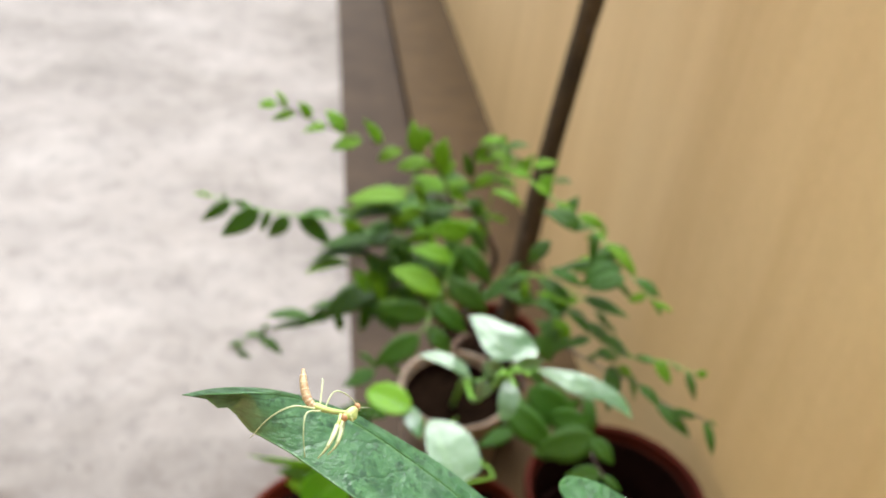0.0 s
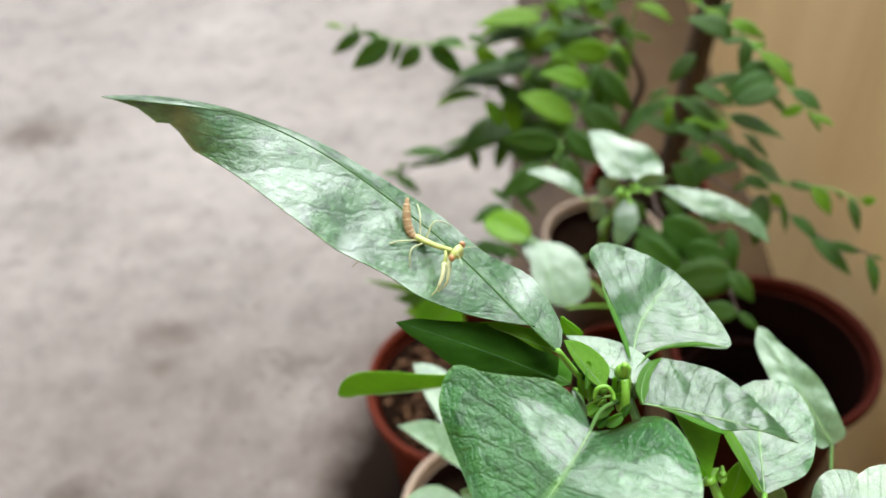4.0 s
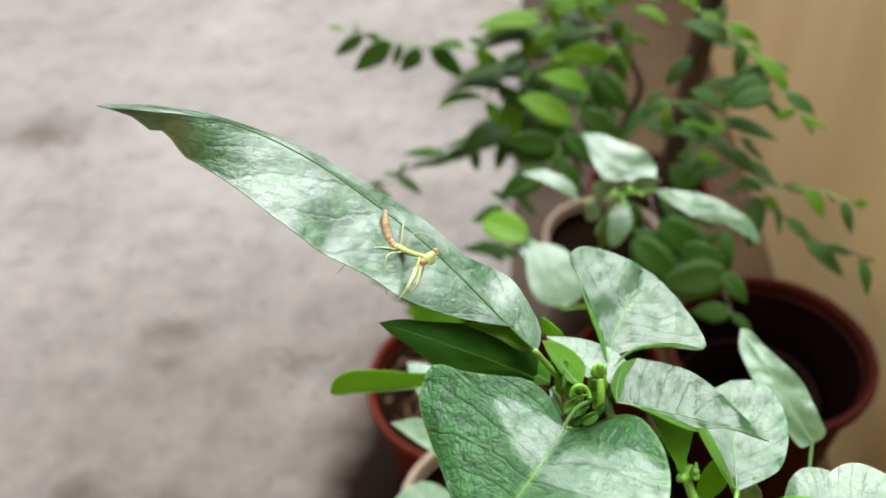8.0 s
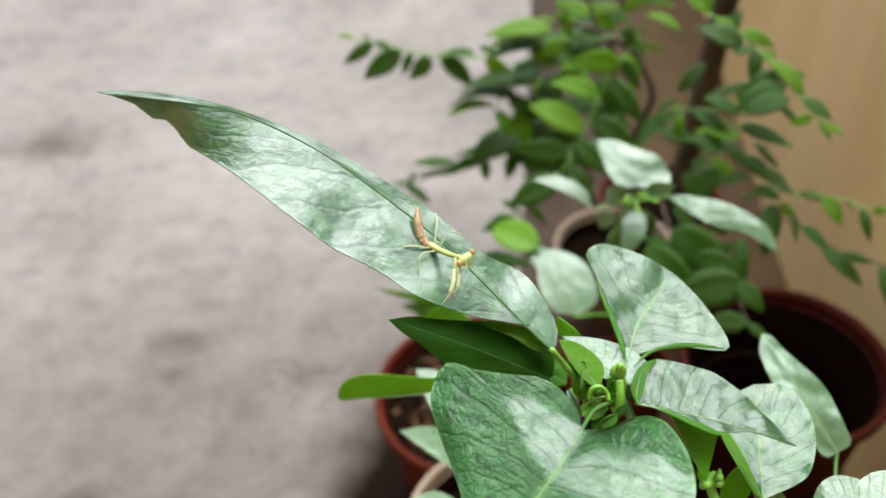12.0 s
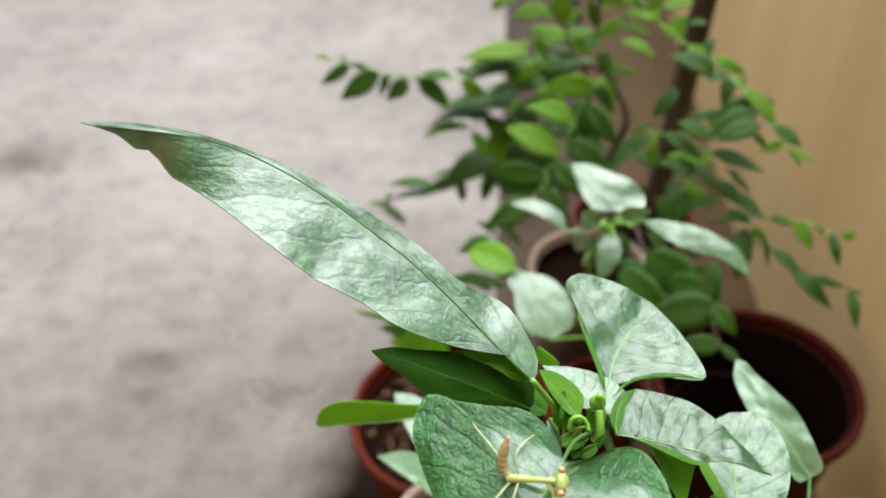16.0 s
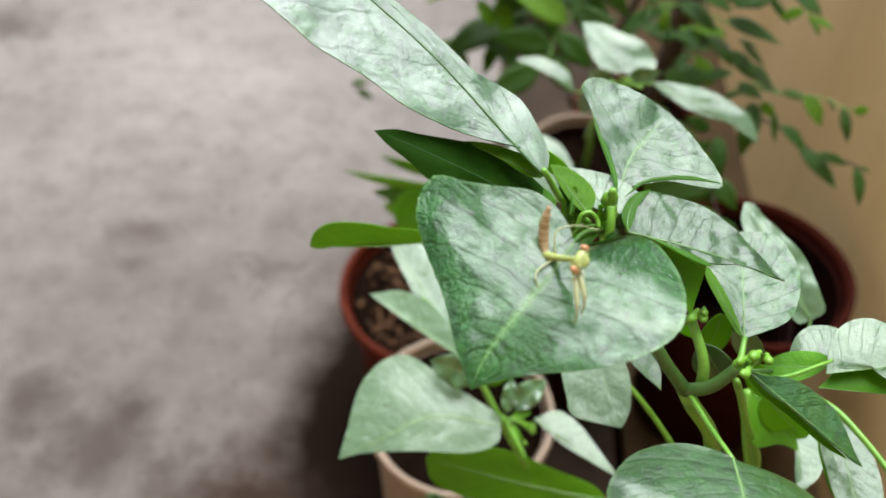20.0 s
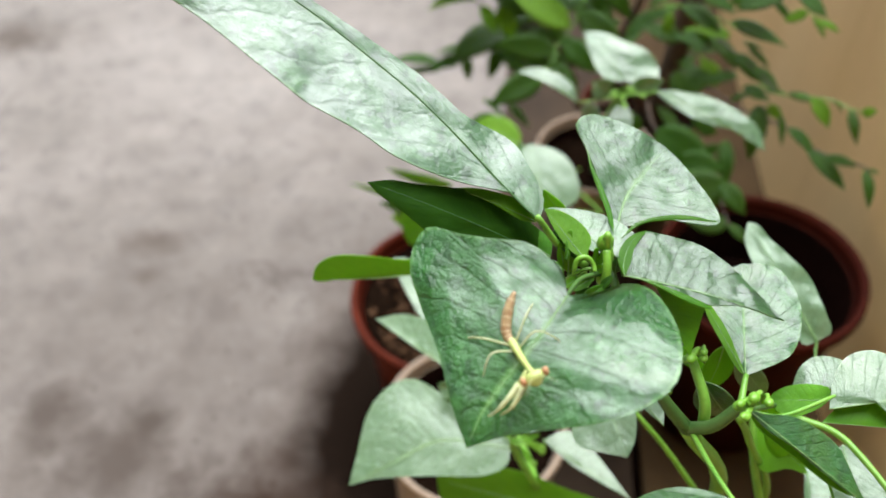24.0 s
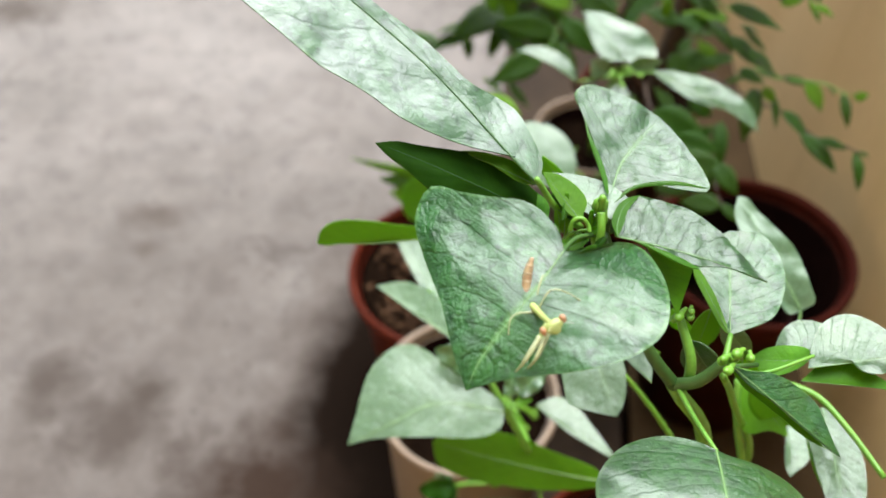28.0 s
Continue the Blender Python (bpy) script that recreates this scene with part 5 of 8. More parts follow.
leaf(young, (-0.0308, 0.1634, 0.4076), (-0.0215, 0.1717, 0.4148), (-0.791, 0.226, 0.581), 0.0087, M_CHILI_GREEN, bend=35, fold=0.25, wide=0.42)
broad_leaf(young, (-0.0089, 0.1544, 0.3972), (0.0275, 0.1309, 0.3952), (0.544, 0.834, 0.090), ((0.125, 0.217, 0.000), (0.348, 0.237, 0.000), (0.641, 0.139, 0.000), ), ((0.299, -0.041, 0.000), (0.624, -0.037, 0.000), ), M_MOTTLED, nu=18, nv=4, rib=0.002)
broad_leaf(young, (-0.0399, 0.1714, 0.4150), (-0.0809, 0.2224, 0.4346), (-0.789, -0.612, -0.058), ((0.129, 0.017, 0.000), (0.324, 0.075, 0.000), (0.585, 0.074, 0.000), (0.863, 0.044, 0.000), ), ((0.108, -0.143, 0.000), (0.283, -0.210, 0.000), (0.519, -0.240, 0.000), (0.748, -0.186, 0.000), (0.922, -0.097, 0.000), ), M_MOTTLED, label="glossy pale leaf pointing away", rib=0.003, fold=0.12)
broad_leaf(young, (-0.0407, 0.1682, 0.4176), (-0.0854, 0.1919, 0.4273), (-0.497, -0.828, -0.260), ((0.156, 0.016, 0.000), (0.457, 0.020, 0.000), (0.740, 0.013, 0.000), ), ((0.184, -0.155, 0.000), (0.490, -0.217, 0.000), (0.786, -0.179, 0.000), ), M_PALE, label="pale narrow leaf with a light midrib", rib=0.004, fold=0.15)
leaf(young, (-0.0334, 0.1602, 0.4169), (-0.0551, 0.1642, 0.4203), (-0.23, -0.56, -0.80), 0.0139, M_MOTTLED, bend=25, fold=0.25, wide=0.42, wave=1.4)
leaf(young, (-0.0326, 0.1599, 0.4166), (-0.0263, 0.1647, 0.4201), (-0.61, 0.79, 0.01), 0.0044, M_CHILI_GREEN, bend=25, fold=0.25, wide=0.42)
leaf(young, (-0.0211, 0.1486, 0.4095), (-0.0202, 0.1610, 0.4177), (-1.00, 0.02, 0.09), 0.0067, M_MOTTLED, bend=25, fold=0.25, wide=0.42, wave=1.4)
leaf(young, (-0.0188, 0.1507, 0.4110), (-0.0060, 0.1604, 0.4184), (-0.69, 0.63, 0.36), 0.0106, M_MOTTLED, bend=25, fold=0.25, wide=0.42, wave=1.4)
leaf(young, (-0.0186, 0.1476, 0.4091), (-0.0113, 0.1490, 0.4104), (-0.21, 0.96, 0.20), 0.0038, M_CHILI_GREEN, bend=25, fold=0.25, wide=0.42)
leaf(young, (-0.0247, 0.1607, 0.4174), (-0.0165, 0.1672, 0.4224), (-0.70, 0.63, 0.33), 0.0058, M_CHILI_GREEN, bend=25, fold=0.25, wide=0.42)
leaf(young, (-0.0183, 0.1445, 0.4072), (-0.0142, 0.1395, 0.4044), (0.81, 0.50, 0.29), 0.0021, M_CHILI_GREEN, bend=25, fold=0.25, wide=0.42)
leaf(young, (-0.0310, 0.1614, 0.4177), (-0.0421, 0.1596, 0.4165), (0.18, -0.92, -0.33), 0.0040, M_CHILI_GREEN, bend=25, fold=0.25, wide=0.42)

# ---- a small weed beside the cream pot ----
weed = thing("small_weed", (-0.048, 0.184, 0.0), "small curled dark green weed growing beside a cream pot", "weed")
stalk('stem', [(-0.0480, 0.1840, -0.0020), (-0.0500, 0.1860, 0.1250), (-0.0470, 0.1830, 0.2480)], 0.0018, 0.0011, M_STEM_DARK, weed)
stalk('branch', [(-0.0470, 0.1830, 0.2480), (-0.0390, 0.1820, 0.2545), (-0.0270, 0.1815, 0.2585)], 0.0016, 0.0011, M_STEM, weed, "pale green side branch")
leaf(weed, (-0.0472, 0.1830, 0.2480), (-0.0700, 0.1800, 0.2440), (0.10, -0.80, -0.59), 0.0130, M_CHILI_DARK_SHADE, bend=70, fold=0.35, wide=0.4, wave=1.2)
leaf(weed, (-0.0474, 0.1834, 0.2482), (-0.0620, 0.1850, 0.2530), (0.30, -0.50, 0.80), 0.0100, M_CHILI, bend=60, fold=0.3, wide=0.4, wave=1.5)
leaf(weed, (-0.0474, 0.1826, 0.2470), (-0.0600, 0.1760, 0.2390), (0.30, -0.70, -0.60), 0.0110, M_CHILI_DARK_SHADE, bend=60, fold=0.3, wide=0.4, wave=1.2)
leaf(weed, (-0.0380, 0.1820, 0.2548), (-0.0330, 0.1850, 0.2640), (0.80, 0.10, -0.50), 0.0065, M_PALE, bend=50, fold=0.3, wide=0.45, wave=1.0)
leaf(weed, (-0.0275, 0.1815, 0.2585), (-0.0195, 0.1830, 0.2640), (-0.50, 0.30, 0.80), 0.0070, M_CHILI_GREEN, bend=40, fold=0.3, wide=0.45, wave=1.0)

# ---- small leafy plant in the brown pot ----
sprout = thing("leafy_sprout", (-0.070, 0.410, 0.147), "small bright green sprout in a brown pot", "potted plant")
stalk('stem', [(-0.0700, 0.4100, 0.1420), (-0.0684, 0.3947, 0.2431), (-0.0732, 0.3690, 0.3196)], 0.0018, 0.0011, M_STEM, sprout)
leaf(sprout, (-0.0734, 0.3714, 0.3200), (-0.1009, 0.3698, 0.2874), (0.855, -0.456, -0.241), 0.0359, M_CHILI_GREEN, bend=25, fold=0.15, wide=0.45)
leaf(sprout, (-0.0750, 0.3756, 0.3258), (-0.1427, 0.3932, 0.3195), (-0.046, 0.131, -0.987), 0.0099, M_SHRUB_YOUNG, bend=15, fold=0.2)
leaf(sprout, (-0.0685, 0.3820, 0.3324), (-0.1184, 0.4064, 0.3234), (-0.388, 0.043, -0.923), 0.0097, M_SHRUB_YOUNG, bend=15, fold=0.2)
leaf(sprout, (-0.0804, 0.3802, 0.3110), (-0.1240, 0.3940, 0.3005), (0.038, -0.496, -0.870), 0.0130, M_SHRUB, bend=15, fold=0.2)
leaf(sprout, (-0.0830, 0.3843, 0.2912), (-0.1160, 0.3908, 0.2902), (0.025, -0.695, -0.723), 0.0169, M_SHRUB_YOUNG, bend=25, fold=0.2)

# ---- the chili seedling in the far cream pot ----
seedling = thing("chili_seedling", (0.0515, 0.594, 0.165), "small chili seedling with whitish mottled leaves", "potted plant", "chili plants")
stalk('stem', [(0.0515, 0.5940, 0.1600), (0.0441, 0.5300, 0.2600), (0.0271, 0.4205, 0.3450), (0.0311, 0.3679, 0.4227)], 0.0030, 0.0018, M_STEM, seedling)
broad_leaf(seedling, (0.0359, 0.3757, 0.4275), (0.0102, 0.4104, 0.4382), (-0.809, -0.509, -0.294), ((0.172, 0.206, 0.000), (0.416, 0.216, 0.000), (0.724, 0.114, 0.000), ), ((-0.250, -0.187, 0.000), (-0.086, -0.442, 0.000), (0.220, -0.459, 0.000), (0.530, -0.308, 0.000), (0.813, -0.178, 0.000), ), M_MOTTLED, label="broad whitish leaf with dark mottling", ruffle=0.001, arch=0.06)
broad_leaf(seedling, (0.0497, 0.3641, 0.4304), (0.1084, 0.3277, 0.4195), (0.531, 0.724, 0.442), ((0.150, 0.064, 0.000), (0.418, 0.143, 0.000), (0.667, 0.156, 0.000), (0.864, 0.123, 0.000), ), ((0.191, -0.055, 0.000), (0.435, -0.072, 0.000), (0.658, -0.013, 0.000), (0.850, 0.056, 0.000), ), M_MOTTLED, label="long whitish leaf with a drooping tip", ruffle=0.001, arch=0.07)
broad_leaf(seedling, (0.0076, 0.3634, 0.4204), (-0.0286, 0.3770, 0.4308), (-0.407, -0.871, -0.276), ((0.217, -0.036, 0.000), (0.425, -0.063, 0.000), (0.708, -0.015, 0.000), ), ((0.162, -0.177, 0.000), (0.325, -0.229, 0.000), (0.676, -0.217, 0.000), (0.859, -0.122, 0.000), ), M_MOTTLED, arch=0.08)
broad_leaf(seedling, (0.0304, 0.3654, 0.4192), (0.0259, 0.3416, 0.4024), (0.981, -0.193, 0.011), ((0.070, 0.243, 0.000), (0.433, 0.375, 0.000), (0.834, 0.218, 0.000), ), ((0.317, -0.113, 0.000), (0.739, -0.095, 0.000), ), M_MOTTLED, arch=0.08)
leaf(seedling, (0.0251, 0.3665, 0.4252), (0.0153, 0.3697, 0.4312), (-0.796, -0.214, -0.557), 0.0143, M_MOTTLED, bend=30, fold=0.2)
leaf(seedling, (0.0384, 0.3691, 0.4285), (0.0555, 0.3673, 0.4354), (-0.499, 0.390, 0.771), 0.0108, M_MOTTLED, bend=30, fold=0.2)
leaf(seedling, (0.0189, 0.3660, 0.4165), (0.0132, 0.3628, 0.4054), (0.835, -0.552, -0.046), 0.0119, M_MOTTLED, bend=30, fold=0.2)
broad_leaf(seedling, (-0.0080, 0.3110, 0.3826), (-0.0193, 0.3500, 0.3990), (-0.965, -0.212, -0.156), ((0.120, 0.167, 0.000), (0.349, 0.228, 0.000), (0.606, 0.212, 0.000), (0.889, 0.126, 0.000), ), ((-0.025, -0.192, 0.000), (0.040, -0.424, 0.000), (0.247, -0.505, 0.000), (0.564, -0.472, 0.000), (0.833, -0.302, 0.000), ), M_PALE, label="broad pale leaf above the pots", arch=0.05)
petiole(seedling, [(0.0216, 0.4119, 0.3028), (0.0295, 0.3507, 0.3432), (0.0132, 0.3173, 0.3769), (-0.0035, 0.3095, 0.3826)], 0.0011)
petiole(seedling, [(0.0311, 0.3679, 0.4227), (0.0517, 0.3628, 0.4303)], 0.0009)
petiole(seedling, [(0.0311, 0.3679, 0.4227), (0.0409, 0.3688, 0.4266)], 0.0009)
petiole(seedling, [(0.0311, 0.3679, 0.4227), (0.0083, 0.3632, 0.4204)], 0.0009)
petiole(seedling, [(0.0311, 0.3679, 0.4227), (0.0328, 0.3634, 0.4190)], 0.0009)
bud(seedling, (0.0311, 0.3679, 0.4227), (0.0274, 0.3630, 0.4288), 0.0013)
bud(seedling, (0.0311, 0.3679, 0.4227), (0.0330, 0.3536, 0.4274), 0.0013)
bud(seedling, (0.0311, 0.3679, 0.4227), (0.0361, 0.3659, 0.4298), 0.0013)
bud(seedling, (0.0311, 0.3679, 0.4227), (0.0424, 0.3608, 0.4293), 0.0013)
leaf(seedling, (-0.0242, 0.4067, 0.3498), (-0.0560, 0.4260, 0.3512), (-0.377, -0.862, -0.341), 0.0245, M_SHRUB_YOUNG, label="yellow-green leaf", bend=25, fold=0.15, wide=0.5)
petiole(seedling, [(0.0250, 0.4623, 0.2815), (-0.0001, 0.4101, 0.3214), (-0.0232, 0.4061, 0.3498)], 0.0009)
leaf(seedling, (-0.0273, 0.4135, 0.3458), (-0.0169, 0.3889, 0.3369), (0.933, 0.338, 0.120), 0.0138, M_CHILI, bend=25, fold=0.15)

# ---- the shrub with arching twigs ----
shrub = thing("leafy_shrub", (0.108, 0.718, 0.13), "shrub with arching twigs and small toothed oval leaves", "potted plant")
stalk('stem', [(0.1080, 0.7180, 0.1200), (0.1020, 0.6900, 0.1800), (0.0435, 0.5606, 0.3133), (0.0484, 0.5638, 0.3261), (0.0624, 0.5737, 0.3513), (0.0679, 0.5788, 0.3688), (0.0605, 0.5861, 0.3876), (0.0492, 0.5913, 0.4030), (0.0301, 0.5945, 0.4142), (0.0112, 0.5954, 0.4224), (-0.0095, 0.5935, 0.4265)], 0.0042, 0.0022, M_TWIG, shrub, sides=6, knots=0.25)
stalk('stem', [(0.1050, 0.7160, 0.1200), (0.0820, 0.7000, 0.1700), (0.0275, 0.5590, 0.2679), (0.0236, 0.5673, 0.2860), (0.0127, 0.5760, 0.3047), (0.0021, 0.5810, 0.3195), (-0.0059, 0.5841, 0.3324), (-0.0185, 0.5829, 0.3390)], 0.0034, 0.0018, M_TWIG, shrub, sides=6, knots=0.25)
stalk('twig', [(0.0339, 0.5860, 0.4176), (-0.0021, 0.5943, 0.4134), (-0.0251, 0.5993, 0.4068), (-0.0489, 0.6019, 0.3975), (-0.0684, 0.6050, 0.3905), (-0.0884, 0.6100, 0.3877), (-0.1137, 0.6152, 0.3877), (-0.1394, 0.6196, 0.3881), (-0.1553, 0.6255, 0.3894), (-0.1763, 0.6307, 0.3922), (-0.1949, 0.6360, 0.3951)], 0.0012, 0.0005, M_STEM, shrub, sides=6)
stalk('twig', [(0.0034, 0.5935, 0.3957), (-0.0198, 0.5942, 0.3856), (-0.0413, 0.5925, 0.3729), (-0.0559, 0.5902, 0.3603), (-0.0643, 0.5875, 0.3475)], 0.001, 0.0005, M_TWIG, shrub, sides=6)
stalk('twig', [(-0.0109, 0.5850, 0.3335), (-0.0332, 0.5906, 0.3235), (-0.0588, 0.5916, 0.3084), (-0.0801, 0.5927, 0.2946), (-0.1019, 0.5945, 0.2832), (-0.1243, 0.5956, 0.2720), (-0.1472, 0.5954, 0.2602), (-0.1651, 0.5955, 0.2486), (-0.1805, 0.5976, 0.2395)], 0.0011, 0.0005, M_TWIG, shrub, sides=6)
stalk('twig', [(0.0455, 0.5806, 0.4100), (0.0416, 0.5729, 0.4071), (0.0319, 0.5627, 0.3987), (0.0231, 0.5504, 0.3879), (0.0166, 0.5376, 0.3775), (0.0100, 0.5246, 0.3673), (0.0003, 0.5139, 0.3610), (-0.0010, 0.5029, 0.3552), (-0.0141, 0.4898, 0.3465)], 0.0008, 0.0005, M_STEM, shrub, sides=6)
stalk('twig', [(0.0564, 0.5724, 0.3981), (0.0539, 0.5738, 0.4101), (0.0547, 0.5766, 0.4260), (0.0563, 0.5816, 0.4474), (0.0575, 0.5874, 0.4721)], 0.0009, 0.0005, M_STEM, shrub, sides=6)
stalk('twig', [(0.0247, 0.5892, 0.4220), (0.0125, 0.5950, 0.4389), (0.0049, 0.6007, 0.4577), (-0.0002, 0.6030, 0.4706)], 0.0008, 0.0004, M_STEM, shrub, sides=6)
stalk('twig', [(0.0603, 0.5475, 0.3592), (0.0666, 0.5427, 0.3717), (0.0758, 0.5351, 0.3810), (0.0990, 0.5241, 0.3902), (0.1079, 0.5136, 0.3961)], 0.0009, 0.0004, M_STEM, shrub, sides=6)
stalk('twig', [(0.0583, 0.5922, 0.4833), (0.0741, 0.5658, 0.4684), (0.0884, 0.5427, 0.4626), (0.1015, 0.5208, 0.4604), (0.1174, 0.4968, 0.4571), (0.1304, 0.4716, 0.4522), (0.1391, 0.4461, 0.4464), (0.1430, 0.4265, 0.4484), (0.1462, 0.4037, 0.4459)], 0.001, 0.0004, M_STEM, shrub, sides=6)
stalk('twig', [(0.0762, 0.5282, 0.3891), (0.0927, 0.5036, 0.4000), (0.1114, 0.4749, 0.4070), (0.1100, 0.4532, 0.4171)], 0.0008, 0.0004, M_STEM, shrub, sides=6)
stalk('twig', [(0.0967, 0.4644, 0.3923), (0.1033, 0.4574, 0.4047), (0.1138, 0.4404, 0.4050), (0.1236, 0.4224, 0.4045), (0.1327, 0.4040, 0.4040)], 0.0008, 0.0004, M_TWIG, shrub, sides=6)
stalk('twig', [(0.0831, 0.4892, 0.3529), (0.1084, 0.4707, 0.3557), (0.1209, 0.4536, 0.3574), (0.1369, 0.4351, 0.3597), (0.1517, 0.4180, 0.3643), (0.1586, 0.4020, 0.3672), (0.1682, 0.3845, 0.3702), (0.1797, 0.3693, 0.3778), (0.1838, 0.3556, 0.3832)], 0.0011, 0.0005, M_TWIG, shrub, sides=6)
stalk('twig', [(0.1293, 0.4279, 0.3908), (0.1381, 0.4178, 0.3921), (0.1496, 0.4089, 0.3966), (0.1636, 0.3993, 0.4023), (0.1739, 0.3878, 0.4041), (0.1820, 0.3796, 0.4092)], 0.0008, 0.0004, M_STEM, shrub, sides=6)
stalk('twig', [(0.0692, 0.4787, 0.3359), (0.0729, 0.4503, 0.3344), (0.0857, 0.4226, 0.3370), (0.1062, 0.3940, 0.3426), (0.1079, 0.3630, 0.3411), (0.1092, 0.3367, 0.3452)], 0.0011, 0.0006, M_TWIG, shrub, sides=6)
shrub_leaf((-0.1742, 0.6324, 0.3902), (-0.2014, 0.6181, 0.3764), (0.27, -0.80, 0.54), M_SHRUB, 0, 0.80)
shrub_leaf((-0.1485, 0.6288, 0.3847), (-0.1830, 0.6106, 0.3657), (0.07, -0.90, 0.43), M_SHRUB, 1, 0.90)
shrub_leaf((-0.1218, 0.6246, 0.3796), (-0.1413, 0.6125, 0.3641), (0.17, -0.89, 0.42), M_SHRUB, 3, 1.25)
shrub_leaf((-0.1395, 0.6266, 0.3842), (-0.1475, 0.6151, 0.3664), (0.17, -0.91, 0.37), M_SHRUB, 0, 0.80)
shrub_leaf((-0.1122, 0.6221, 0.3832), (-0.0823, 0.6106, 0.3580), (0.17, -0.83, 0.53), M_SHRUB, 4, 0.80)
shrub_leaf((-0.0818, 0.6206, 0.3851), (-0.1173, 0.6156, 0.3831), (0.12, -0.15, 0.98), M_SHRUB, 3, 0.70)
shrub_leaf((-0.0725, 0.6151, 0.3843), (-0.0483, 0.6072, 0.3685), (-0.01, -0.91, 0.43), M_SHRUB_YOUNG, 4, 0.90)
shrub_leaf((-0.0780, 0.6194, 0.3929), (-0.0595, 0.6162, 0.3849), (0.09, -0.44, 0.90), M_SHRUB, 0, 0.80)
shrub_leaf((-0.1911, 0.6340, 0.3939), (-0.2067, 0.6321, 0.3980), (0.01, -0.37, 0.93), M_SHRUB_YOUNG, 2, 0.60)
shrub_leaf((-0.1560, 0.6285, 0.3866), (-0.1733, 0.6283, 0.3929), (-0.11, -0.64, 0.76), M_SHRUB, 2, 0.70)
shrub_leaf((-0.1784, 0.6328, 0.3905), (-0.1814, 0.6364, 0.3985), (0.30, -0.61, 0.74), M_SHRUB, 3, 0.70)
shrub_leaf((-0.0160, 0.6050, 0.4156), (-0.0720, 0.6015, 0.4115), (0.02, -0.25, 0.97), M_SHRUB_YOUNG, 1, 0.75)
shrub_leaf((-0.0228, 0.6060, 0.4068), (-0.0694, 0.6005, 0.3989), (-0.07, 0.01, 1.00), M_SHRUB_YOUNG, 4, 0.80)
shrub_leaf((-0.0084, 0.6027, 0.4011), (-0.0698, 0.5981, 0.3946), (-0.11, -0.01, 0.99), M_SHRUB, 2, 0.60)
shrub_leaf((-0.0321, 0.5982, 0.4027), (-0.0151, 0.5898, 0.3880), (-0.39, -0.37, 0.84), M_SHRUB_YOUNG, 2, 0.90)
shrub_leaf((0.0005, 0.5941, 0.4069), (0.0037, 0.5858, 0.3924), (-0.02, -0.70, 0.72), M_SHRUB, 2, 0.90)
shrub_leaf((-0.0019, 0.5959, 0.4100), (-0.0246, 0.5901, 0.3984), (0.26, -0.55, 0.79), M_SHRUB_YOUNG, 2, 1.00)
shrub_leaf((0.0249, 0.5861, 0.4162), (0.0002, 0.5837, 0.4086), (-0.16, -0.35, 0.92), M_SHRUB, 2, 0.80)
shrub_leaf((-0.0095, 0.5933, 0.4261), (0.0009, 0.5873, 0.4154), (0.29, -0.76, 0.57), M_SHRUB_YOUNG, 4, 1.00)
shrub_leaf((-0.0027, 0.5933, 0.4266), (-0.0155, 0.5981, 0.4352), (-0.02, -0.88, 0.48), M_SHRUB_YOUNG, 3, 1.10)
shrub_leaf((-0.0141, 0.5941, 0.4273), (-0.0283, 0.5956, 0.4299), (-0.23, -0.26, 0.94), M_SHRUB_YOUNG, 3, 0.70)
shrub_leaf((0.0039, 0.5955, 0.4314), (-0.0083, 0.5924, 0.4243), (-0.10, -0.54, 0.84), M_SHRUB_YOUNG, 4, 1.00)
shrub_leaf((-0.0267, 0.6014, 0.3682), (-0.0967, 0.5943, 0.3624), (-0.12, -0.11, 0.99), M_SHRUB, 3, 0.75)
shrub_leaf((-0.0462, 0.5962, 0.3600), (-0.1044, 0.5873, 0.3527), (0.10, 0.06, 0.99), M_SHRUB, 3, 0.75)
shrub_leaf((-0.0644, 0.5899, 0.3512), (-0.1059, 0.5821, 0.3451), (-0.00, 0.04, 1.00), M_SHRUB_YOUNG, 4, 0.80)
shrub_leaf((-0.0621, 0.5837, 0.3506), (-0.0481, 0.5709, 0.3306), (0.30, -0.42, 0.86), M_SHRUB_YOUNG, 2, 0.90)
shrub_leaf((-0.0524, 0.5903, 0.3602), (-0.0289, 0.5820, 0.3466), (-0.17, -0.50, 0.85), M_SHRUB, 4, 1.00)
shrub_leaf((-0.0460, 0.5894, 0.3492), (-0.0344, 0.5714, 0.3222), (0.19, -0.48, 0.86), M_SHRUB_YOUNG, 2, 0.90)
shrub_leaf((0.0027, 0.5978, 0.3932), (-0.0526, 0.5888, 0.3770), (-0.05, -0.03, 1.00), M_SHRUB, 3, 0.60)
shrub_leaf((-0.0244, 0.5958, 0.3782), (-0.0483, 0.5929, 0.3738), (-0.14, -0.22, 0.96), M_SHRUB, 2, 1.20)
shrub_leaf((-0.0190, 0.5990, 0.3548), (-0.0431, 0.5857, 0.3343), (0.11, -0.62, 0.78), M_SHRUB, 4, 1.10)
shrub_leaf((-0.0066, 0.6057, 0.3565), (-0.0281, 0.5972, 0.3425), (0.15, -0.64, 0.75), M_SHRUB, 2, 1.00)
shrub_leaf((-0.0243, 0.6122, 0.3668), (-0.0046, 0.6007, 0.3486), (0.16, -0.38, 0.91), M_SHRUB, 2, 1.00)
shrub_leaf((0.0272, 0.6117, 0.3699), (0.0394, 0.5895, 0.3364), (-0.14, -0.47, 0.87), M_SHRUB, 3, 0.80)
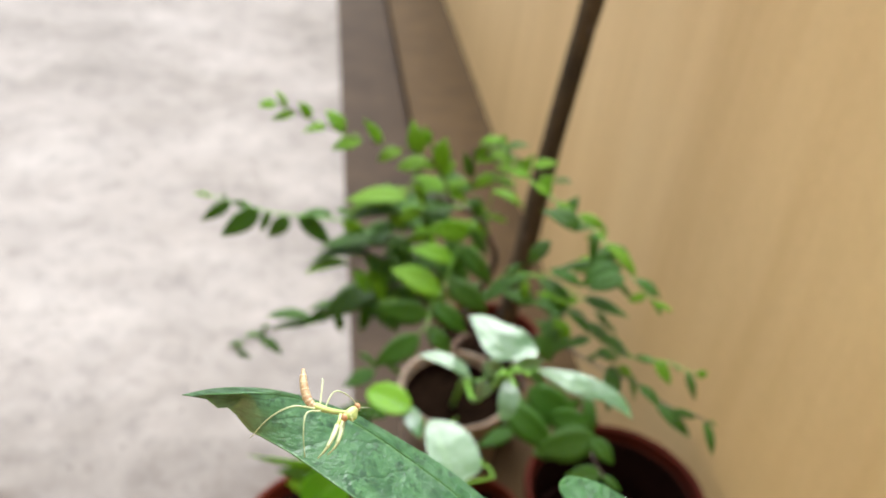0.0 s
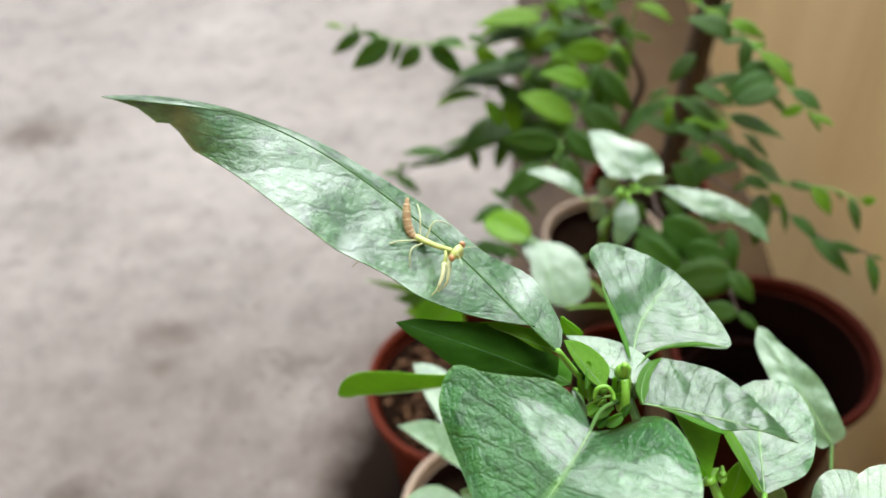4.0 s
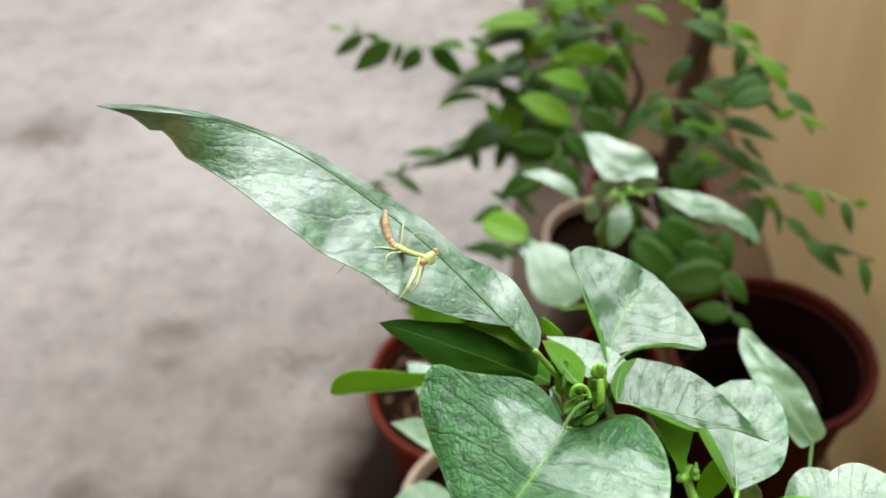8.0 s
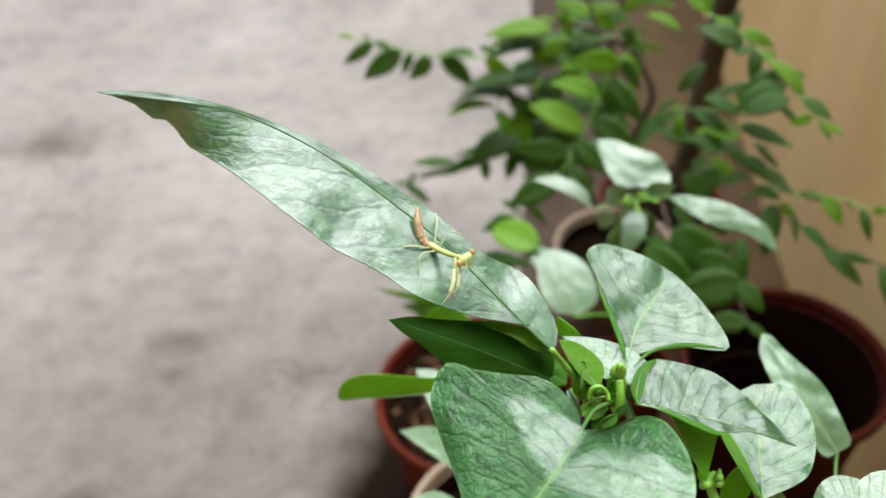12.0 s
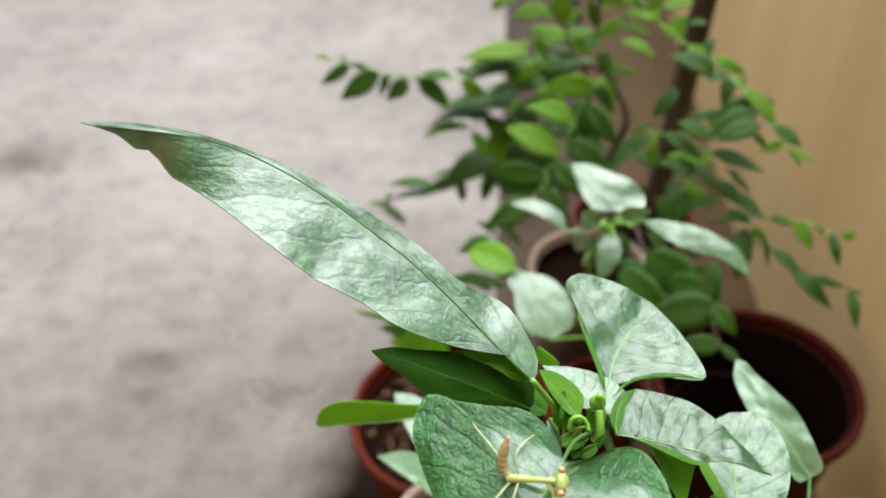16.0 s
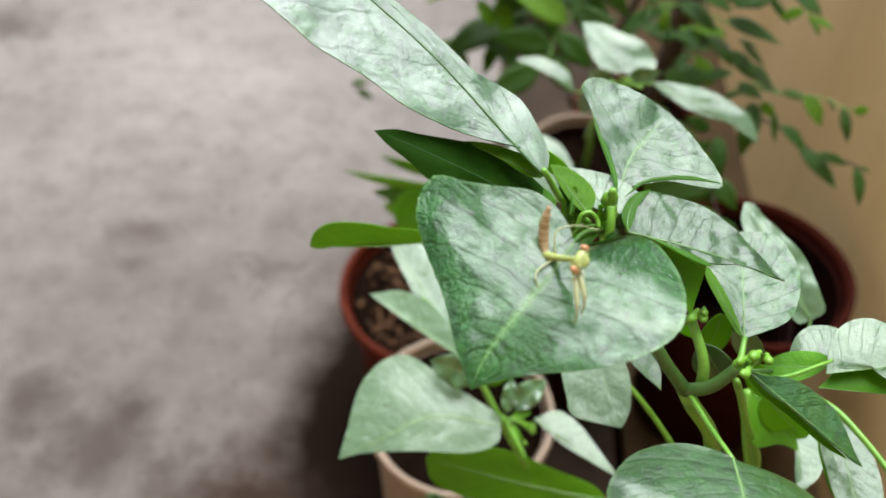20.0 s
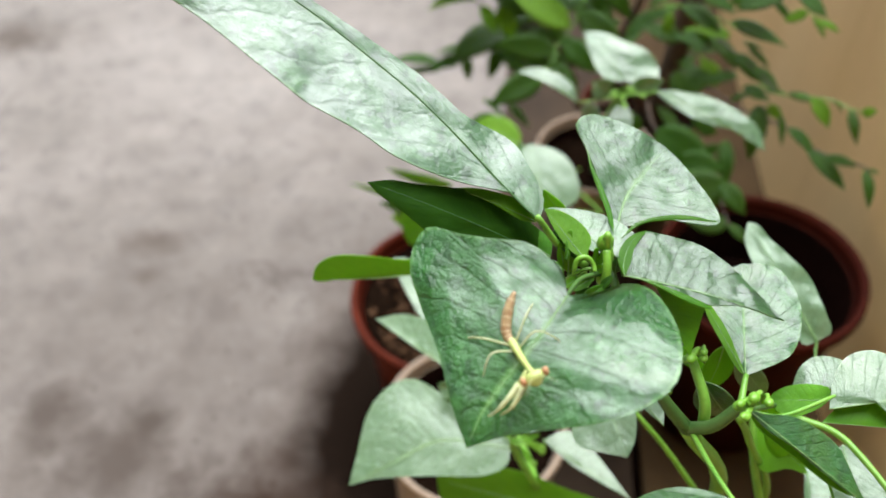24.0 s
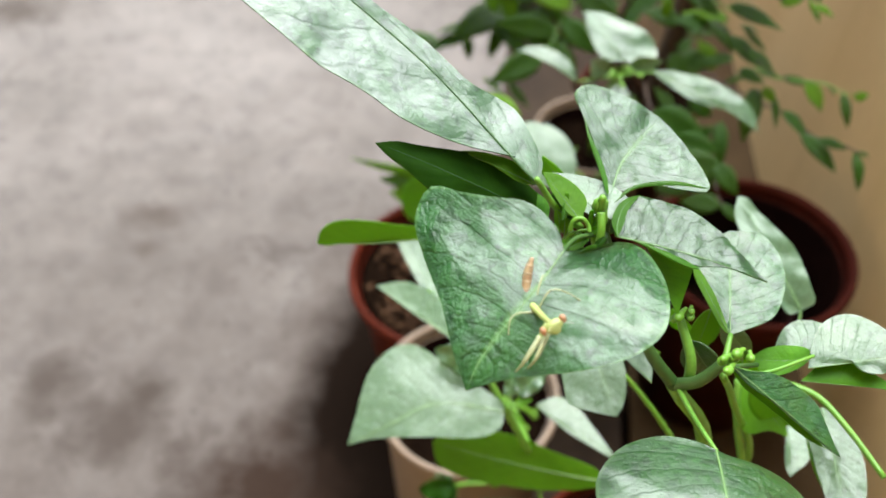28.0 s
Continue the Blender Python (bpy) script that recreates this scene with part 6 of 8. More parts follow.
shrub_leaf((0.0108, 0.6012, 0.3507), (0.0331, 0.5882, 0.3334), (-0.11, -0.27, 0.96), M_SHRUB, 3, 1.00)
shrub_leaf((-0.0333, 0.5947, 0.3207), (-0.0882, 0.5763, 0.2988), (0.30, -0.23, 0.93), M_SHRUB, 4, 0.95)
shrub_leaf((-0.0459, 0.5899, 0.3053), (-0.0539, 0.5727, 0.2826), (0.09, -0.86, 0.50), M_SHRUB, 3, 0.95)
shrub_leaf((-0.0457, 0.5849, 0.3070), (-0.0158, 0.5684, 0.2846), (-0.18, -0.31, 0.93), M_SHRUB, 3, 0.80)
shrub_leaf((-0.0748, 0.5929, 0.2945), (-0.0716, 0.5796, 0.2764), (0.02, -0.80, 0.60), M_SHRUB, 4, 0.90)
shrub_leaf((-0.0761, 0.5960, 0.2903), (-0.1080, 0.5871, 0.2827), (0.00, -0.47, 0.88), M_SHRUB, 1, 0.80)
shrub_leaf((-0.0997, 0.5990, 0.2805), (-0.1426, 0.5957, 0.2846), (-0.07, -0.22, 0.97), M_SHRUB, 2, 0.55)
shrub_leaf((-0.0980, 0.5956, 0.2757), (-0.1392, 0.5891, 0.2749), (-0.01, -0.11, 0.99), M_SHRUB, 0, 0.50)
shrub_leaf((-0.0699, 0.6003, 0.2957), (-0.1070, 0.5934, 0.2910), (-0.14, -0.11, 0.98), M_SHRUB, 3, 0.60)
shrub_leaf((-0.1450, 0.5960, 0.2605), (-0.1653, 0.5925, 0.2613), (0.15, -0.06, 0.99), M_SHRUB, 2, 0.70)
shrub_leaf((-0.1483, 0.5963, 0.2616), (-0.1406, 0.6038, 0.2696), (0.10, -0.50, 0.86), M_SHRUB, 2, 0.70)
shrub_leaf((-0.1505, 0.5940, 0.2592), (-0.1269, 0.5854, 0.2433), (0.23, -0.41, 0.88), M_SHRUB, 4, 0.70)
shrub_leaf((-0.1651, 0.5969, 0.2503), (-0.1800, 0.5924, 0.2490), (0.02, -0.57, 0.82), M_SHRUB, 4, 0.80)
shrub_leaf((-0.1736, 0.5954, 0.2428), (-0.1571, 0.5916, 0.2336), (0.10, -0.67, 0.73), M_SHRUB, 0, 0.80)
shrub_leaf((-0.0056, 0.5924, 0.3268), (-0.0445, 0.5924, 0.3265), (-0.17, -0.40, 0.90), M_SHRUB, 0, 1.00)
shrub_leaf((-0.0183, 0.5954, 0.3307), (-0.0036, 0.5761, 0.3038), (-0.12, -0.26, 0.96), M_SHRUB, 2, 1.00)
shrub_leaf((-0.0330, 0.5855, 0.3161), (-0.0169, 0.5979, 0.3345), (0.09, -0.30, 0.95), M_SHRUB, 3, 1.10)
shrub_leaf((0.0204, 0.5425, 0.3902), (-0.0192, 0.5490, 0.3975), (-0.04, -0.46, 0.88), M_SHRUB_YOUNG, 3, 0.95)
shrub_leaf((0.0093, 0.5222, 0.3706), (-0.0335, 0.5342, 0.3870), (0.24, -0.49, 0.84), M_SHRUB_YOUNG, 2, 0.95)
shrub_leaf((-0.0011, 0.5074, 0.3591), (-0.0489, 0.5102, 0.3626), (-0.04, -0.83, 0.56), M_SHRUB, 0, 0.95)
shrub_leaf((0.0291, 0.5531, 0.3992), (0.0565, 0.5324, 0.3720), (-0.15, -0.86, 0.49), M_SHRUB, 4, 0.75)
shrub_leaf((0.0162, 0.5294, 0.3786), (0.0498, 0.5121, 0.3588), (-0.10, -0.81, 0.58), M_SHRUB, 2, 0.90)
shrub_leaf((0.0041, 0.5148, 0.3648), (0.0320, 0.4987, 0.3460), (0.03, -0.84, 0.54), M_SHRUB, 1, 0.95)
shrub_leaf((-0.0018, 0.4997, 0.3520), (0.0183, 0.4840, 0.3335), (-0.04, -0.82, 0.58), M_SHRUB, 4, 0.95)
shrub_leaf((-0.0097, 0.4911, 0.3484), (-0.0499, 0.4757, 0.3292), (-0.11, -0.81, 0.58), M_SHRUB, 3, 0.95)
shrub_leaf((0.0365, 0.5626, 0.4069), (-0.0023, 0.5663, 0.4082), (-0.07, -0.83, 0.55), M_SHRUB_YOUNG, 3, 1.10)
shrub_leaf((0.0391, 0.5680, 0.4068), (0.0548, 0.5541, 0.3867), (-0.11, -0.87, 0.48), M_SHRUB, 0, 0.80)
shrub_leaf((0.0049, 0.5427, 0.3435), (-0.0058, 0.5532, 0.3581), (0.03, -0.84, 0.54), M_SHRUB, 4, 0.90)
shrub_leaf((0.0561, 0.5824, 0.4375), (0.0841, 0.5724, 0.4271), (0.18, -0.28, 0.94), M_SHRUB_YOUNG, 3, 0.80)
shrub_leaf((0.0530, 0.5727, 0.4183), (0.0709, 0.5678, 0.4143), (-0.03, -0.50, 0.86), M_SHRUB_YOUNG, 1, 0.70)
shrub_leaf((0.0478, 0.5785, 0.4171), (0.0512, 0.5822, 0.4249), (-0.21, -0.79, 0.58), M_SHRUB_YOUNG, 0, 0.80)
shrub_leaf((0.0423, 0.5898, 0.4266), (0.0482, 0.5801, 0.4097), (-0.20, -0.70, 0.69), M_SHRUB, 3, 1.30)
shrub_leaf((0.0098, 0.5901, 0.4437), (0.0350, 0.5786, 0.4253), (0.07, -0.62, 0.78), M_SHRUB_YOUNG, 1, 0.70)
shrub_leaf((0.0145, 0.5869, 0.4380), (0.0384, 0.5872, 0.4429), (0.05, -0.50, 0.86), M_SHRUB_YOUNG, 1, 0.70)
shrub_leaf((0.0555, 0.5786, 0.4526), (0.0752, 0.5735, 0.4483), (0.25, -0.46, 0.85), M_SHRUB_YOUNG, 1, 0.80)
shrub_leaf((0.0561, 0.5798, 0.4552), (0.0357, 0.5765, 0.4432), (-0.01, -0.70, 0.72), M_SHRUB_YOUNG, 4, 0.90)
shrub_leaf((0.0566, 0.5824, 0.4609), (0.0787, 0.5785, 0.4599), (-0.23, -0.48, 0.85), M_SHRUB_YOUNG, 0, 0.80)
shrub_leaf((0.0569, 0.5858, 0.4683), (0.0368, 0.5861, 0.4635), (-0.27, -0.64, 0.72), M_SHRUB_YOUNG, 3, 0.80)
shrub_leaf((0.0575, 0.5874, 0.4721), (0.0626, 0.5938, 0.4886), (0.14, -0.71, 0.69), M_SHRUB_YOUNG, 2, 0.80)
shrub_leaf((0.0097, 0.5910, 0.4456), (0.0236, 0.5961, 0.4586), (0.09, -0.60, 0.80), M_SHRUB_YOUNG, 2, 0.90)
shrub_leaf((0.0058, 0.5949, 0.4533), (-0.0123, 0.5966, 0.4553), (0.21, -0.73, 0.65), M_SHRUB_YOUNG, 4, 0.90)
shrub_leaf((0.0037, 0.5986, 0.4610), (0.0160, 0.6044, 0.4759), (0.04, -0.46, 0.89), M_SHRUB_YOUNG, 4, 0.90)
shrub_leaf((-0.0002, 0.6027, 0.4698), (-0.0056, 0.6095, 0.4854), (0.01, -0.80, 0.59), M_SHRUB_YOUNG, 1, 0.90)
shrub_leaf((0.0787, 0.5425, 0.3746), (0.0507, 0.5322, 0.3526), (-0.25, -0.35, 0.90), M_SHRUB, 1, 0.75)
shrub_leaf((0.0679, 0.5405, 0.3779), (0.0849, 0.5430, 0.3868), (0.11, -0.31, 0.94), M_SHRUB, 3, 0.70)
shrub_leaf((0.0884, 0.5341, 0.3833), (0.0632, 0.5298, 0.3697), (-0.28, -0.34, 0.90), M_SHRUB, 0, 0.70)
shrub_leaf((0.0503, 0.5503, 0.3612), (0.0382, 0.5456, 0.3520), (-0.02, -0.58, 0.82), M_SHRUB, 4, 0.70)
shrub_leaf((0.1115, 0.5001, 0.4549), (0.0795, 0.5116, 0.4623), (-0.06, -0.53, 0.84), M_SHRUB, 3, 1.00)
shrub_leaf((0.0950, 0.5206, 0.4640), (0.1100, 0.5134, 0.4572), (0.14, -0.66, 0.73), M_SHRUB_YOUNG, 4, 0.90)
shrub_leaf((0.1100, 0.5051, 0.4634), (0.1329, 0.4941, 0.4551), (0.00, -0.79, 0.62), M_SHRUB_YOUNG, 3, 0.70)
shrub_leaf((0.1151, 0.4807, 0.4639), (0.1144, 0.4668, 0.4399), (-0.04, -0.75, 0.66), M_SHRUB, 3, 0.70)
shrub_leaf((0.1286, 0.4592, 0.4544), (0.1097, 0.4598, 0.4460), (0.03, -0.61, 0.79), M_SHRUB, 2, 1.30)
shrub_leaf((0.1310, 0.4512, 0.4525), (0.1023, 0.4490, 0.4353), (0.03, -0.49, 0.87), M_SHRUB, 2, 0.90)
shrub_leaf((0.1322, 0.4419, 0.4481), (0.1057, 0.4425, 0.4362), (0.01, -0.49, 0.87), M_SHRUB, 2, 0.80)
shrub_leaf((0.1218, 0.4657, 0.4619), (0.1436, 0.4481, 0.4447), (-0.07, -0.37, 0.93), M_SHRUB_YOUNG, 2, 0.60)
shrub_leaf((0.1360, 0.4321, 0.4543), (0.1530, 0.4201, 0.4458), (-0.16, -0.42, 0.89), M_SHRUB, 1, 0.80)
shrub_leaf((0.1412, 0.4207, 0.4493), (0.1285, 0.4207, 0.4423), (-0.25, -0.75, 0.61), M_SHRUB_YOUNG, 1, 0.90)
shrub_leaf((0.1423, 0.4149, 0.4507), (0.1498, 0.4054, 0.4411), (-0.29, -0.38, 0.88), M_SHRUB_YOUNG, 2, 0.45)
shrub_leaf((0.1434, 0.4101, 0.4498), (0.1559, 0.4028, 0.4467), (-0.37, -0.38, 0.85), M_SHRUB_YOUNG, 4, 0.60)
shrub_leaf((0.1205, 0.4664, 0.4423), (0.0887, 0.4708, 0.4356), (0.10, -0.58, 0.81), M_SHRUB, 1, 0.45)
shrub_leaf((0.1288, 0.4499, 0.4396), (0.1425, 0.4382, 0.4290), (-0.33, -0.62, 0.71), M_SHRUB, 3, 0.50)
shrub_leaf((0.0908, 0.5331, 0.4643), (0.0753, 0.5403, 0.4728), (0.11, -0.54, 0.84), M_SHRUB_YOUNG, 0, 0.90)
shrub_leaf((0.0856, 0.5411, 0.4669), (0.0973, 0.5437, 0.4773), (-0.23, -0.71, 0.66), M_SHRUB_YOUNG, 1, 0.90)
shrub_leaf((0.0761, 0.5506, 0.4711), (0.0607, 0.5537, 0.4722), (-0.44, -0.35, 0.83), M_SHRUB_YOUNG, 2, 0.90)
shrub_leaf((0.0725, 0.5583, 0.4741), (0.0823, 0.5620, 0.4864), (-0.21, -0.82, 0.53), M_SHRUB_YOUNG, 3, 0.90)
shrub_leaf((0.0891, 0.4868, 0.4228), (0.1152, 0.4746, 0.4143), (-0.19, -0.34, 0.92), M_SHRUB, 2, 0.65)
shrub_leaf((0.0817, 0.4877, 0.4122), (0.1090, 0.4729, 0.4000), (-0.21, -0.35, 0.91), M_SHRUB, 1, 0.75)
shrub_leaf((0.1061, 0.4473, 0.4251), (0.1398, 0.4315, 0.4180), (-0.39, -0.33, 0.86), M_SHRUB, 0, 0.60)
shrub_leaf((0.0998, 0.4602, 0.4051), (0.1172, 0.4449, 0.3908), (-0.05, -0.23, 0.97), M_SHRUB, 2, 0.75)
shrub_leaf((0.1114, 0.4393, 0.4068), (0.1321, 0.4225, 0.3936), (-0.37, -0.61, 0.70), M_SHRUB, 3, 0.70)
shrub_leaf((0.1198, 0.4240, 0.4070), (0.1377, 0.4106, 0.3979), (-0.29, -0.50, 0.81), M_SHRUB, 0, 0.80)
shrub_leaf((0.1168, 0.4468, 0.4108), (0.1301, 0.4409, 0.4085), (-0.05, -0.40, 0.91), M_SHRUB, 0, 0.50)
shrub_leaf((0.1194, 0.4445, 0.4087), (0.1342, 0.4333, 0.4000), (-0.15, -0.44, 0.88), M_SHRUB, 1, 0.45)
shrub_leaf((0.1181, 0.4425, 0.3881), (0.0983, 0.4417, 0.3796), (-0.31, -0.32, 0.89), M_SHRUB, 4, 0.80)
shrub_leaf((0.0950, 0.4711, 0.3834), (0.0848, 0.4661, 0.3735), (-0.08, -0.20, 0.98), M_SHRUB, 1, 1.00)
shrub_leaf((0.1049, 0.4535, 0.3805), (0.0930, 0.4472, 0.3683), (0.09, -0.37, 0.92), M_SHRUB, 0, 0.90)
shrub_leaf((0.0909, 0.4823, 0.3803), (0.1124, 0.4778, 0.3816), (-0.00, -0.40, 0.92), M_SHRUB, 0, 0.50)
shrub_leaf((0.1195, 0.4294, 0.3885), (0.1363, 0.4199, 0.3839), (-0.42, -0.26, 0.87), M_SHRUB, 0, 1.00)
shrub_leaf((0.1308, 0.4211, 0.3913), (0.1435, 0.4171, 0.3921), (0.09, -0.24, 0.97), M_SHRUB, 4, 0.80)
shrub_leaf((0.1429, 0.4133, 0.3954), (0.1588, 0.4066, 0.3952), (-0.09, -0.65, 0.76), M_SHRUB, 2, 0.60)
shrub_leaf((0.1551, 0.4051, 0.3998), (0.1655, 0.3902, 0.3873), (-0.01, -0.50, 0.87), M_SHRUB_YOUNG, 1, 0.90)
shrub_leaf((0.1660, 0.3968, 0.4039), (0.1703, 0.3907, 0.3988), (-0.18, -0.29, 0.94), M_SHRUB, 0, 0.60)
shrub_leaf((0.1721, 0.3875, 0.4043), (0.1770, 0.3719, 0.3890), (-0.24, -0.50, 0.83), M_SHRUB, 3, 0.60)
shrub_leaf((0.1763, 0.3804, 0.4067), (0.1838, 0.3797, 0.4104), (-0.22, -0.71, 0.67), M_SHRUB_YOUNG, 2, 1.30)
shrub_leaf((0.1304, 0.4200, 0.3814), (0.1261, 0.3969, 0.3530), (-0.04, -0.17, 0.98), M_SHRUB, 4, 0.75)
shrub_leaf((0.1335, 0.4153, 0.3852), (0.1424, 0.4071, 0.3793), (-0.41, -0.59, 0.70), M_SHRUB_YOUNG, 2, 1.00)
shrub_leaf((0.1401, 0.4056, 0.3846), (0.1422, 0.3917, 0.3695), (0.02, -0.62, 0.78), M_SHRUB, 0, 0.50)
shrub_leaf((0.1450, 0.3992, 0.3794), (0.1612, 0.3825, 0.3684), (-0.17, -0.27, 0.95), M_SHRUB, 4, 0.60)
shrub_leaf((0.1555, 0.3836, 0.3747), (0.1771, 0.3614, 0.3622), (-0.08, -0.51, 0.85), M_SHRUB, 1, 0.60)
shrub_leaf((0.1640, 0.3753, 0.3777), (0.1801, 0.3669, 0.3773), (-0.43, -0.54, 0.73), M_SHRUB, 2, 0.60)
shrub_leaf((0.1801, 0.3578, 0.3833), (0.1835, 0.3398, 0.3669), (0.01, -0.52, 0.85), M_SHRUB, 3, 0.60)
shrub_leaf((0.1821, 0.3575, 0.3842), (0.1878, 0.3533, 0.3831), (-0.06, -0.30, 0.95), M_SHRUB, 1, 0.70)
shrub_leaf((0.1144, 0.4328, 0.3741), (0.1299, 0.4339, 0.3819), (-0.08, -0.40, 0.91), M_SHRUB, 0, 0.60)
shrub_leaf((0.0978, 0.4583, 0.3674), (0.0897, 0.4518, 0.3567), (0.02, -0.41, 0.91), M_SHRUB, 3, 0.90)
shrub_leaf((0.0801, 0.4585, 0.3788), (0.0907, 0.4424, 0.3615), (-0.25, -0.79, 0.56), M_SHRUB, 0, 1.20)
shrub_leaf((0.0677, 0.4184, 0.3582), (0.1035, 0.3959, 0.3438), (-0.24, -0.80, 0.55), M_SHRUB, 2, 1.15)
shrub_leaf((0.0491, 0.4045, 0.3536), (0.0834, 0.3787, 0.3347), (-0.24, -0.75, 0.61), M_SHRUB, 1, 1.00)
shrub_leaf((0.0803, 0.3954, 0.3511), (0.1101, 0.3878, 0.3523), (-0.13, -0.75, 0.65), M_SHRUB, 4, 1.20)
shrub_leaf((0.1093, 0.3693, 0.3551), (0.0648, 0.3702, 0.3431), (-0.19, -0.71, 0.67), M_SHRUB, 2, 1.00)
shrub_leaf((0.1040, 0.3675, 0.3588), (0.1186, 0.3508, 0.3475), (-0.23, -0.67, 0.70), M_SHRUB, 1, 1.00)
shrub_leaf((0.1075, 0.3444, 0.3447), (0.0819, 0.3489, 0.3411), (-0.33, -0.62, 0.72), M_SHRUB, 0, 1.10)
shrub_leaf((0.1115, 0.4085, 0.3602), (0.1145, 0.3857, 0.3369), (-0.30, -0.71, 0.64), M_SHRUB, 3, 0.70)
shrub_leaf((0.1069, 0.3410, 0.3484), (0.1191, 0.3304, 0.3430), (-0.22, -0.65, 0.72), M_SHRUB, 1, 0.70)
shrub_leaf((0.0971, 0.4108, 0.3427), (0.1111, 0.4146, 0.3515), (-0.20, -0.73, 0.66), M_SHRUB, 3, 1.10)
shrub_leaf((0.0882, 0.3825, 0.3255), (0.0673, 0.3971, 0.3349), (-0.19, -0.76, 0.62), M_SHRUB, 0, 1.00)
shrub_leaf((0.0613, 0.4425, 0.3381), (0.0384, 0.4549, 0.3484), (-0.09, -0.73, 0.68), M_SHRUB, 3, 1.00)
shrub_leaf((0.1078, 0.4199, 0.3563), (0.0912, 0.4281, 0.3604), (-0.23, -0.77, 0.59), M_SHRUB, 4, 1.00)
shrub_leaf((-0.0434, 0.5066, 0.2956), (-0.0722, 0.4967, 0.2860), (0.12, -0.38, 0.92), M_SHRUB, 0, 1.00)
shrub_leaf((-0.0306, 0.4942, 0.2515), (-0.0823, 0.4957, 0.2560), (0.06, -0.40, 0.91), M_SHRUB, 4, 0.50)
shrub_leaf((-0.0654, 0.5014, 0.2606), (-0.0432, 0.4892, 0.2466), (0.11, -0.37, 0.92), M_SHRUB, 4, 0.80)
shrub_leaf((-0.0568, 0.5386, 0.2880), (-0.0372, 0.5280, 0.2743), (0.25, -0.31, 0.92), M_SHRUB, 4, 0.50)
shrub_leaf((-0.0344, 0.5454, 0.2797), (-0.0145, 0.5313, 0.2629), (-0.16, -0.39, 0.91), M_SHRUB, 0, 0.60)
shrub_leaf((-0.0175, 0.5987, 0.3302), (-0.0230, 0.5872, 0.3132), (0.17, -0.43, 0.89), M_SHRUB, 0, 0.87)
shrub_leaf((-0.0421, 0.6040, 0.3018), (-0.0045, 0.5961, 0.2912), (0.11, -0.27, 0.96), M_SHRUB_YOUNG, 4, 1.08)
shrub_leaf((-0.0247, 0.6085, 0.3287), (0.0000, 0.6015, 0.3192), (0.30, -0.42, 0.86), M_SHRUB, 4, 1.02)
shrub_leaf((-0.0031, 0.5760, 0.2972), (-0.0291, 0.5859, 0.3101), (0.09, -0.44, 0.90), M_SHRUB, 1, 0.99)
shrub_leaf((-0.0409, 0.6069, 0.2890), (-0.0328, 0.6191, 0.3062), (-0.17, -0.38, 0.91), M_SHRUB, 4, 0.78)
shrub_leaf((-0.0143, 0.6287, 0.3239), (-0.0475, 0.6216, 0.3132), (0.07, -0.31, 0.95), M_SHRUB, 0, 0.86)
shrub_leaf((-0.0505, 0.6213, 0.3435), (-0.0859, 0.6246, 0.3523), (0.21, -0.69, 0.69), M_SHRUB, 3, 0.86)
shrub_leaf((-0.0509, 0.6097, 0.3231), (-0.0231, 0.6044, 0.3147), (0.22, -0.37, 0.90), M_SHRUB_YOUNG, 0, 0.88)
shrub_leaf((-0.0590, 0.5975, 0.3119), (-0.0331, 0.5888, 0.2986), (-0.01, -0.49, 0.87), M_SHRUB, 1, 1.02)
shrub_leaf((-0.0139, 0.5993, 0.2778), (0.0237, 0.6030, 0.2856), (-0.25, -0.60, 0.76), M_SHRUB, 3, 0.79)
shrub_leaf((-0.0024, 0.5943, 0.2731), (-0.0000, 0.6086, 0.2927), (0.35, -0.26, 0.90), M_SHRUB, 0, 0.91)
shrub_leaf((-0.0276, 0.5911, 0.2786), (-0.0005, 0.5953, 0.2851), (-0.23, -0.50, 0.83), M_SHRUB, 1, 1.00)
shrub_leaf((-0.0027, 0.6243, 0.3311), (-0.0112, 0.6100, 0.3090), (-0.11, -0.48, 0.87), M_SHRUB, 4, 1.03)
shrub_leaf((-0.0333, 0.6343, 0.3448), (-0.0013, 0.6350, 0.3469), (0.04, -0.64, 0.77), M_SHRUB_YOUNG, 3, 0.80)
shrub_leaf((-0.0076, 0.6137, 0.3543), (-0.0350, 0.6106, 0.3488), (0.14, -0.66, 0.74), M_SHRUB, 3, 1.04)
shrub_leaf((-0.0066, 0.6440, 0.3561), (0.0231, 0.6448, 0.3603), (0.22, -0.39, 0.89), M_SHRUB, 3, 0.75)
shrub_leaf((-0.0290, 0.6345, 0.3647), (-0.0607, 0.6243, 0.3488), (0.12, -0.60, 0.79), M_SHRUB_YOUNG, 0, 0.96)
shrub_leaf((-0.0328, 0.5969, 0.3060), (-0.0174, 0.6131, 0.3302), (0.18, -0.64, 0.74), M_SHRUB, 2, 1.06)
shrub_leaf((-0.0115, 0.6081, 0.3365), (0.0316, 0.6094, 0.3427), (-0.03, -0.54, 0.84), M_SHRUB, 0, 0.90)
shrub_leaf((-0.0115, 0.5834, 0.3113), (0.0231, 0.5744, 0.3015), (0.08, -0.35, 0.93), M_SHRUB, 2, 0.89)
shrub_leaf((0.0157, 0.6407, 0.4051), (0.0204, 0.6261, 0.3783), (-0.07, -0.57, 0.82), M_SHRUB, 2, 0.76)
shrub_leaf((-0.0023, 0.6381, 0.4015), (-0.0127, 0.6244, 0.3757), (-0.27, -0.62, 0.74), M_SHRUB, 3, 0.95)
shrub_leaf((0.0113, 0.6082, 0.4027), (0.0381, 0.6164, 0.4226), (-0.09, -0.59, 0.80), M_SHRUB, 0, 0.76)
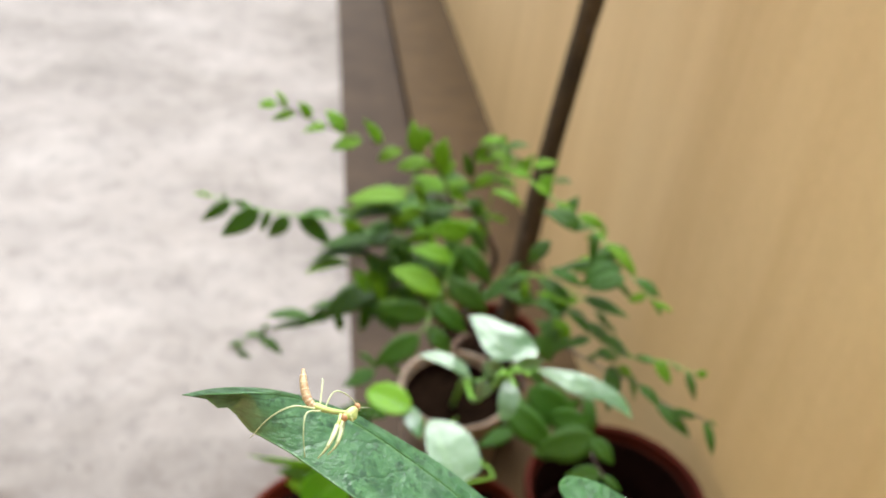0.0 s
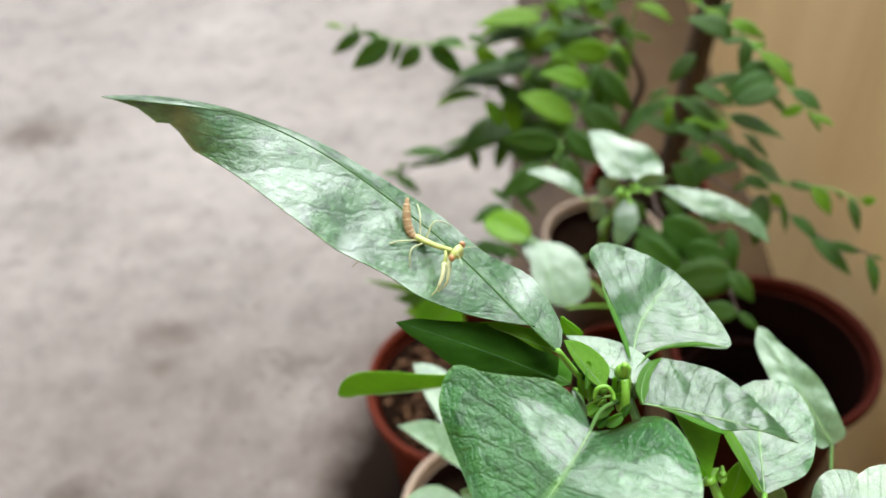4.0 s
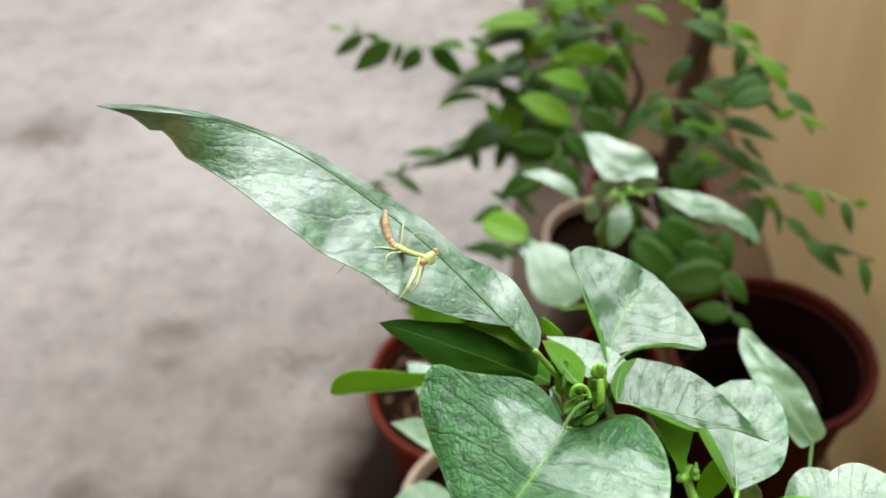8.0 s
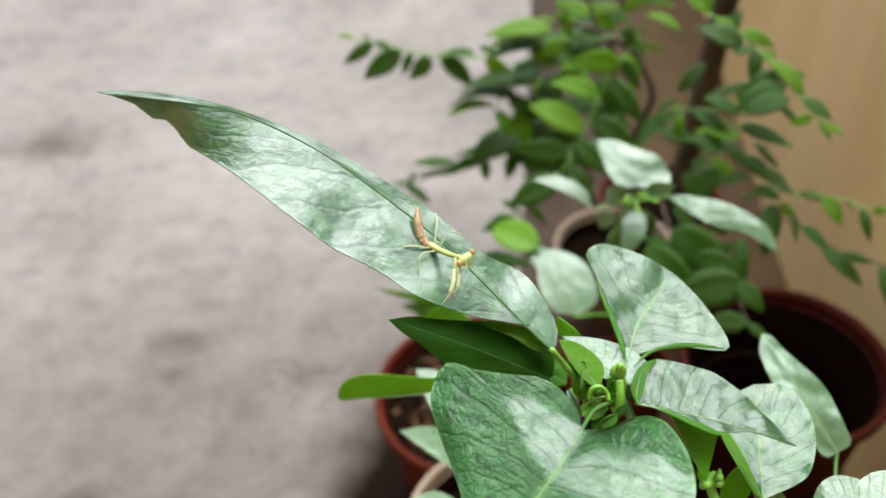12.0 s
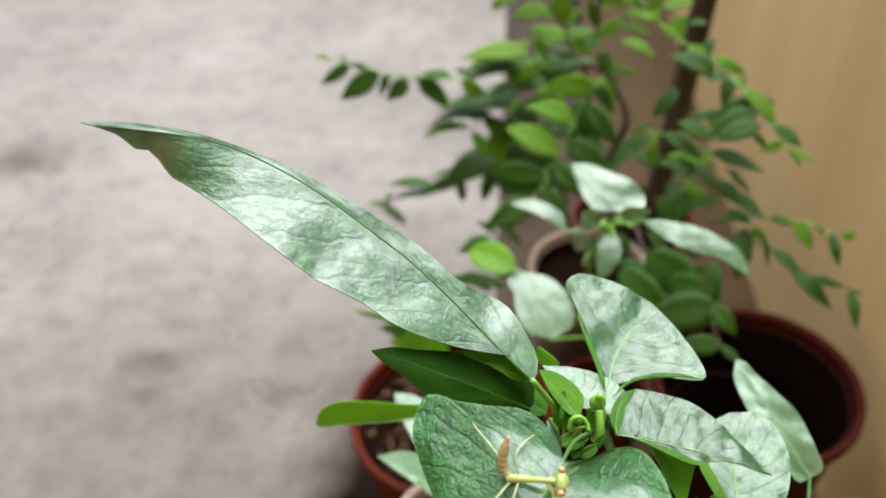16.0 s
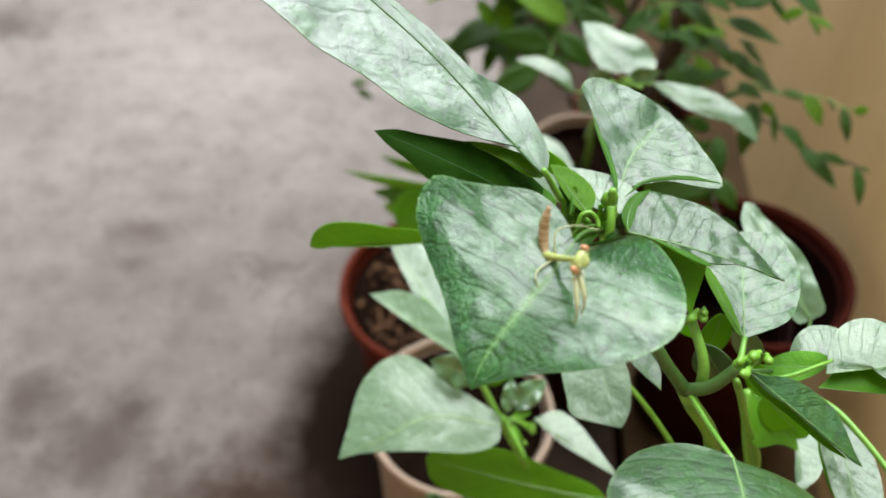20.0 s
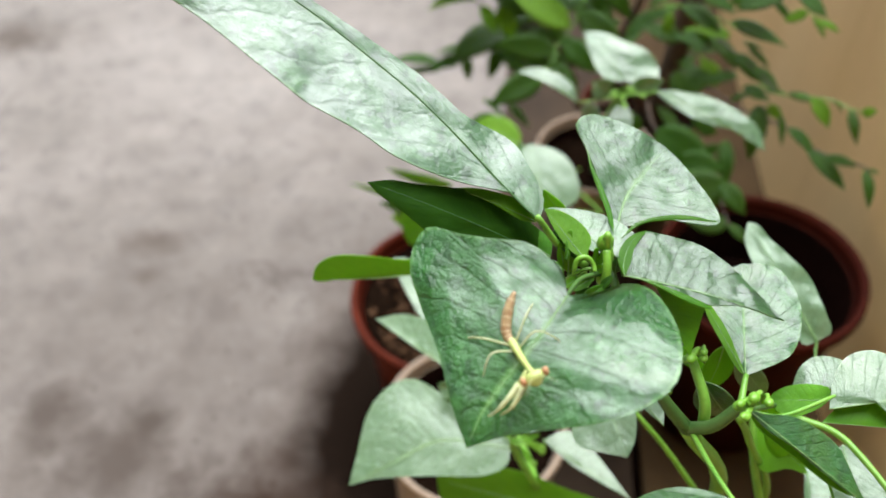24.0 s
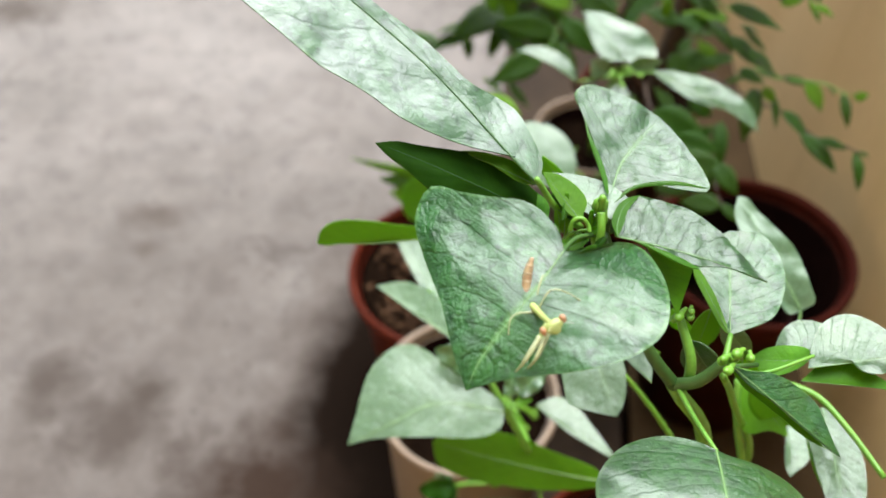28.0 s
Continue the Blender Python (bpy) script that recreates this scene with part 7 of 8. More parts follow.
shrub_leaf((-0.0240, 0.6146, 0.3780), (-0.0542, 0.6079, 0.3674), (-0.00, -0.72, 0.70), M_SHRUB, 2, 1.03)
shrub_leaf((0.0265, 0.6037, 0.3978), (0.0021, 0.6015, 0.3908), (-0.18, -0.46, 0.87), M_SHRUB, 3, 1.07)
shrub_leaf((0.0395, 0.6080, 0.4115), (0.0604, 0.5937, 0.3902), (-0.03, -0.48, 0.88), M_SHRUB, 2, 0.91)
shrub_leaf((0.0286, 0.6066, 0.4079), (0.0020, 0.6019, 0.3958), (-0.01, -0.63, 0.77), M_SHRUB, 0, 0.75)
shrub_leaf((-0.0027, 0.6207, 0.4149), (0.0257, 0.6212, 0.4194), (-0.17, -0.35, 0.92), M_SHRUB, 3, 1.02)
shrub_leaf((-0.0129, 0.6219, 0.3726), (-0.0245, 0.6344, 0.3949), (0.04, -0.40, 0.91), M_SHRUB_YOUNG, 2, 1.07)
shrub_leaf((0.0120, 0.6303, 0.4183), (0.0493, 0.6240, 0.4127), (0.02, -0.63, 0.78), M_SHRUB, 4, 1.05)
shrub_leaf((0.0055, 0.6222, 0.3864), (-0.0315, 0.6260, 0.3917), (-0.34, -0.45, 0.82), M_SHRUB, 4, 1.00)
shrub_leaf((0.0367, 0.6206, 0.3778), (0.0699, 0.6116, 0.3697), (-0.23, -0.74, 0.63), M_SHRUB_YOUNG, 2, 0.79)
shrub_leaf((0.0102, 0.5980, 0.3789), (-0.0170, 0.5965, 0.3746), (-0.19, -0.69, 0.69), M_SHRUB_YOUNG, 0, 0.84)
shrub_leaf((0.0175, 0.6098, 0.4022), (-0.0140, 0.6122, 0.4040), (-0.05, -0.34, 0.94), M_SHRUB, 0, 1.07)
shrub_leaf((-0.0152, 0.6373, 0.3986), (-0.0506, 0.6367, 0.3980), (-0.05, -0.33, 0.94), M_SHRUB, 2, 0.94)
shrub_leaf((0.0161, 0.6260, 0.4088), (-0.0189, 0.6211, 0.3967), (-0.27, -0.33, 0.90), M_SHRUB, 0, 0.92)
shrub_leaf((0.0183, 0.6253, 0.3518), (-0.0105, 0.6378, 0.3707), (-0.10, -0.40, 0.91), M_SHRUB_YOUNG, 2, 0.77)
shrub_leaf((0.0079, 0.5816, 0.3032), (0.0310, 0.5900, 0.3175), (-0.09, -0.75, 0.65), M_SHRUB_YOUNG, 0, 0.87)
shrub_leaf((0.0491, 0.5773, 0.3138), (0.0755, 0.5838, 0.3289), (-0.36, -0.47, 0.81), M_SHRUB, 0, 0.90)
shrub_leaf((0.0357, 0.6084, 0.3404), (0.0184, 0.6008, 0.3263), (0.01, -0.61, 0.79), M_SHRUB, 4, 0.81)
shrub_leaf((0.0211, 0.6318, 0.3467), (0.0098, 0.6193, 0.3255), (0.20, -0.60, 0.78), M_SHRUB_YOUNG, 1, 0.76)
shrub_leaf((0.0465, 0.6003, 0.3453), (0.0582, 0.6119, 0.3666), (-0.06, -0.43, 0.90), M_SHRUB_YOUNG, 4, 0.77)
shrub_leaf((0.0334, 0.6139, 0.3436), (0.0530, 0.5992, 0.3244), (-0.29, -0.45, 0.84), M_SHRUB, 0, 0.89)
shrub_leaf((0.0245, 0.6232, 0.3400), (0.0256, 0.6075, 0.3159), (0.07, -0.36, 0.93), M_SHRUB, 2, 0.84)
shrub_leaf((0.0314, 0.6220, 0.3389), (0.0148, 0.6141, 0.3245), (-0.14, -0.43, 0.89), M_SHRUB_YOUNG, 3, 0.79)
shrub_leaf((0.0448, 0.5891, 0.3331), (0.0153, 0.6001, 0.3456), (-0.15, -0.48, 0.87), M_SHRUB, 2, 0.85)
shrub_leaf((0.0374, 0.6038, 0.2983), (0.0329, 0.6156, 0.3148), (0.04, -0.44, 0.90), M_SHRUB_YOUNG, 3, 0.86)
shrub_leaf((0.0204, 0.5966, 0.3060), (-0.0196, 0.5982, 0.3056), (-0.03, -0.59, 0.80), M_SHRUB, 3, 1.03)
shrub_leaf((0.1205, 0.4907, 0.3868), (0.0936, 0.4980, 0.3873), (0.06, -0.51, 0.86), M_SHRUB_YOUNG, 0, 0.82)
shrub_leaf((0.0961, 0.4769, 0.3654), (0.1001, 0.4643, 0.3505), (0.03, -0.48, 0.88), M_SHRUB, 2, 0.98)
shrub_leaf((0.0910, 0.5144, 0.3673), (0.0620, 0.5229, 0.3714), (0.17, -0.61, 0.77), M_SHRUB, 3, 1.02)
shrub_leaf((0.0791, 0.5079, 0.3759), (0.0806, 0.5178, 0.3911), (-0.14, -0.61, 0.78), M_SHRUB_YOUNG, 4, 0.90)
shrub_leaf((0.1159, 0.4927, 0.3433), (0.0908, 0.5067, 0.3535), (0.14, -0.22, 0.96), M_SHRUB, 0, 0.97)
shrub_leaf((0.1136, 0.4897, 0.3793), (0.0806, 0.4981, 0.3800), (-0.29, -0.49, 0.82), M_SHRUB, 3, 0.89)
shrub_leaf((0.0856, 0.4762, 0.3492), (0.1093, 0.4820, 0.3644), (-0.14, -0.64, 0.76), M_SHRUB, 1, 0.89)
shrub_leaf((0.1201, 0.4919, 0.3426), (0.1056, 0.5085, 0.3597), (-0.17, -0.34, 0.93), M_SHRUB_YOUNG, 3, 1.07)
shrub_leaf((0.1210, 0.5087, 0.3659), (0.0925, 0.5205, 0.3726), (0.12, -0.57, 0.81), M_SHRUB_YOUNG, 4, 0.77)
shrub_leaf((0.0844, 0.4099, 0.3028), (0.0676, 0.4210, 0.3100), (0.04, -0.30, 0.95), M_SHRUB_YOUNG, 2, 1.00)
shrub_leaf((0.1073, 0.4149, 0.2918), (0.0809, 0.4167, 0.2865), (0.09, -0.48, 0.87), M_SHRUB, 2, 1.00)
shrub_leaf((0.0951, 0.4190, 0.3203), (0.1079, 0.4044, 0.3093), (-0.31, -0.30, 0.90), M_SHRUB, 4, 1.04)
shrub_leaf((0.0839, 0.4311, 0.3495), (0.0694, 0.4433, 0.3601), (-0.27, -0.38, 0.88), M_SHRUB, 0, 0.86)
shrub_leaf((0.1182, 0.4055, 0.3015), (0.1206, 0.4233, 0.3204), (0.09, -0.56, 0.82), M_SHRUB, 3, 0.78)
shrub_leaf((0.0718, 0.4207, 0.3261), (0.0988, 0.4104, 0.3226), (-0.25, -0.20, 0.95), M_SHRUB, 0, 0.85)
shrub_leaf((0.0673, 0.4289, 0.3015), (0.0349, 0.4219, 0.2887), (-0.19, -0.23, 0.95), M_SHRUB, 0, 0.87)
shrub_leaf((0.0986, 0.4169, 0.3302), (0.1127, 0.4230, 0.3414), (0.07, -0.44, 0.89), M_SHRUB, 4, 0.85)
shrub_leaf((0.0591, 0.4179, 0.3227), (0.0785, 0.4255, 0.3355), (-0.27, -0.61, 0.75), M_SHRUB_YOUNG, 0, 1.01)
shrub_leaf((0.0731, 0.4225, 0.3320), (0.0494, 0.4340, 0.3396), (-0.28, -0.50, 0.82), M_SHRUB, 0, 0.91)
shrub_leaf((0.0589, 0.4493, 0.3332), (0.0403, 0.4602, 0.3424), (-0.23, -0.45, 0.86), M_SHRUB, 4, 0.76)
shrub_leaf((0.0893, 0.4157, 0.3361), (0.0632, 0.4156, 0.3293), (0.08, -0.60, 0.80), M_SHRUB_YOUNG, 2, 0.88)
shrub_leaf((0.1126, 0.4977, 0.4137), (0.1416, 0.4964, 0.4253), (-0.32, -0.31, 0.90), M_SHRUB_YOUNG, 3, 1.05)
shrub_leaf((0.1116, 0.5243, 0.4374), (0.1314, 0.5210, 0.4410), (-0.36, -0.28, 0.89), M_SHRUB, 0, 0.86)
shrub_leaf((0.1029, 0.5160, 0.4511), (0.1130, 0.5233, 0.4698), (-0.12, -0.26, 0.96), M_SHRUB, 2, 0.92)
shrub_leaf((0.0898, 0.5031, 0.4395), (0.0728, 0.4954, 0.4207), (-0.10, -0.53, 0.84), M_SHRUB, 2, 0.82)
shrub_leaf((0.1356, 0.5004, 0.4482), (0.1173, 0.5024, 0.4422), (-0.30, -0.72, 0.63), M_SHRUB_YOUNG, 0, 0.82)
shrub_leaf((0.1394, 0.4876, 0.4129), (0.1114, 0.5003, 0.4200), (0.01, -0.60, 0.80), M_SHRUB, 1, 0.87)
shrub_leaf((0.1389, 0.5150, 0.4225), (0.1622, 0.5086, 0.4249), (-0.02, -0.27, 0.96), M_SHRUB, 3, 1.05)
stalk('twig', [(0.0195, 0.5723, 0.4316), (0.0049, 0.5799, 0.4604), (-0.0170, 0.5800, 0.4758), (-0.0534, 0.5860, 0.4804), (-0.0856, 0.5915, 0.4884), (-0.1134, 0.5966, 0.4993), (-0.1290, 0.5986, 0.5050)], 0.0011, 0.0006, M_TWIG, shrub, sides=6)
shrub_leaf((0.0143, 0.5752, 0.4420), (-0.0166, 0.5862, 0.4481), (0.12, -0.57, 0.85), M_SHRUB_YOUNG, 0, 0.87)
shrub_leaf((0.0074, 0.5788, 0.4555), (0.0098, 0.5888, 0.4859), (-0.02, -0.42, 0.85), M_SHRUB_YOUNG, 1, 0.95)
shrub_leaf((-0.0017, 0.5801, 0.4650), (-0.0298, 0.5827, 0.4574), (-0.16, -0.59, 0.85), M_SHRUB_YOUNG, 2, 0.88)
shrub_leaf((-0.0120, 0.5801, 0.4722), (-0.0182, 0.5929, 0.4987), (-0.23, -0.50, 0.85), M_SHRUB_YOUNG, 3, 1.10)
shrub_leaf((-0.0258, 0.5816, 0.4768), (-0.0467, 0.5766, 0.4663), (0.10, -0.46, 0.85), M_SHRUB_YOUNG, 4, 1.01)
shrub_leaf((-0.0429, 0.5845, 0.4790), (-0.0597, 0.5868, 0.5005), (0.05, -0.54, 0.85), M_SHRUB_YOUNG, 0, 0.82)
shrub_leaf((-0.0593, 0.5871, 0.4818), (-0.0851, 0.5846, 0.4723), (0.27, -0.37, 0.85), M_SHRUB_YOUNG, 1, 1.02)
shrub_leaf((-0.0744, 0.5897, 0.4855), (-0.0899, 0.5971, 0.5022), (0.23, -0.55, 0.85), M_SHRUB_YOUNG, 2, 1.03)
shrub_leaf((-0.0890, 0.5922, 0.4897), (-0.1084, 0.5840, 0.4867), (0.27, -0.26, 0.85), M_SHRUB_YOUNG, 3, 0.95)
shrub_leaf((-0.1020, 0.5946, 0.4948), (-0.1122, 0.5972, 0.5086), (0.01, -0.57, 0.85), M_SHRUB_YOUNG, 4, 1.07)
shrub_leaf((-0.1143, 0.5967, 0.4996), (-0.1342, 0.5936, 0.4928), (-0.15, -0.60, 0.85), M_SHRUB_YOUNG, 0, 0.90)
shrub_leaf((-0.1217, 0.5977, 0.5023), (-0.1305, 0.6021, 0.5159), (0.20, -0.24, 0.85), M_SHRUB_YOUNG, 1, 0.85)
shrub_leaf((-0.1290, 0.5986, 0.5050), (-0.1440, 0.5920, 0.5054), (0.28, -0.52, 0.85), M_SHRUB_YOUNG, 2, 1.03)
stalk('twig', [(0.0376, 0.5850, 0.4392), (0.0388, 0.5921, 0.4737), (0.0570, 0.5800, 0.4808), (0.0801, 0.5642, 0.4740), (0.0987, 0.5490, 0.4679)], 0.0011, 0.0006, M_TWIG, shrub, sides=6)
shrub_leaf((0.0379, 0.5869, 0.4475), (0.0284, 0.5935, 0.4701), (-0.09, -0.53, 0.85), M_SHRUB, 0, 0.93)
shrub_leaf((0.0385, 0.5902, 0.4637), (0.0540, 0.5942, 0.4831), (-0.05, -0.36, 0.85), M_SHRUB_YOUNG, 1, 0.89)
shrub_leaf((0.0421, 0.5900, 0.4750), (0.0603, 0.5934, 0.4846), (0.01, -0.46, 0.85), M_SHRUB_YOUNG, 2, 1.04)
shrub_leaf((0.0507, 0.5843, 0.4783), (0.0683, 0.5640, 0.4701), (-0.26, -0.59, 0.85), M_SHRUB_YOUNG, 3, 0.84)
shrub_leaf((0.0598, 0.5782, 0.4799), (0.0800, 0.5699, 0.4890), (-0.09, -0.21, 0.85), M_SHRUB, 4, 0.80)
shrub_leaf((0.0707, 0.5708, 0.4767), (0.0797, 0.5522, 0.4654), (-0.28, -0.21, 0.85), M_SHRUB_YOUNG, 0, 1.03)
shrub_leaf((0.0813, 0.5633, 0.4736), (0.1042, 0.5605, 0.4786), (0.28, -0.42, 0.85), M_SHRUB_YOUNG, 1, 0.83)
shrub_leaf((0.0901, 0.5562, 0.4707), (0.0960, 0.5433, 0.4572), (-0.21, -0.55, 0.85), M_SHRUB_YOUNG, 2, 0.97)
shrub_leaf((0.0987, 0.5490, 0.4679), (0.1126, 0.5429, 0.4703), (0.14, -0.31, 0.85), M_SHRUB, 3, 0.94)
STAKE = ((0.120, 0.712, 0.10), (0.145, 0.738, 0.30))

# ---- the stake ----
def stake_line():
    a, b = Vector(STAKE[0]), Vector(STAKE[1])
    d = (b - a) / (b.z - a.z)
    foot, head = a + d * (0.09 - a.z), a + d * (1.1 - a.z)
    return [foot.lerp(head, k / 7) + Vector((0.003 * math.sin(2.1 * k), 0.003 * math.cos(1.7 * k), 0)) for k in range(8)]


stake = thing("wooden_stake", stake_line()[0], "brown mottled wooden stick leaning against the wall", "stake")
stalk("stick", stake_line(), 0.0125, 0.0105, M_STAKE, stake, sides=14, knots=0.10, steps=5)
for rise, turn in ((0.30, 4.2), (0.44, 3.4), (0.52, 5.1), (0.63, 4.5), (0.78, 3.9)):
    line = smooth_line(stake_line(), 5)
    at_knot = min(line, key=lambda q: abs(q.z - rise))
    bm = bmesh.new()
    out_way = Vector((math.cos(turn), math.sin(turn), 0.15))
    bmesh.ops.create_uvsphere(bm, u_segments=10, v_segments=6, radius=1.0, matrix=Matrix.Translation(at_knot + out_way * 0.0098 - stake.location) @ Matrix.Diagonal((0.0036, 0.0036, 0.0062, 1)))
    part("knot", bm, M_TWIG, stake, "dark knot in the bark")

# ---- bark chips on the soil of the brown pot ----
rnd = random.Random(11)
bm = bmesh.new()
for k in range(230):
    a, rr = rnd.uniform(0, 2 * math.pi), 0.073 * math.sqrt(rnd.random())
    c = Matrix.Translation((-0.0755 + rr * math.cos(a), 0.4275 + rr * math.sin(a), 0.1485)) @ Euler((rnd.uniform(-0.6, 0.6), rnd.uniform(-0.6, 0.6), rnd.uniform(0, 6))).to_matrix().to_4x4()
    lx, ly, lz = rnd.uniform(0.0012, 0.0062), rnd.uniform(0.0006, 0.0024), 0.0008
    v = [bm.verts.new(c @ Vector((x * lx * rnd.uniform(0.7, 1.1), y * ly * rnd.uniform(0.6, 1.1), z * lz))) for z in (-1, 1) for y in (-1, 1) for x in (-1, 1)]
    for q in ((0, 2, 3, 1), (4, 5, 7, 6), (0, 1, 5, 4), (2, 6, 7, 3), (0, 4, 6, 2), (1, 3, 7, 5)):
        bm.faces.new([v[i] for i in q])
tagged(part("bark_chips", bm, M_CHIP, None, "loose brown bark chips lying on potting soil", False), "", "bark chips", "", "stuff")


# ---- the mantis ----
def limb(name, points, r0, r1, mat, parent, label="", sides=7, at=(0, 0, 0)):
    bm = bmesh.new()
    tube(bm, [Vector(p) - Vector(at) for p in smooth_line(points, 5)], r0, r1, sides)
    ob = part(name, bm, mat, parent, label)
    ob.location = at
    return ob


def build_mantis():
    top = thing("praying_mantis", (0, 0, 0), "small pale green mantis nymph with a raised brown abdomen", "insect")
    limb("thorax", [(-0.0016, 0, 0.0033), (0.0005, 0, 0.0036), (0.0022, 0, 0.0038), (0.006, 0, 0.0048), (0.0098, 0, 0.0062)], 0.00105, 0.00055, M_MANTIS, top, sides=10)
    # abdomen: rings of growing and shrinking width along a curl
    line = smooth_line([(-0.001, 0, 0.0034), (-0.0026, 0.0008, 0.0040), (-0.0036, 0.0026, 0.0055), (-0.0039, 0.0054, 0.0079), (-0.0036, 0.0084, 0.0102)], 6)
    bm = bmesh.new()
    rings, side = [], None
    for i, p in enumerate(line):
        s = i / (len(line) - 1)
        d = (line[min(i + 1, len(line) - 1)] - line[max(i - 1, 0)]).normalized()
        side = (Vector((1, 0, 0)) - d * d.x).normalized()
        up = d.cross(side).normalized()
        r = 0.00092 * (0.62 + 1.25 * s * (1.05 - s) * 1.9) * (0.93 if i % 3 == 0 else 1.04) * (1 if s < 0.9 else 0.72)
        rings.append([bm.verts.new(p + r * (math.cos(a) * side + math.sin(a) * up)) for a in (2 * math.pi * k / 10 for k in range(10))])
    for a, b in zip(rings, rings[1:]):
        for k in range(10):
            bm.faces.new((a[k], a[(k + 1) % 10], b[(k + 1) % 10], b[k]))
    bm.faces.new(rings[0][::-1])
    bm.faces.new(rings[-1])
    joint = Vector((-0.001, 0, 0.0034))
    bmesh.ops.translate(bm, verts=bm.verts, vec=-joint)
    belly = part("abdomen", bm, M_MANTIS_BROWN, top, "ringed brown abdomen curled upwards")
    belly.location = joint
    for i in range(3, len(line) - 3, 3):
        bm = bmesh.new()
        s = i / (len(line) - 1)
        wide = 0.00092 * (0.62 + 1.25 * s * (1.05 - s) * 1.9) * 1.05
        d = (line[i + 1] - line[i - 1]).normalized()
        tube(bm, [line[i] - joint - d * 0.00018, line[i] - joint + d * 0.00018], wide, wide, 12)
        part("ring", bm, M_MANTIS_RING, belly, "pale ring")
    bm = bmesh.new()
    bmesh.ops.create_uvsphere(bm, u_segments=14, v_segments=10, radius=0.0018, matrix=Matrix.Translation((0.0112, 0, 0.0064)) @ Matrix.Diagonal((0.72, 1.45, 0.95, 1)))
    for v in bm.verts:
        if v.co.z < 0.0060:
            v.co.y *= 0.55
            v.co.x += 0.0005
    head = part("head", bm, M_MANTIS, top, "triangular green head")
    for s in (-1, 1):
        bm = bmesh.new()
        bmesh.ops.create_uvsphere(bm, u_segments=10, v_segments=8, radius=0.00098, matrix=Matrix.Translation((0.0113, 0.0025 * s, 0.0070)) @ Matrix.Diagonal((0.9, 0.8, 1.2, 1)))
        part("eye", bm, M_EYE, head, "large orange-brown eye")
        limb("antenna", [(0.0114, 0.0005 * s, 0.0072), (0.0132, 0.0018 * s, 0.0080), (0.0152, 0.0034 * s, 0.0080)], 0.00010, 0.00005, M_MANTIS_LEG, head, sides=5)
    fore = []
    for s in (-1, 1):
        root = Vector((0.0082, 0.0006 * s, 0.0054))
        knee, wrist = Vector((0.0094, -0.0024 + 0.0010 * s, 0.0042)), Vector((0.0118 + 0.0006 * s, -0.0082 + 0.0012 * s, 0.0024))
        arm = limb("foreleg", [root, (0.0090, -0.0010 + 0.0010 * s, 0.0050), knee], 0.0005, 0.0005, M_MANTIS, top, "raptorial foreleg", at=tuple(root))
        limb("femur", [knee - root, knee.lerp(wrist, 0.5) + Vector((0.0004, 0, 0.0004)) - root, wrist - root], 0.0008, 0.00045, M_MANTIS_LEG, arm)
        limb("tibia", [wrist - root, wrist + Vector((-0.0004, -0.0012, -0.0010)) - root, wrist + Vector((-0.0012, -0.0026, -0.0022)) - root], 0.00036, 0.00014, M_MANTIS_LEG, arm)
        fore.append(arm)
        limb("leg", [(0.001, 0.0006 * s, 0.0034), (0.0005, 0.0052 * s, 0.0056), (0.0022, 0.0086 * s, 0.0026), (0.0036, 0.0108 * s, -0.0034)], 0.00024, 0.00010, M_MANTIS_LEG, top, "thin walking leg", sides=6)
        limb("leg", [(-0.0008, 0.0006 * s, 0.0033), (-0.0042, 0.0056 * s, 0.0060), (-0.0090, 0.0100 * s, 0.0030), (-0.0135, 0.0138 * s, -0.0030)], 0.00024, 0.00010, M_MANTIS_LEG, top, "thin walking leg", sides=6)
    return top, fore, belly


mantis, forelegs, abdomen = build_mantis()


def facing(x, y, z, ahead, up):
    """A pose at a place with +x along ahead and +z near up."""
    f = Vector(ahead).normalized()
    u = Vector(up)
    u = (u - f * u.dot(f)).normalized()
    m = Matrix((f, u.cross(f), u)).transposed().to_4x4()
    m.translation = (x, y, z)
    return m


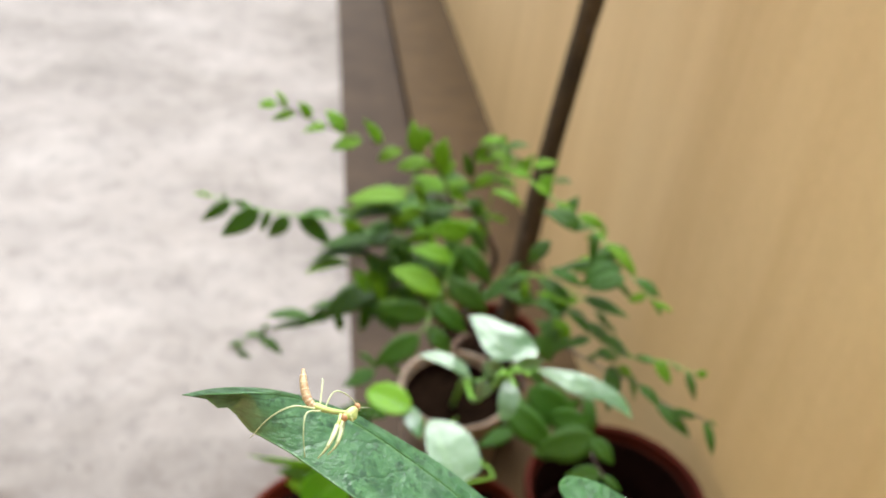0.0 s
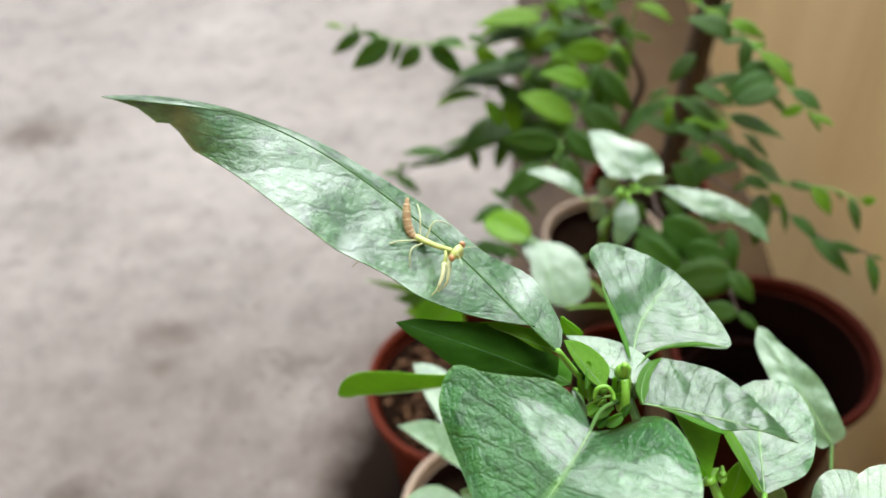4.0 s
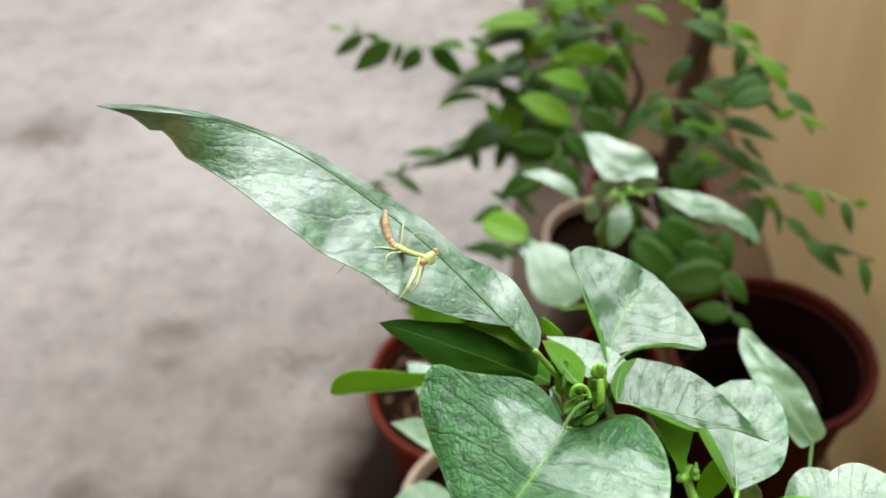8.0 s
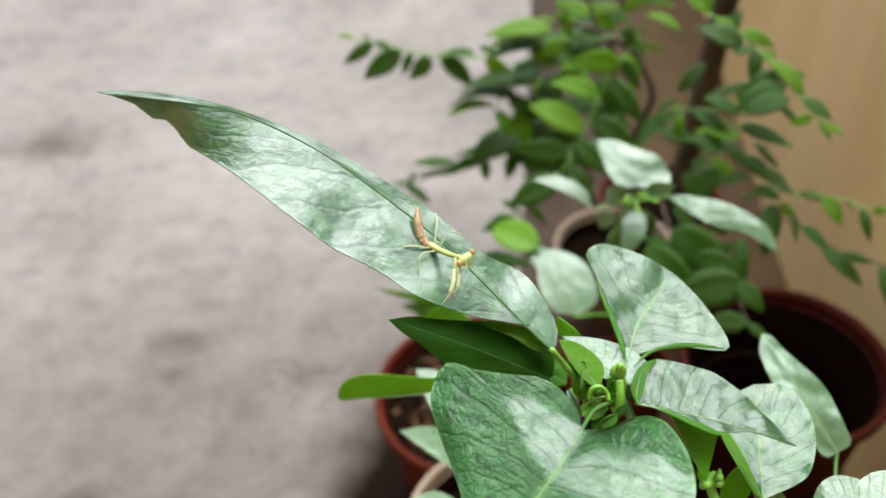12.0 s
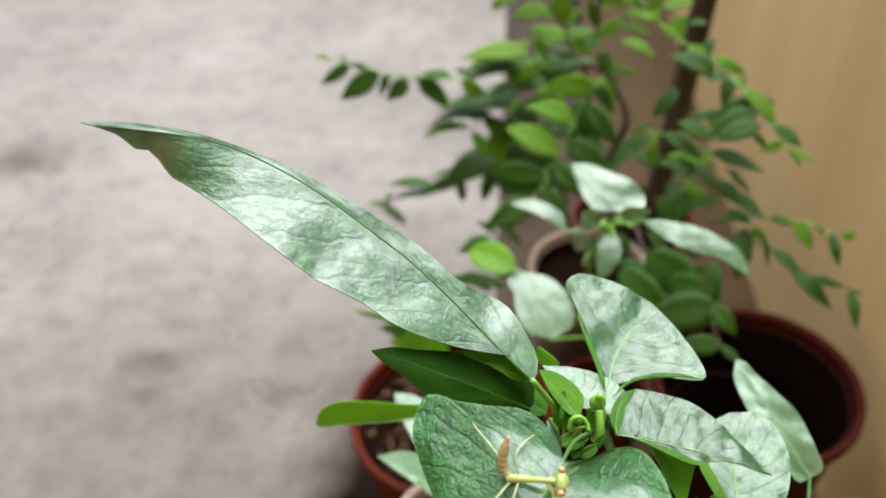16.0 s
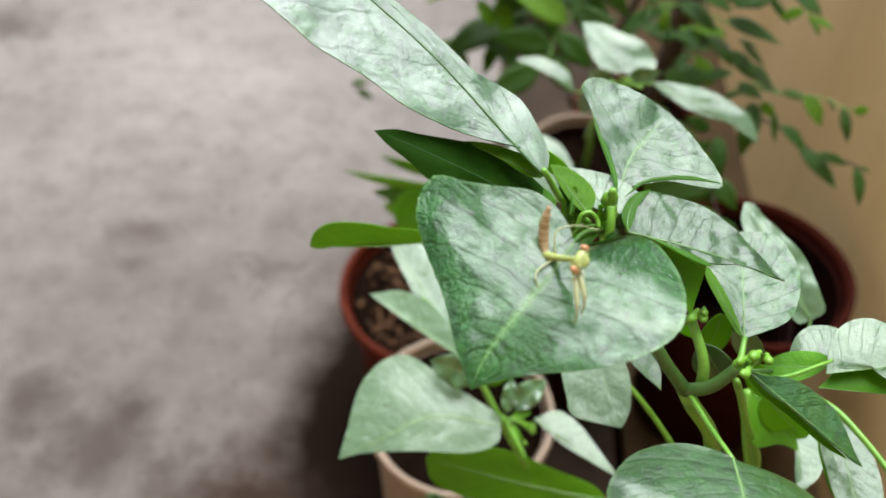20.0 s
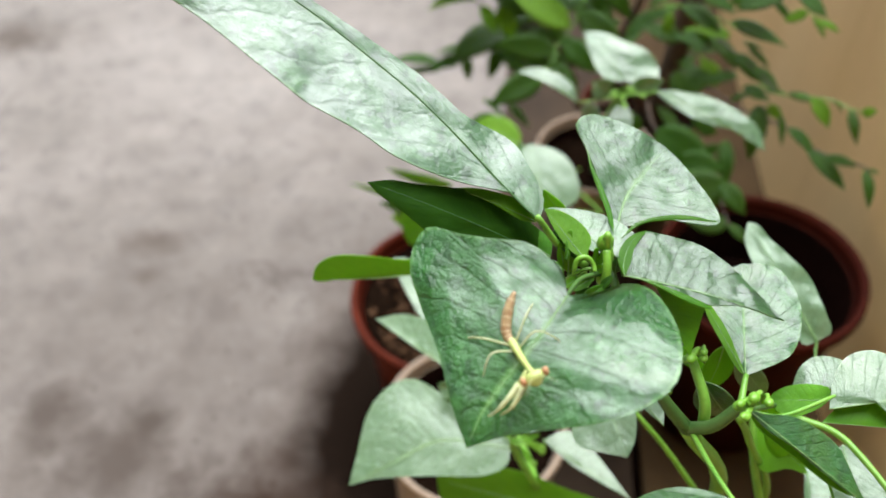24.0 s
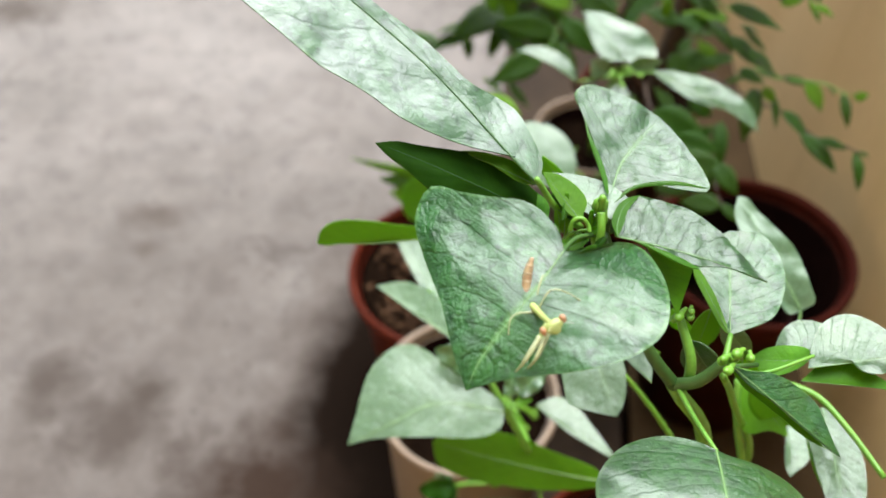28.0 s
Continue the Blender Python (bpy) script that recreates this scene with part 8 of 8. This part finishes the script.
def motions():
    walk(mantis, [
        (0, facing(-0.0935, 0.1281, 0.6343, (0.71, -0.67, 0.19), (-0.14, 0.13, 0.98))),
        (0.5, facing(-0.0817, 0.1493, 0.6075, (0.94, -0.33, -0.04), (-0.06, -0.30, 0.95))),
        (1, facing(-0.0787, 0.1471, 0.6049, (0.81, -0.58, -0.05), (-0.02, -0.12, 0.99))),
        (1.5, facing(-0.0699, 0.1391, 0.5965, (0.87, -0.49, -0.03), (-0.07, -0.18, 0.98))),
        (2, facing(-0.0701, 0.1372, 0.5960, (0.81, -0.58, -0.02), (-0.05, -0.10, 0.99))),
        (2.5, facing(-0.0687, 0.1371, 0.5959, (0.90, -0.43, -0.06), (-0.05, -0.23, 0.97))),
        (3, facing(-0.0592, 0.1314, 0.5883, (0.78, -0.61, -0.12), (0.05, -0.13, 0.99))),
        (3.5, facing(-0.0574, 0.1364, 0.5891, (0.87, -0.47, -0.15), (0.04, -0.23, 0.97))),
        (5.5, facing(-0.0576, 0.1349, 0.5885, (0.84, -0.53, -0.12), (0.02, -0.18, 0.98))),
        (6.5, facing(-0.0578, 0.1345, 0.5884, (0.84, -0.54, -0.07), (-0.02, -0.16, 0.99))),
        (8, facing(-0.0578, 0.1337, 0.5885, (0.79, -0.62, 0.03), (-0.07, -0.04, 1.00))),
        (9, facing(-0.0577, 0.1344, 0.5888, (0.81, -0.58, -0.08), (-0.00, -0.13, 0.99))),
        (10, facing(-0.0547, 0.1340, 0.5871, (0.80, -0.60, -0.05), (-0.01, -0.11, 0.99))),
        (11, facing(-0.0545, 0.1338, 0.5871, (0.83, -0.55, -0.04), (-0.04, -0.13, 0.99))),
        (11.5, facing(-0.0541, 0.1339, 0.5867, (0.83, -0.55, -0.03), (-0.05, -0.13, 0.99))),
        (12, facing(-0.0523, 0.1349, 0.5862, (0.79, -0.61, -0.04), (-0.02, -0.08, 1.00))),
        (12.5, facing(-0.0445, 0.1336, 0.5820, (0.63, -0.78, -0.06), (0.11, 0.01, 0.99))),
        (14.5, facing(-0.0312, 0.1095, 0.5723, (0.46, -0.79, 0.41), (-0.21, 0.35, 0.91))),
        (15, facing(-0.0216, 0.0850, 0.5722, (0.67, -0.58, 0.47), (-0.66, -0.17, 0.73))),
        (15.5, facing(-0.0185, 0.0838, 0.5717, (0.82, -0.37, 0.43), (-0.56, -0.41, 0.72))),
        (16, facing(-0.0248, 0.0852, 0.5729, (0.98, -0.14, 0.16), (-0.21, -0.53, 0.82))),
        (17, facing(-0.0254, 0.0860, 0.5729, (0.85, -0.27, 0.45), (-0.52, -0.48, 0.70))),
        (18, facing(-0.0178, 0.0813, 0.5705, (0.78, -0.31, 0.54), (-0.62, -0.46, 0.64))),
        (19, facing(-0.0159, 0.0842, 0.5716, (0.67, -0.57, 0.48), (-0.67, -0.18, 0.72))),
        (20, facing(-0.0171, 0.0853, 0.5722, (0.67, -0.59, 0.44), (-0.64, -0.17, 0.75))),
        (20.5, facing(-0.0204, 0.0842, 0.5717, (0.76, -0.60, 0.25), (-0.47, -0.25, 0.85))),
        (21, facing(-0.0266, 0.0857, 0.5725, (0.26, -0.93, 0.27), (-0.20, 0.22, 0.95))),
        (21.5, facing(-0.0189, 0.0830, 0.5711, (0.75, -0.65, 0.10), (-0.35, -0.27, 0.90))),
        (23.5, facing(-0.0242, 0.0770, 0.5692, (0.73, -0.67, -0.17), (-0.14, -0.38, 0.91))),
        (24, facing(-0.0246, 0.0766, 0.5687, (0.45, -0.89, 0.07), (-0.24, -0.05, 0.97))),
        (24.5, facing(-0.0187, 0.0802, 0.5714, (0.89, -0.41, -0.20), (-0.04, -0.51, 0.86))),
        (25, facing(-0.0193, 0.0782, 0.5703, (0.88, -0.44, -0.19), (-0.06, -0.49, 0.87))),
        (25.5, facing(-0.0297, 0.0806, 0.5717, (0.16, -0.97, 0.18), (-0.07, 0.17, 0.98))),
        (26.5, facing(-0.0232, 0.0806, 0.5705, (0.30, -0.93, 0.21), (-0.22, 0.15, 0.96))),
        (27, facing(-0.0264, 0.0817, 0.5715, (0.29, -0.94, 0.19), (-0.19, 0.14, 0.97))),
        (28, facing(-0.0190, 0.0746, 0.5677, (0.47, -0.84, 0.28), (-0.40, 0.07, 0.91))),
    ])
    lean = ((0, 47), (0.5, 22), (1, 52), (1.5, 33), (2, 47), (2.5, 28), (3, 42), (3.5, 34), (5.5, 38), (6.5, 37), (8, 45), (9, 42), (10, 45), (11, 41), (11.5, 42), (12, 49), (12.5, 61), (14.5, 35), (15, -43), (15.5, -47), (16, -21), (17, -50), (18, -40), (19, -64), (20, -22), (20.5, -20), (21, 47), (21.5, 2), (23.5, 26), (24, 35), (24.5, 22), (25, 24), (25.5, 66), (26.5, 53), (27, 53), (28, 27))
    walk(abdomen, [(t, pose(-0.001, 0, 0.0034, 0, 0, a)) for t, a in lean])
    rest = [pose(*arm.location) for arm in forelegs]
    reach = ((0, 0), (2.4, 0), (3.0, 28), (3.5, 5), (7, 0), (11.2, 0), (12.0, 14), (12.5, 26), (14.5, 20), (15.5, 0), (19.6, 0), (20.0, 8), (23.5, 0), (25.5, 10), (28, 0))
    for arm, home, sign in zip(forelegs, rest, (1, 0.7)):
        walk(arm, [(t, home @ pose(0, 0, 0, 0, 0, sign * a)) for t, a in reach])


motions()
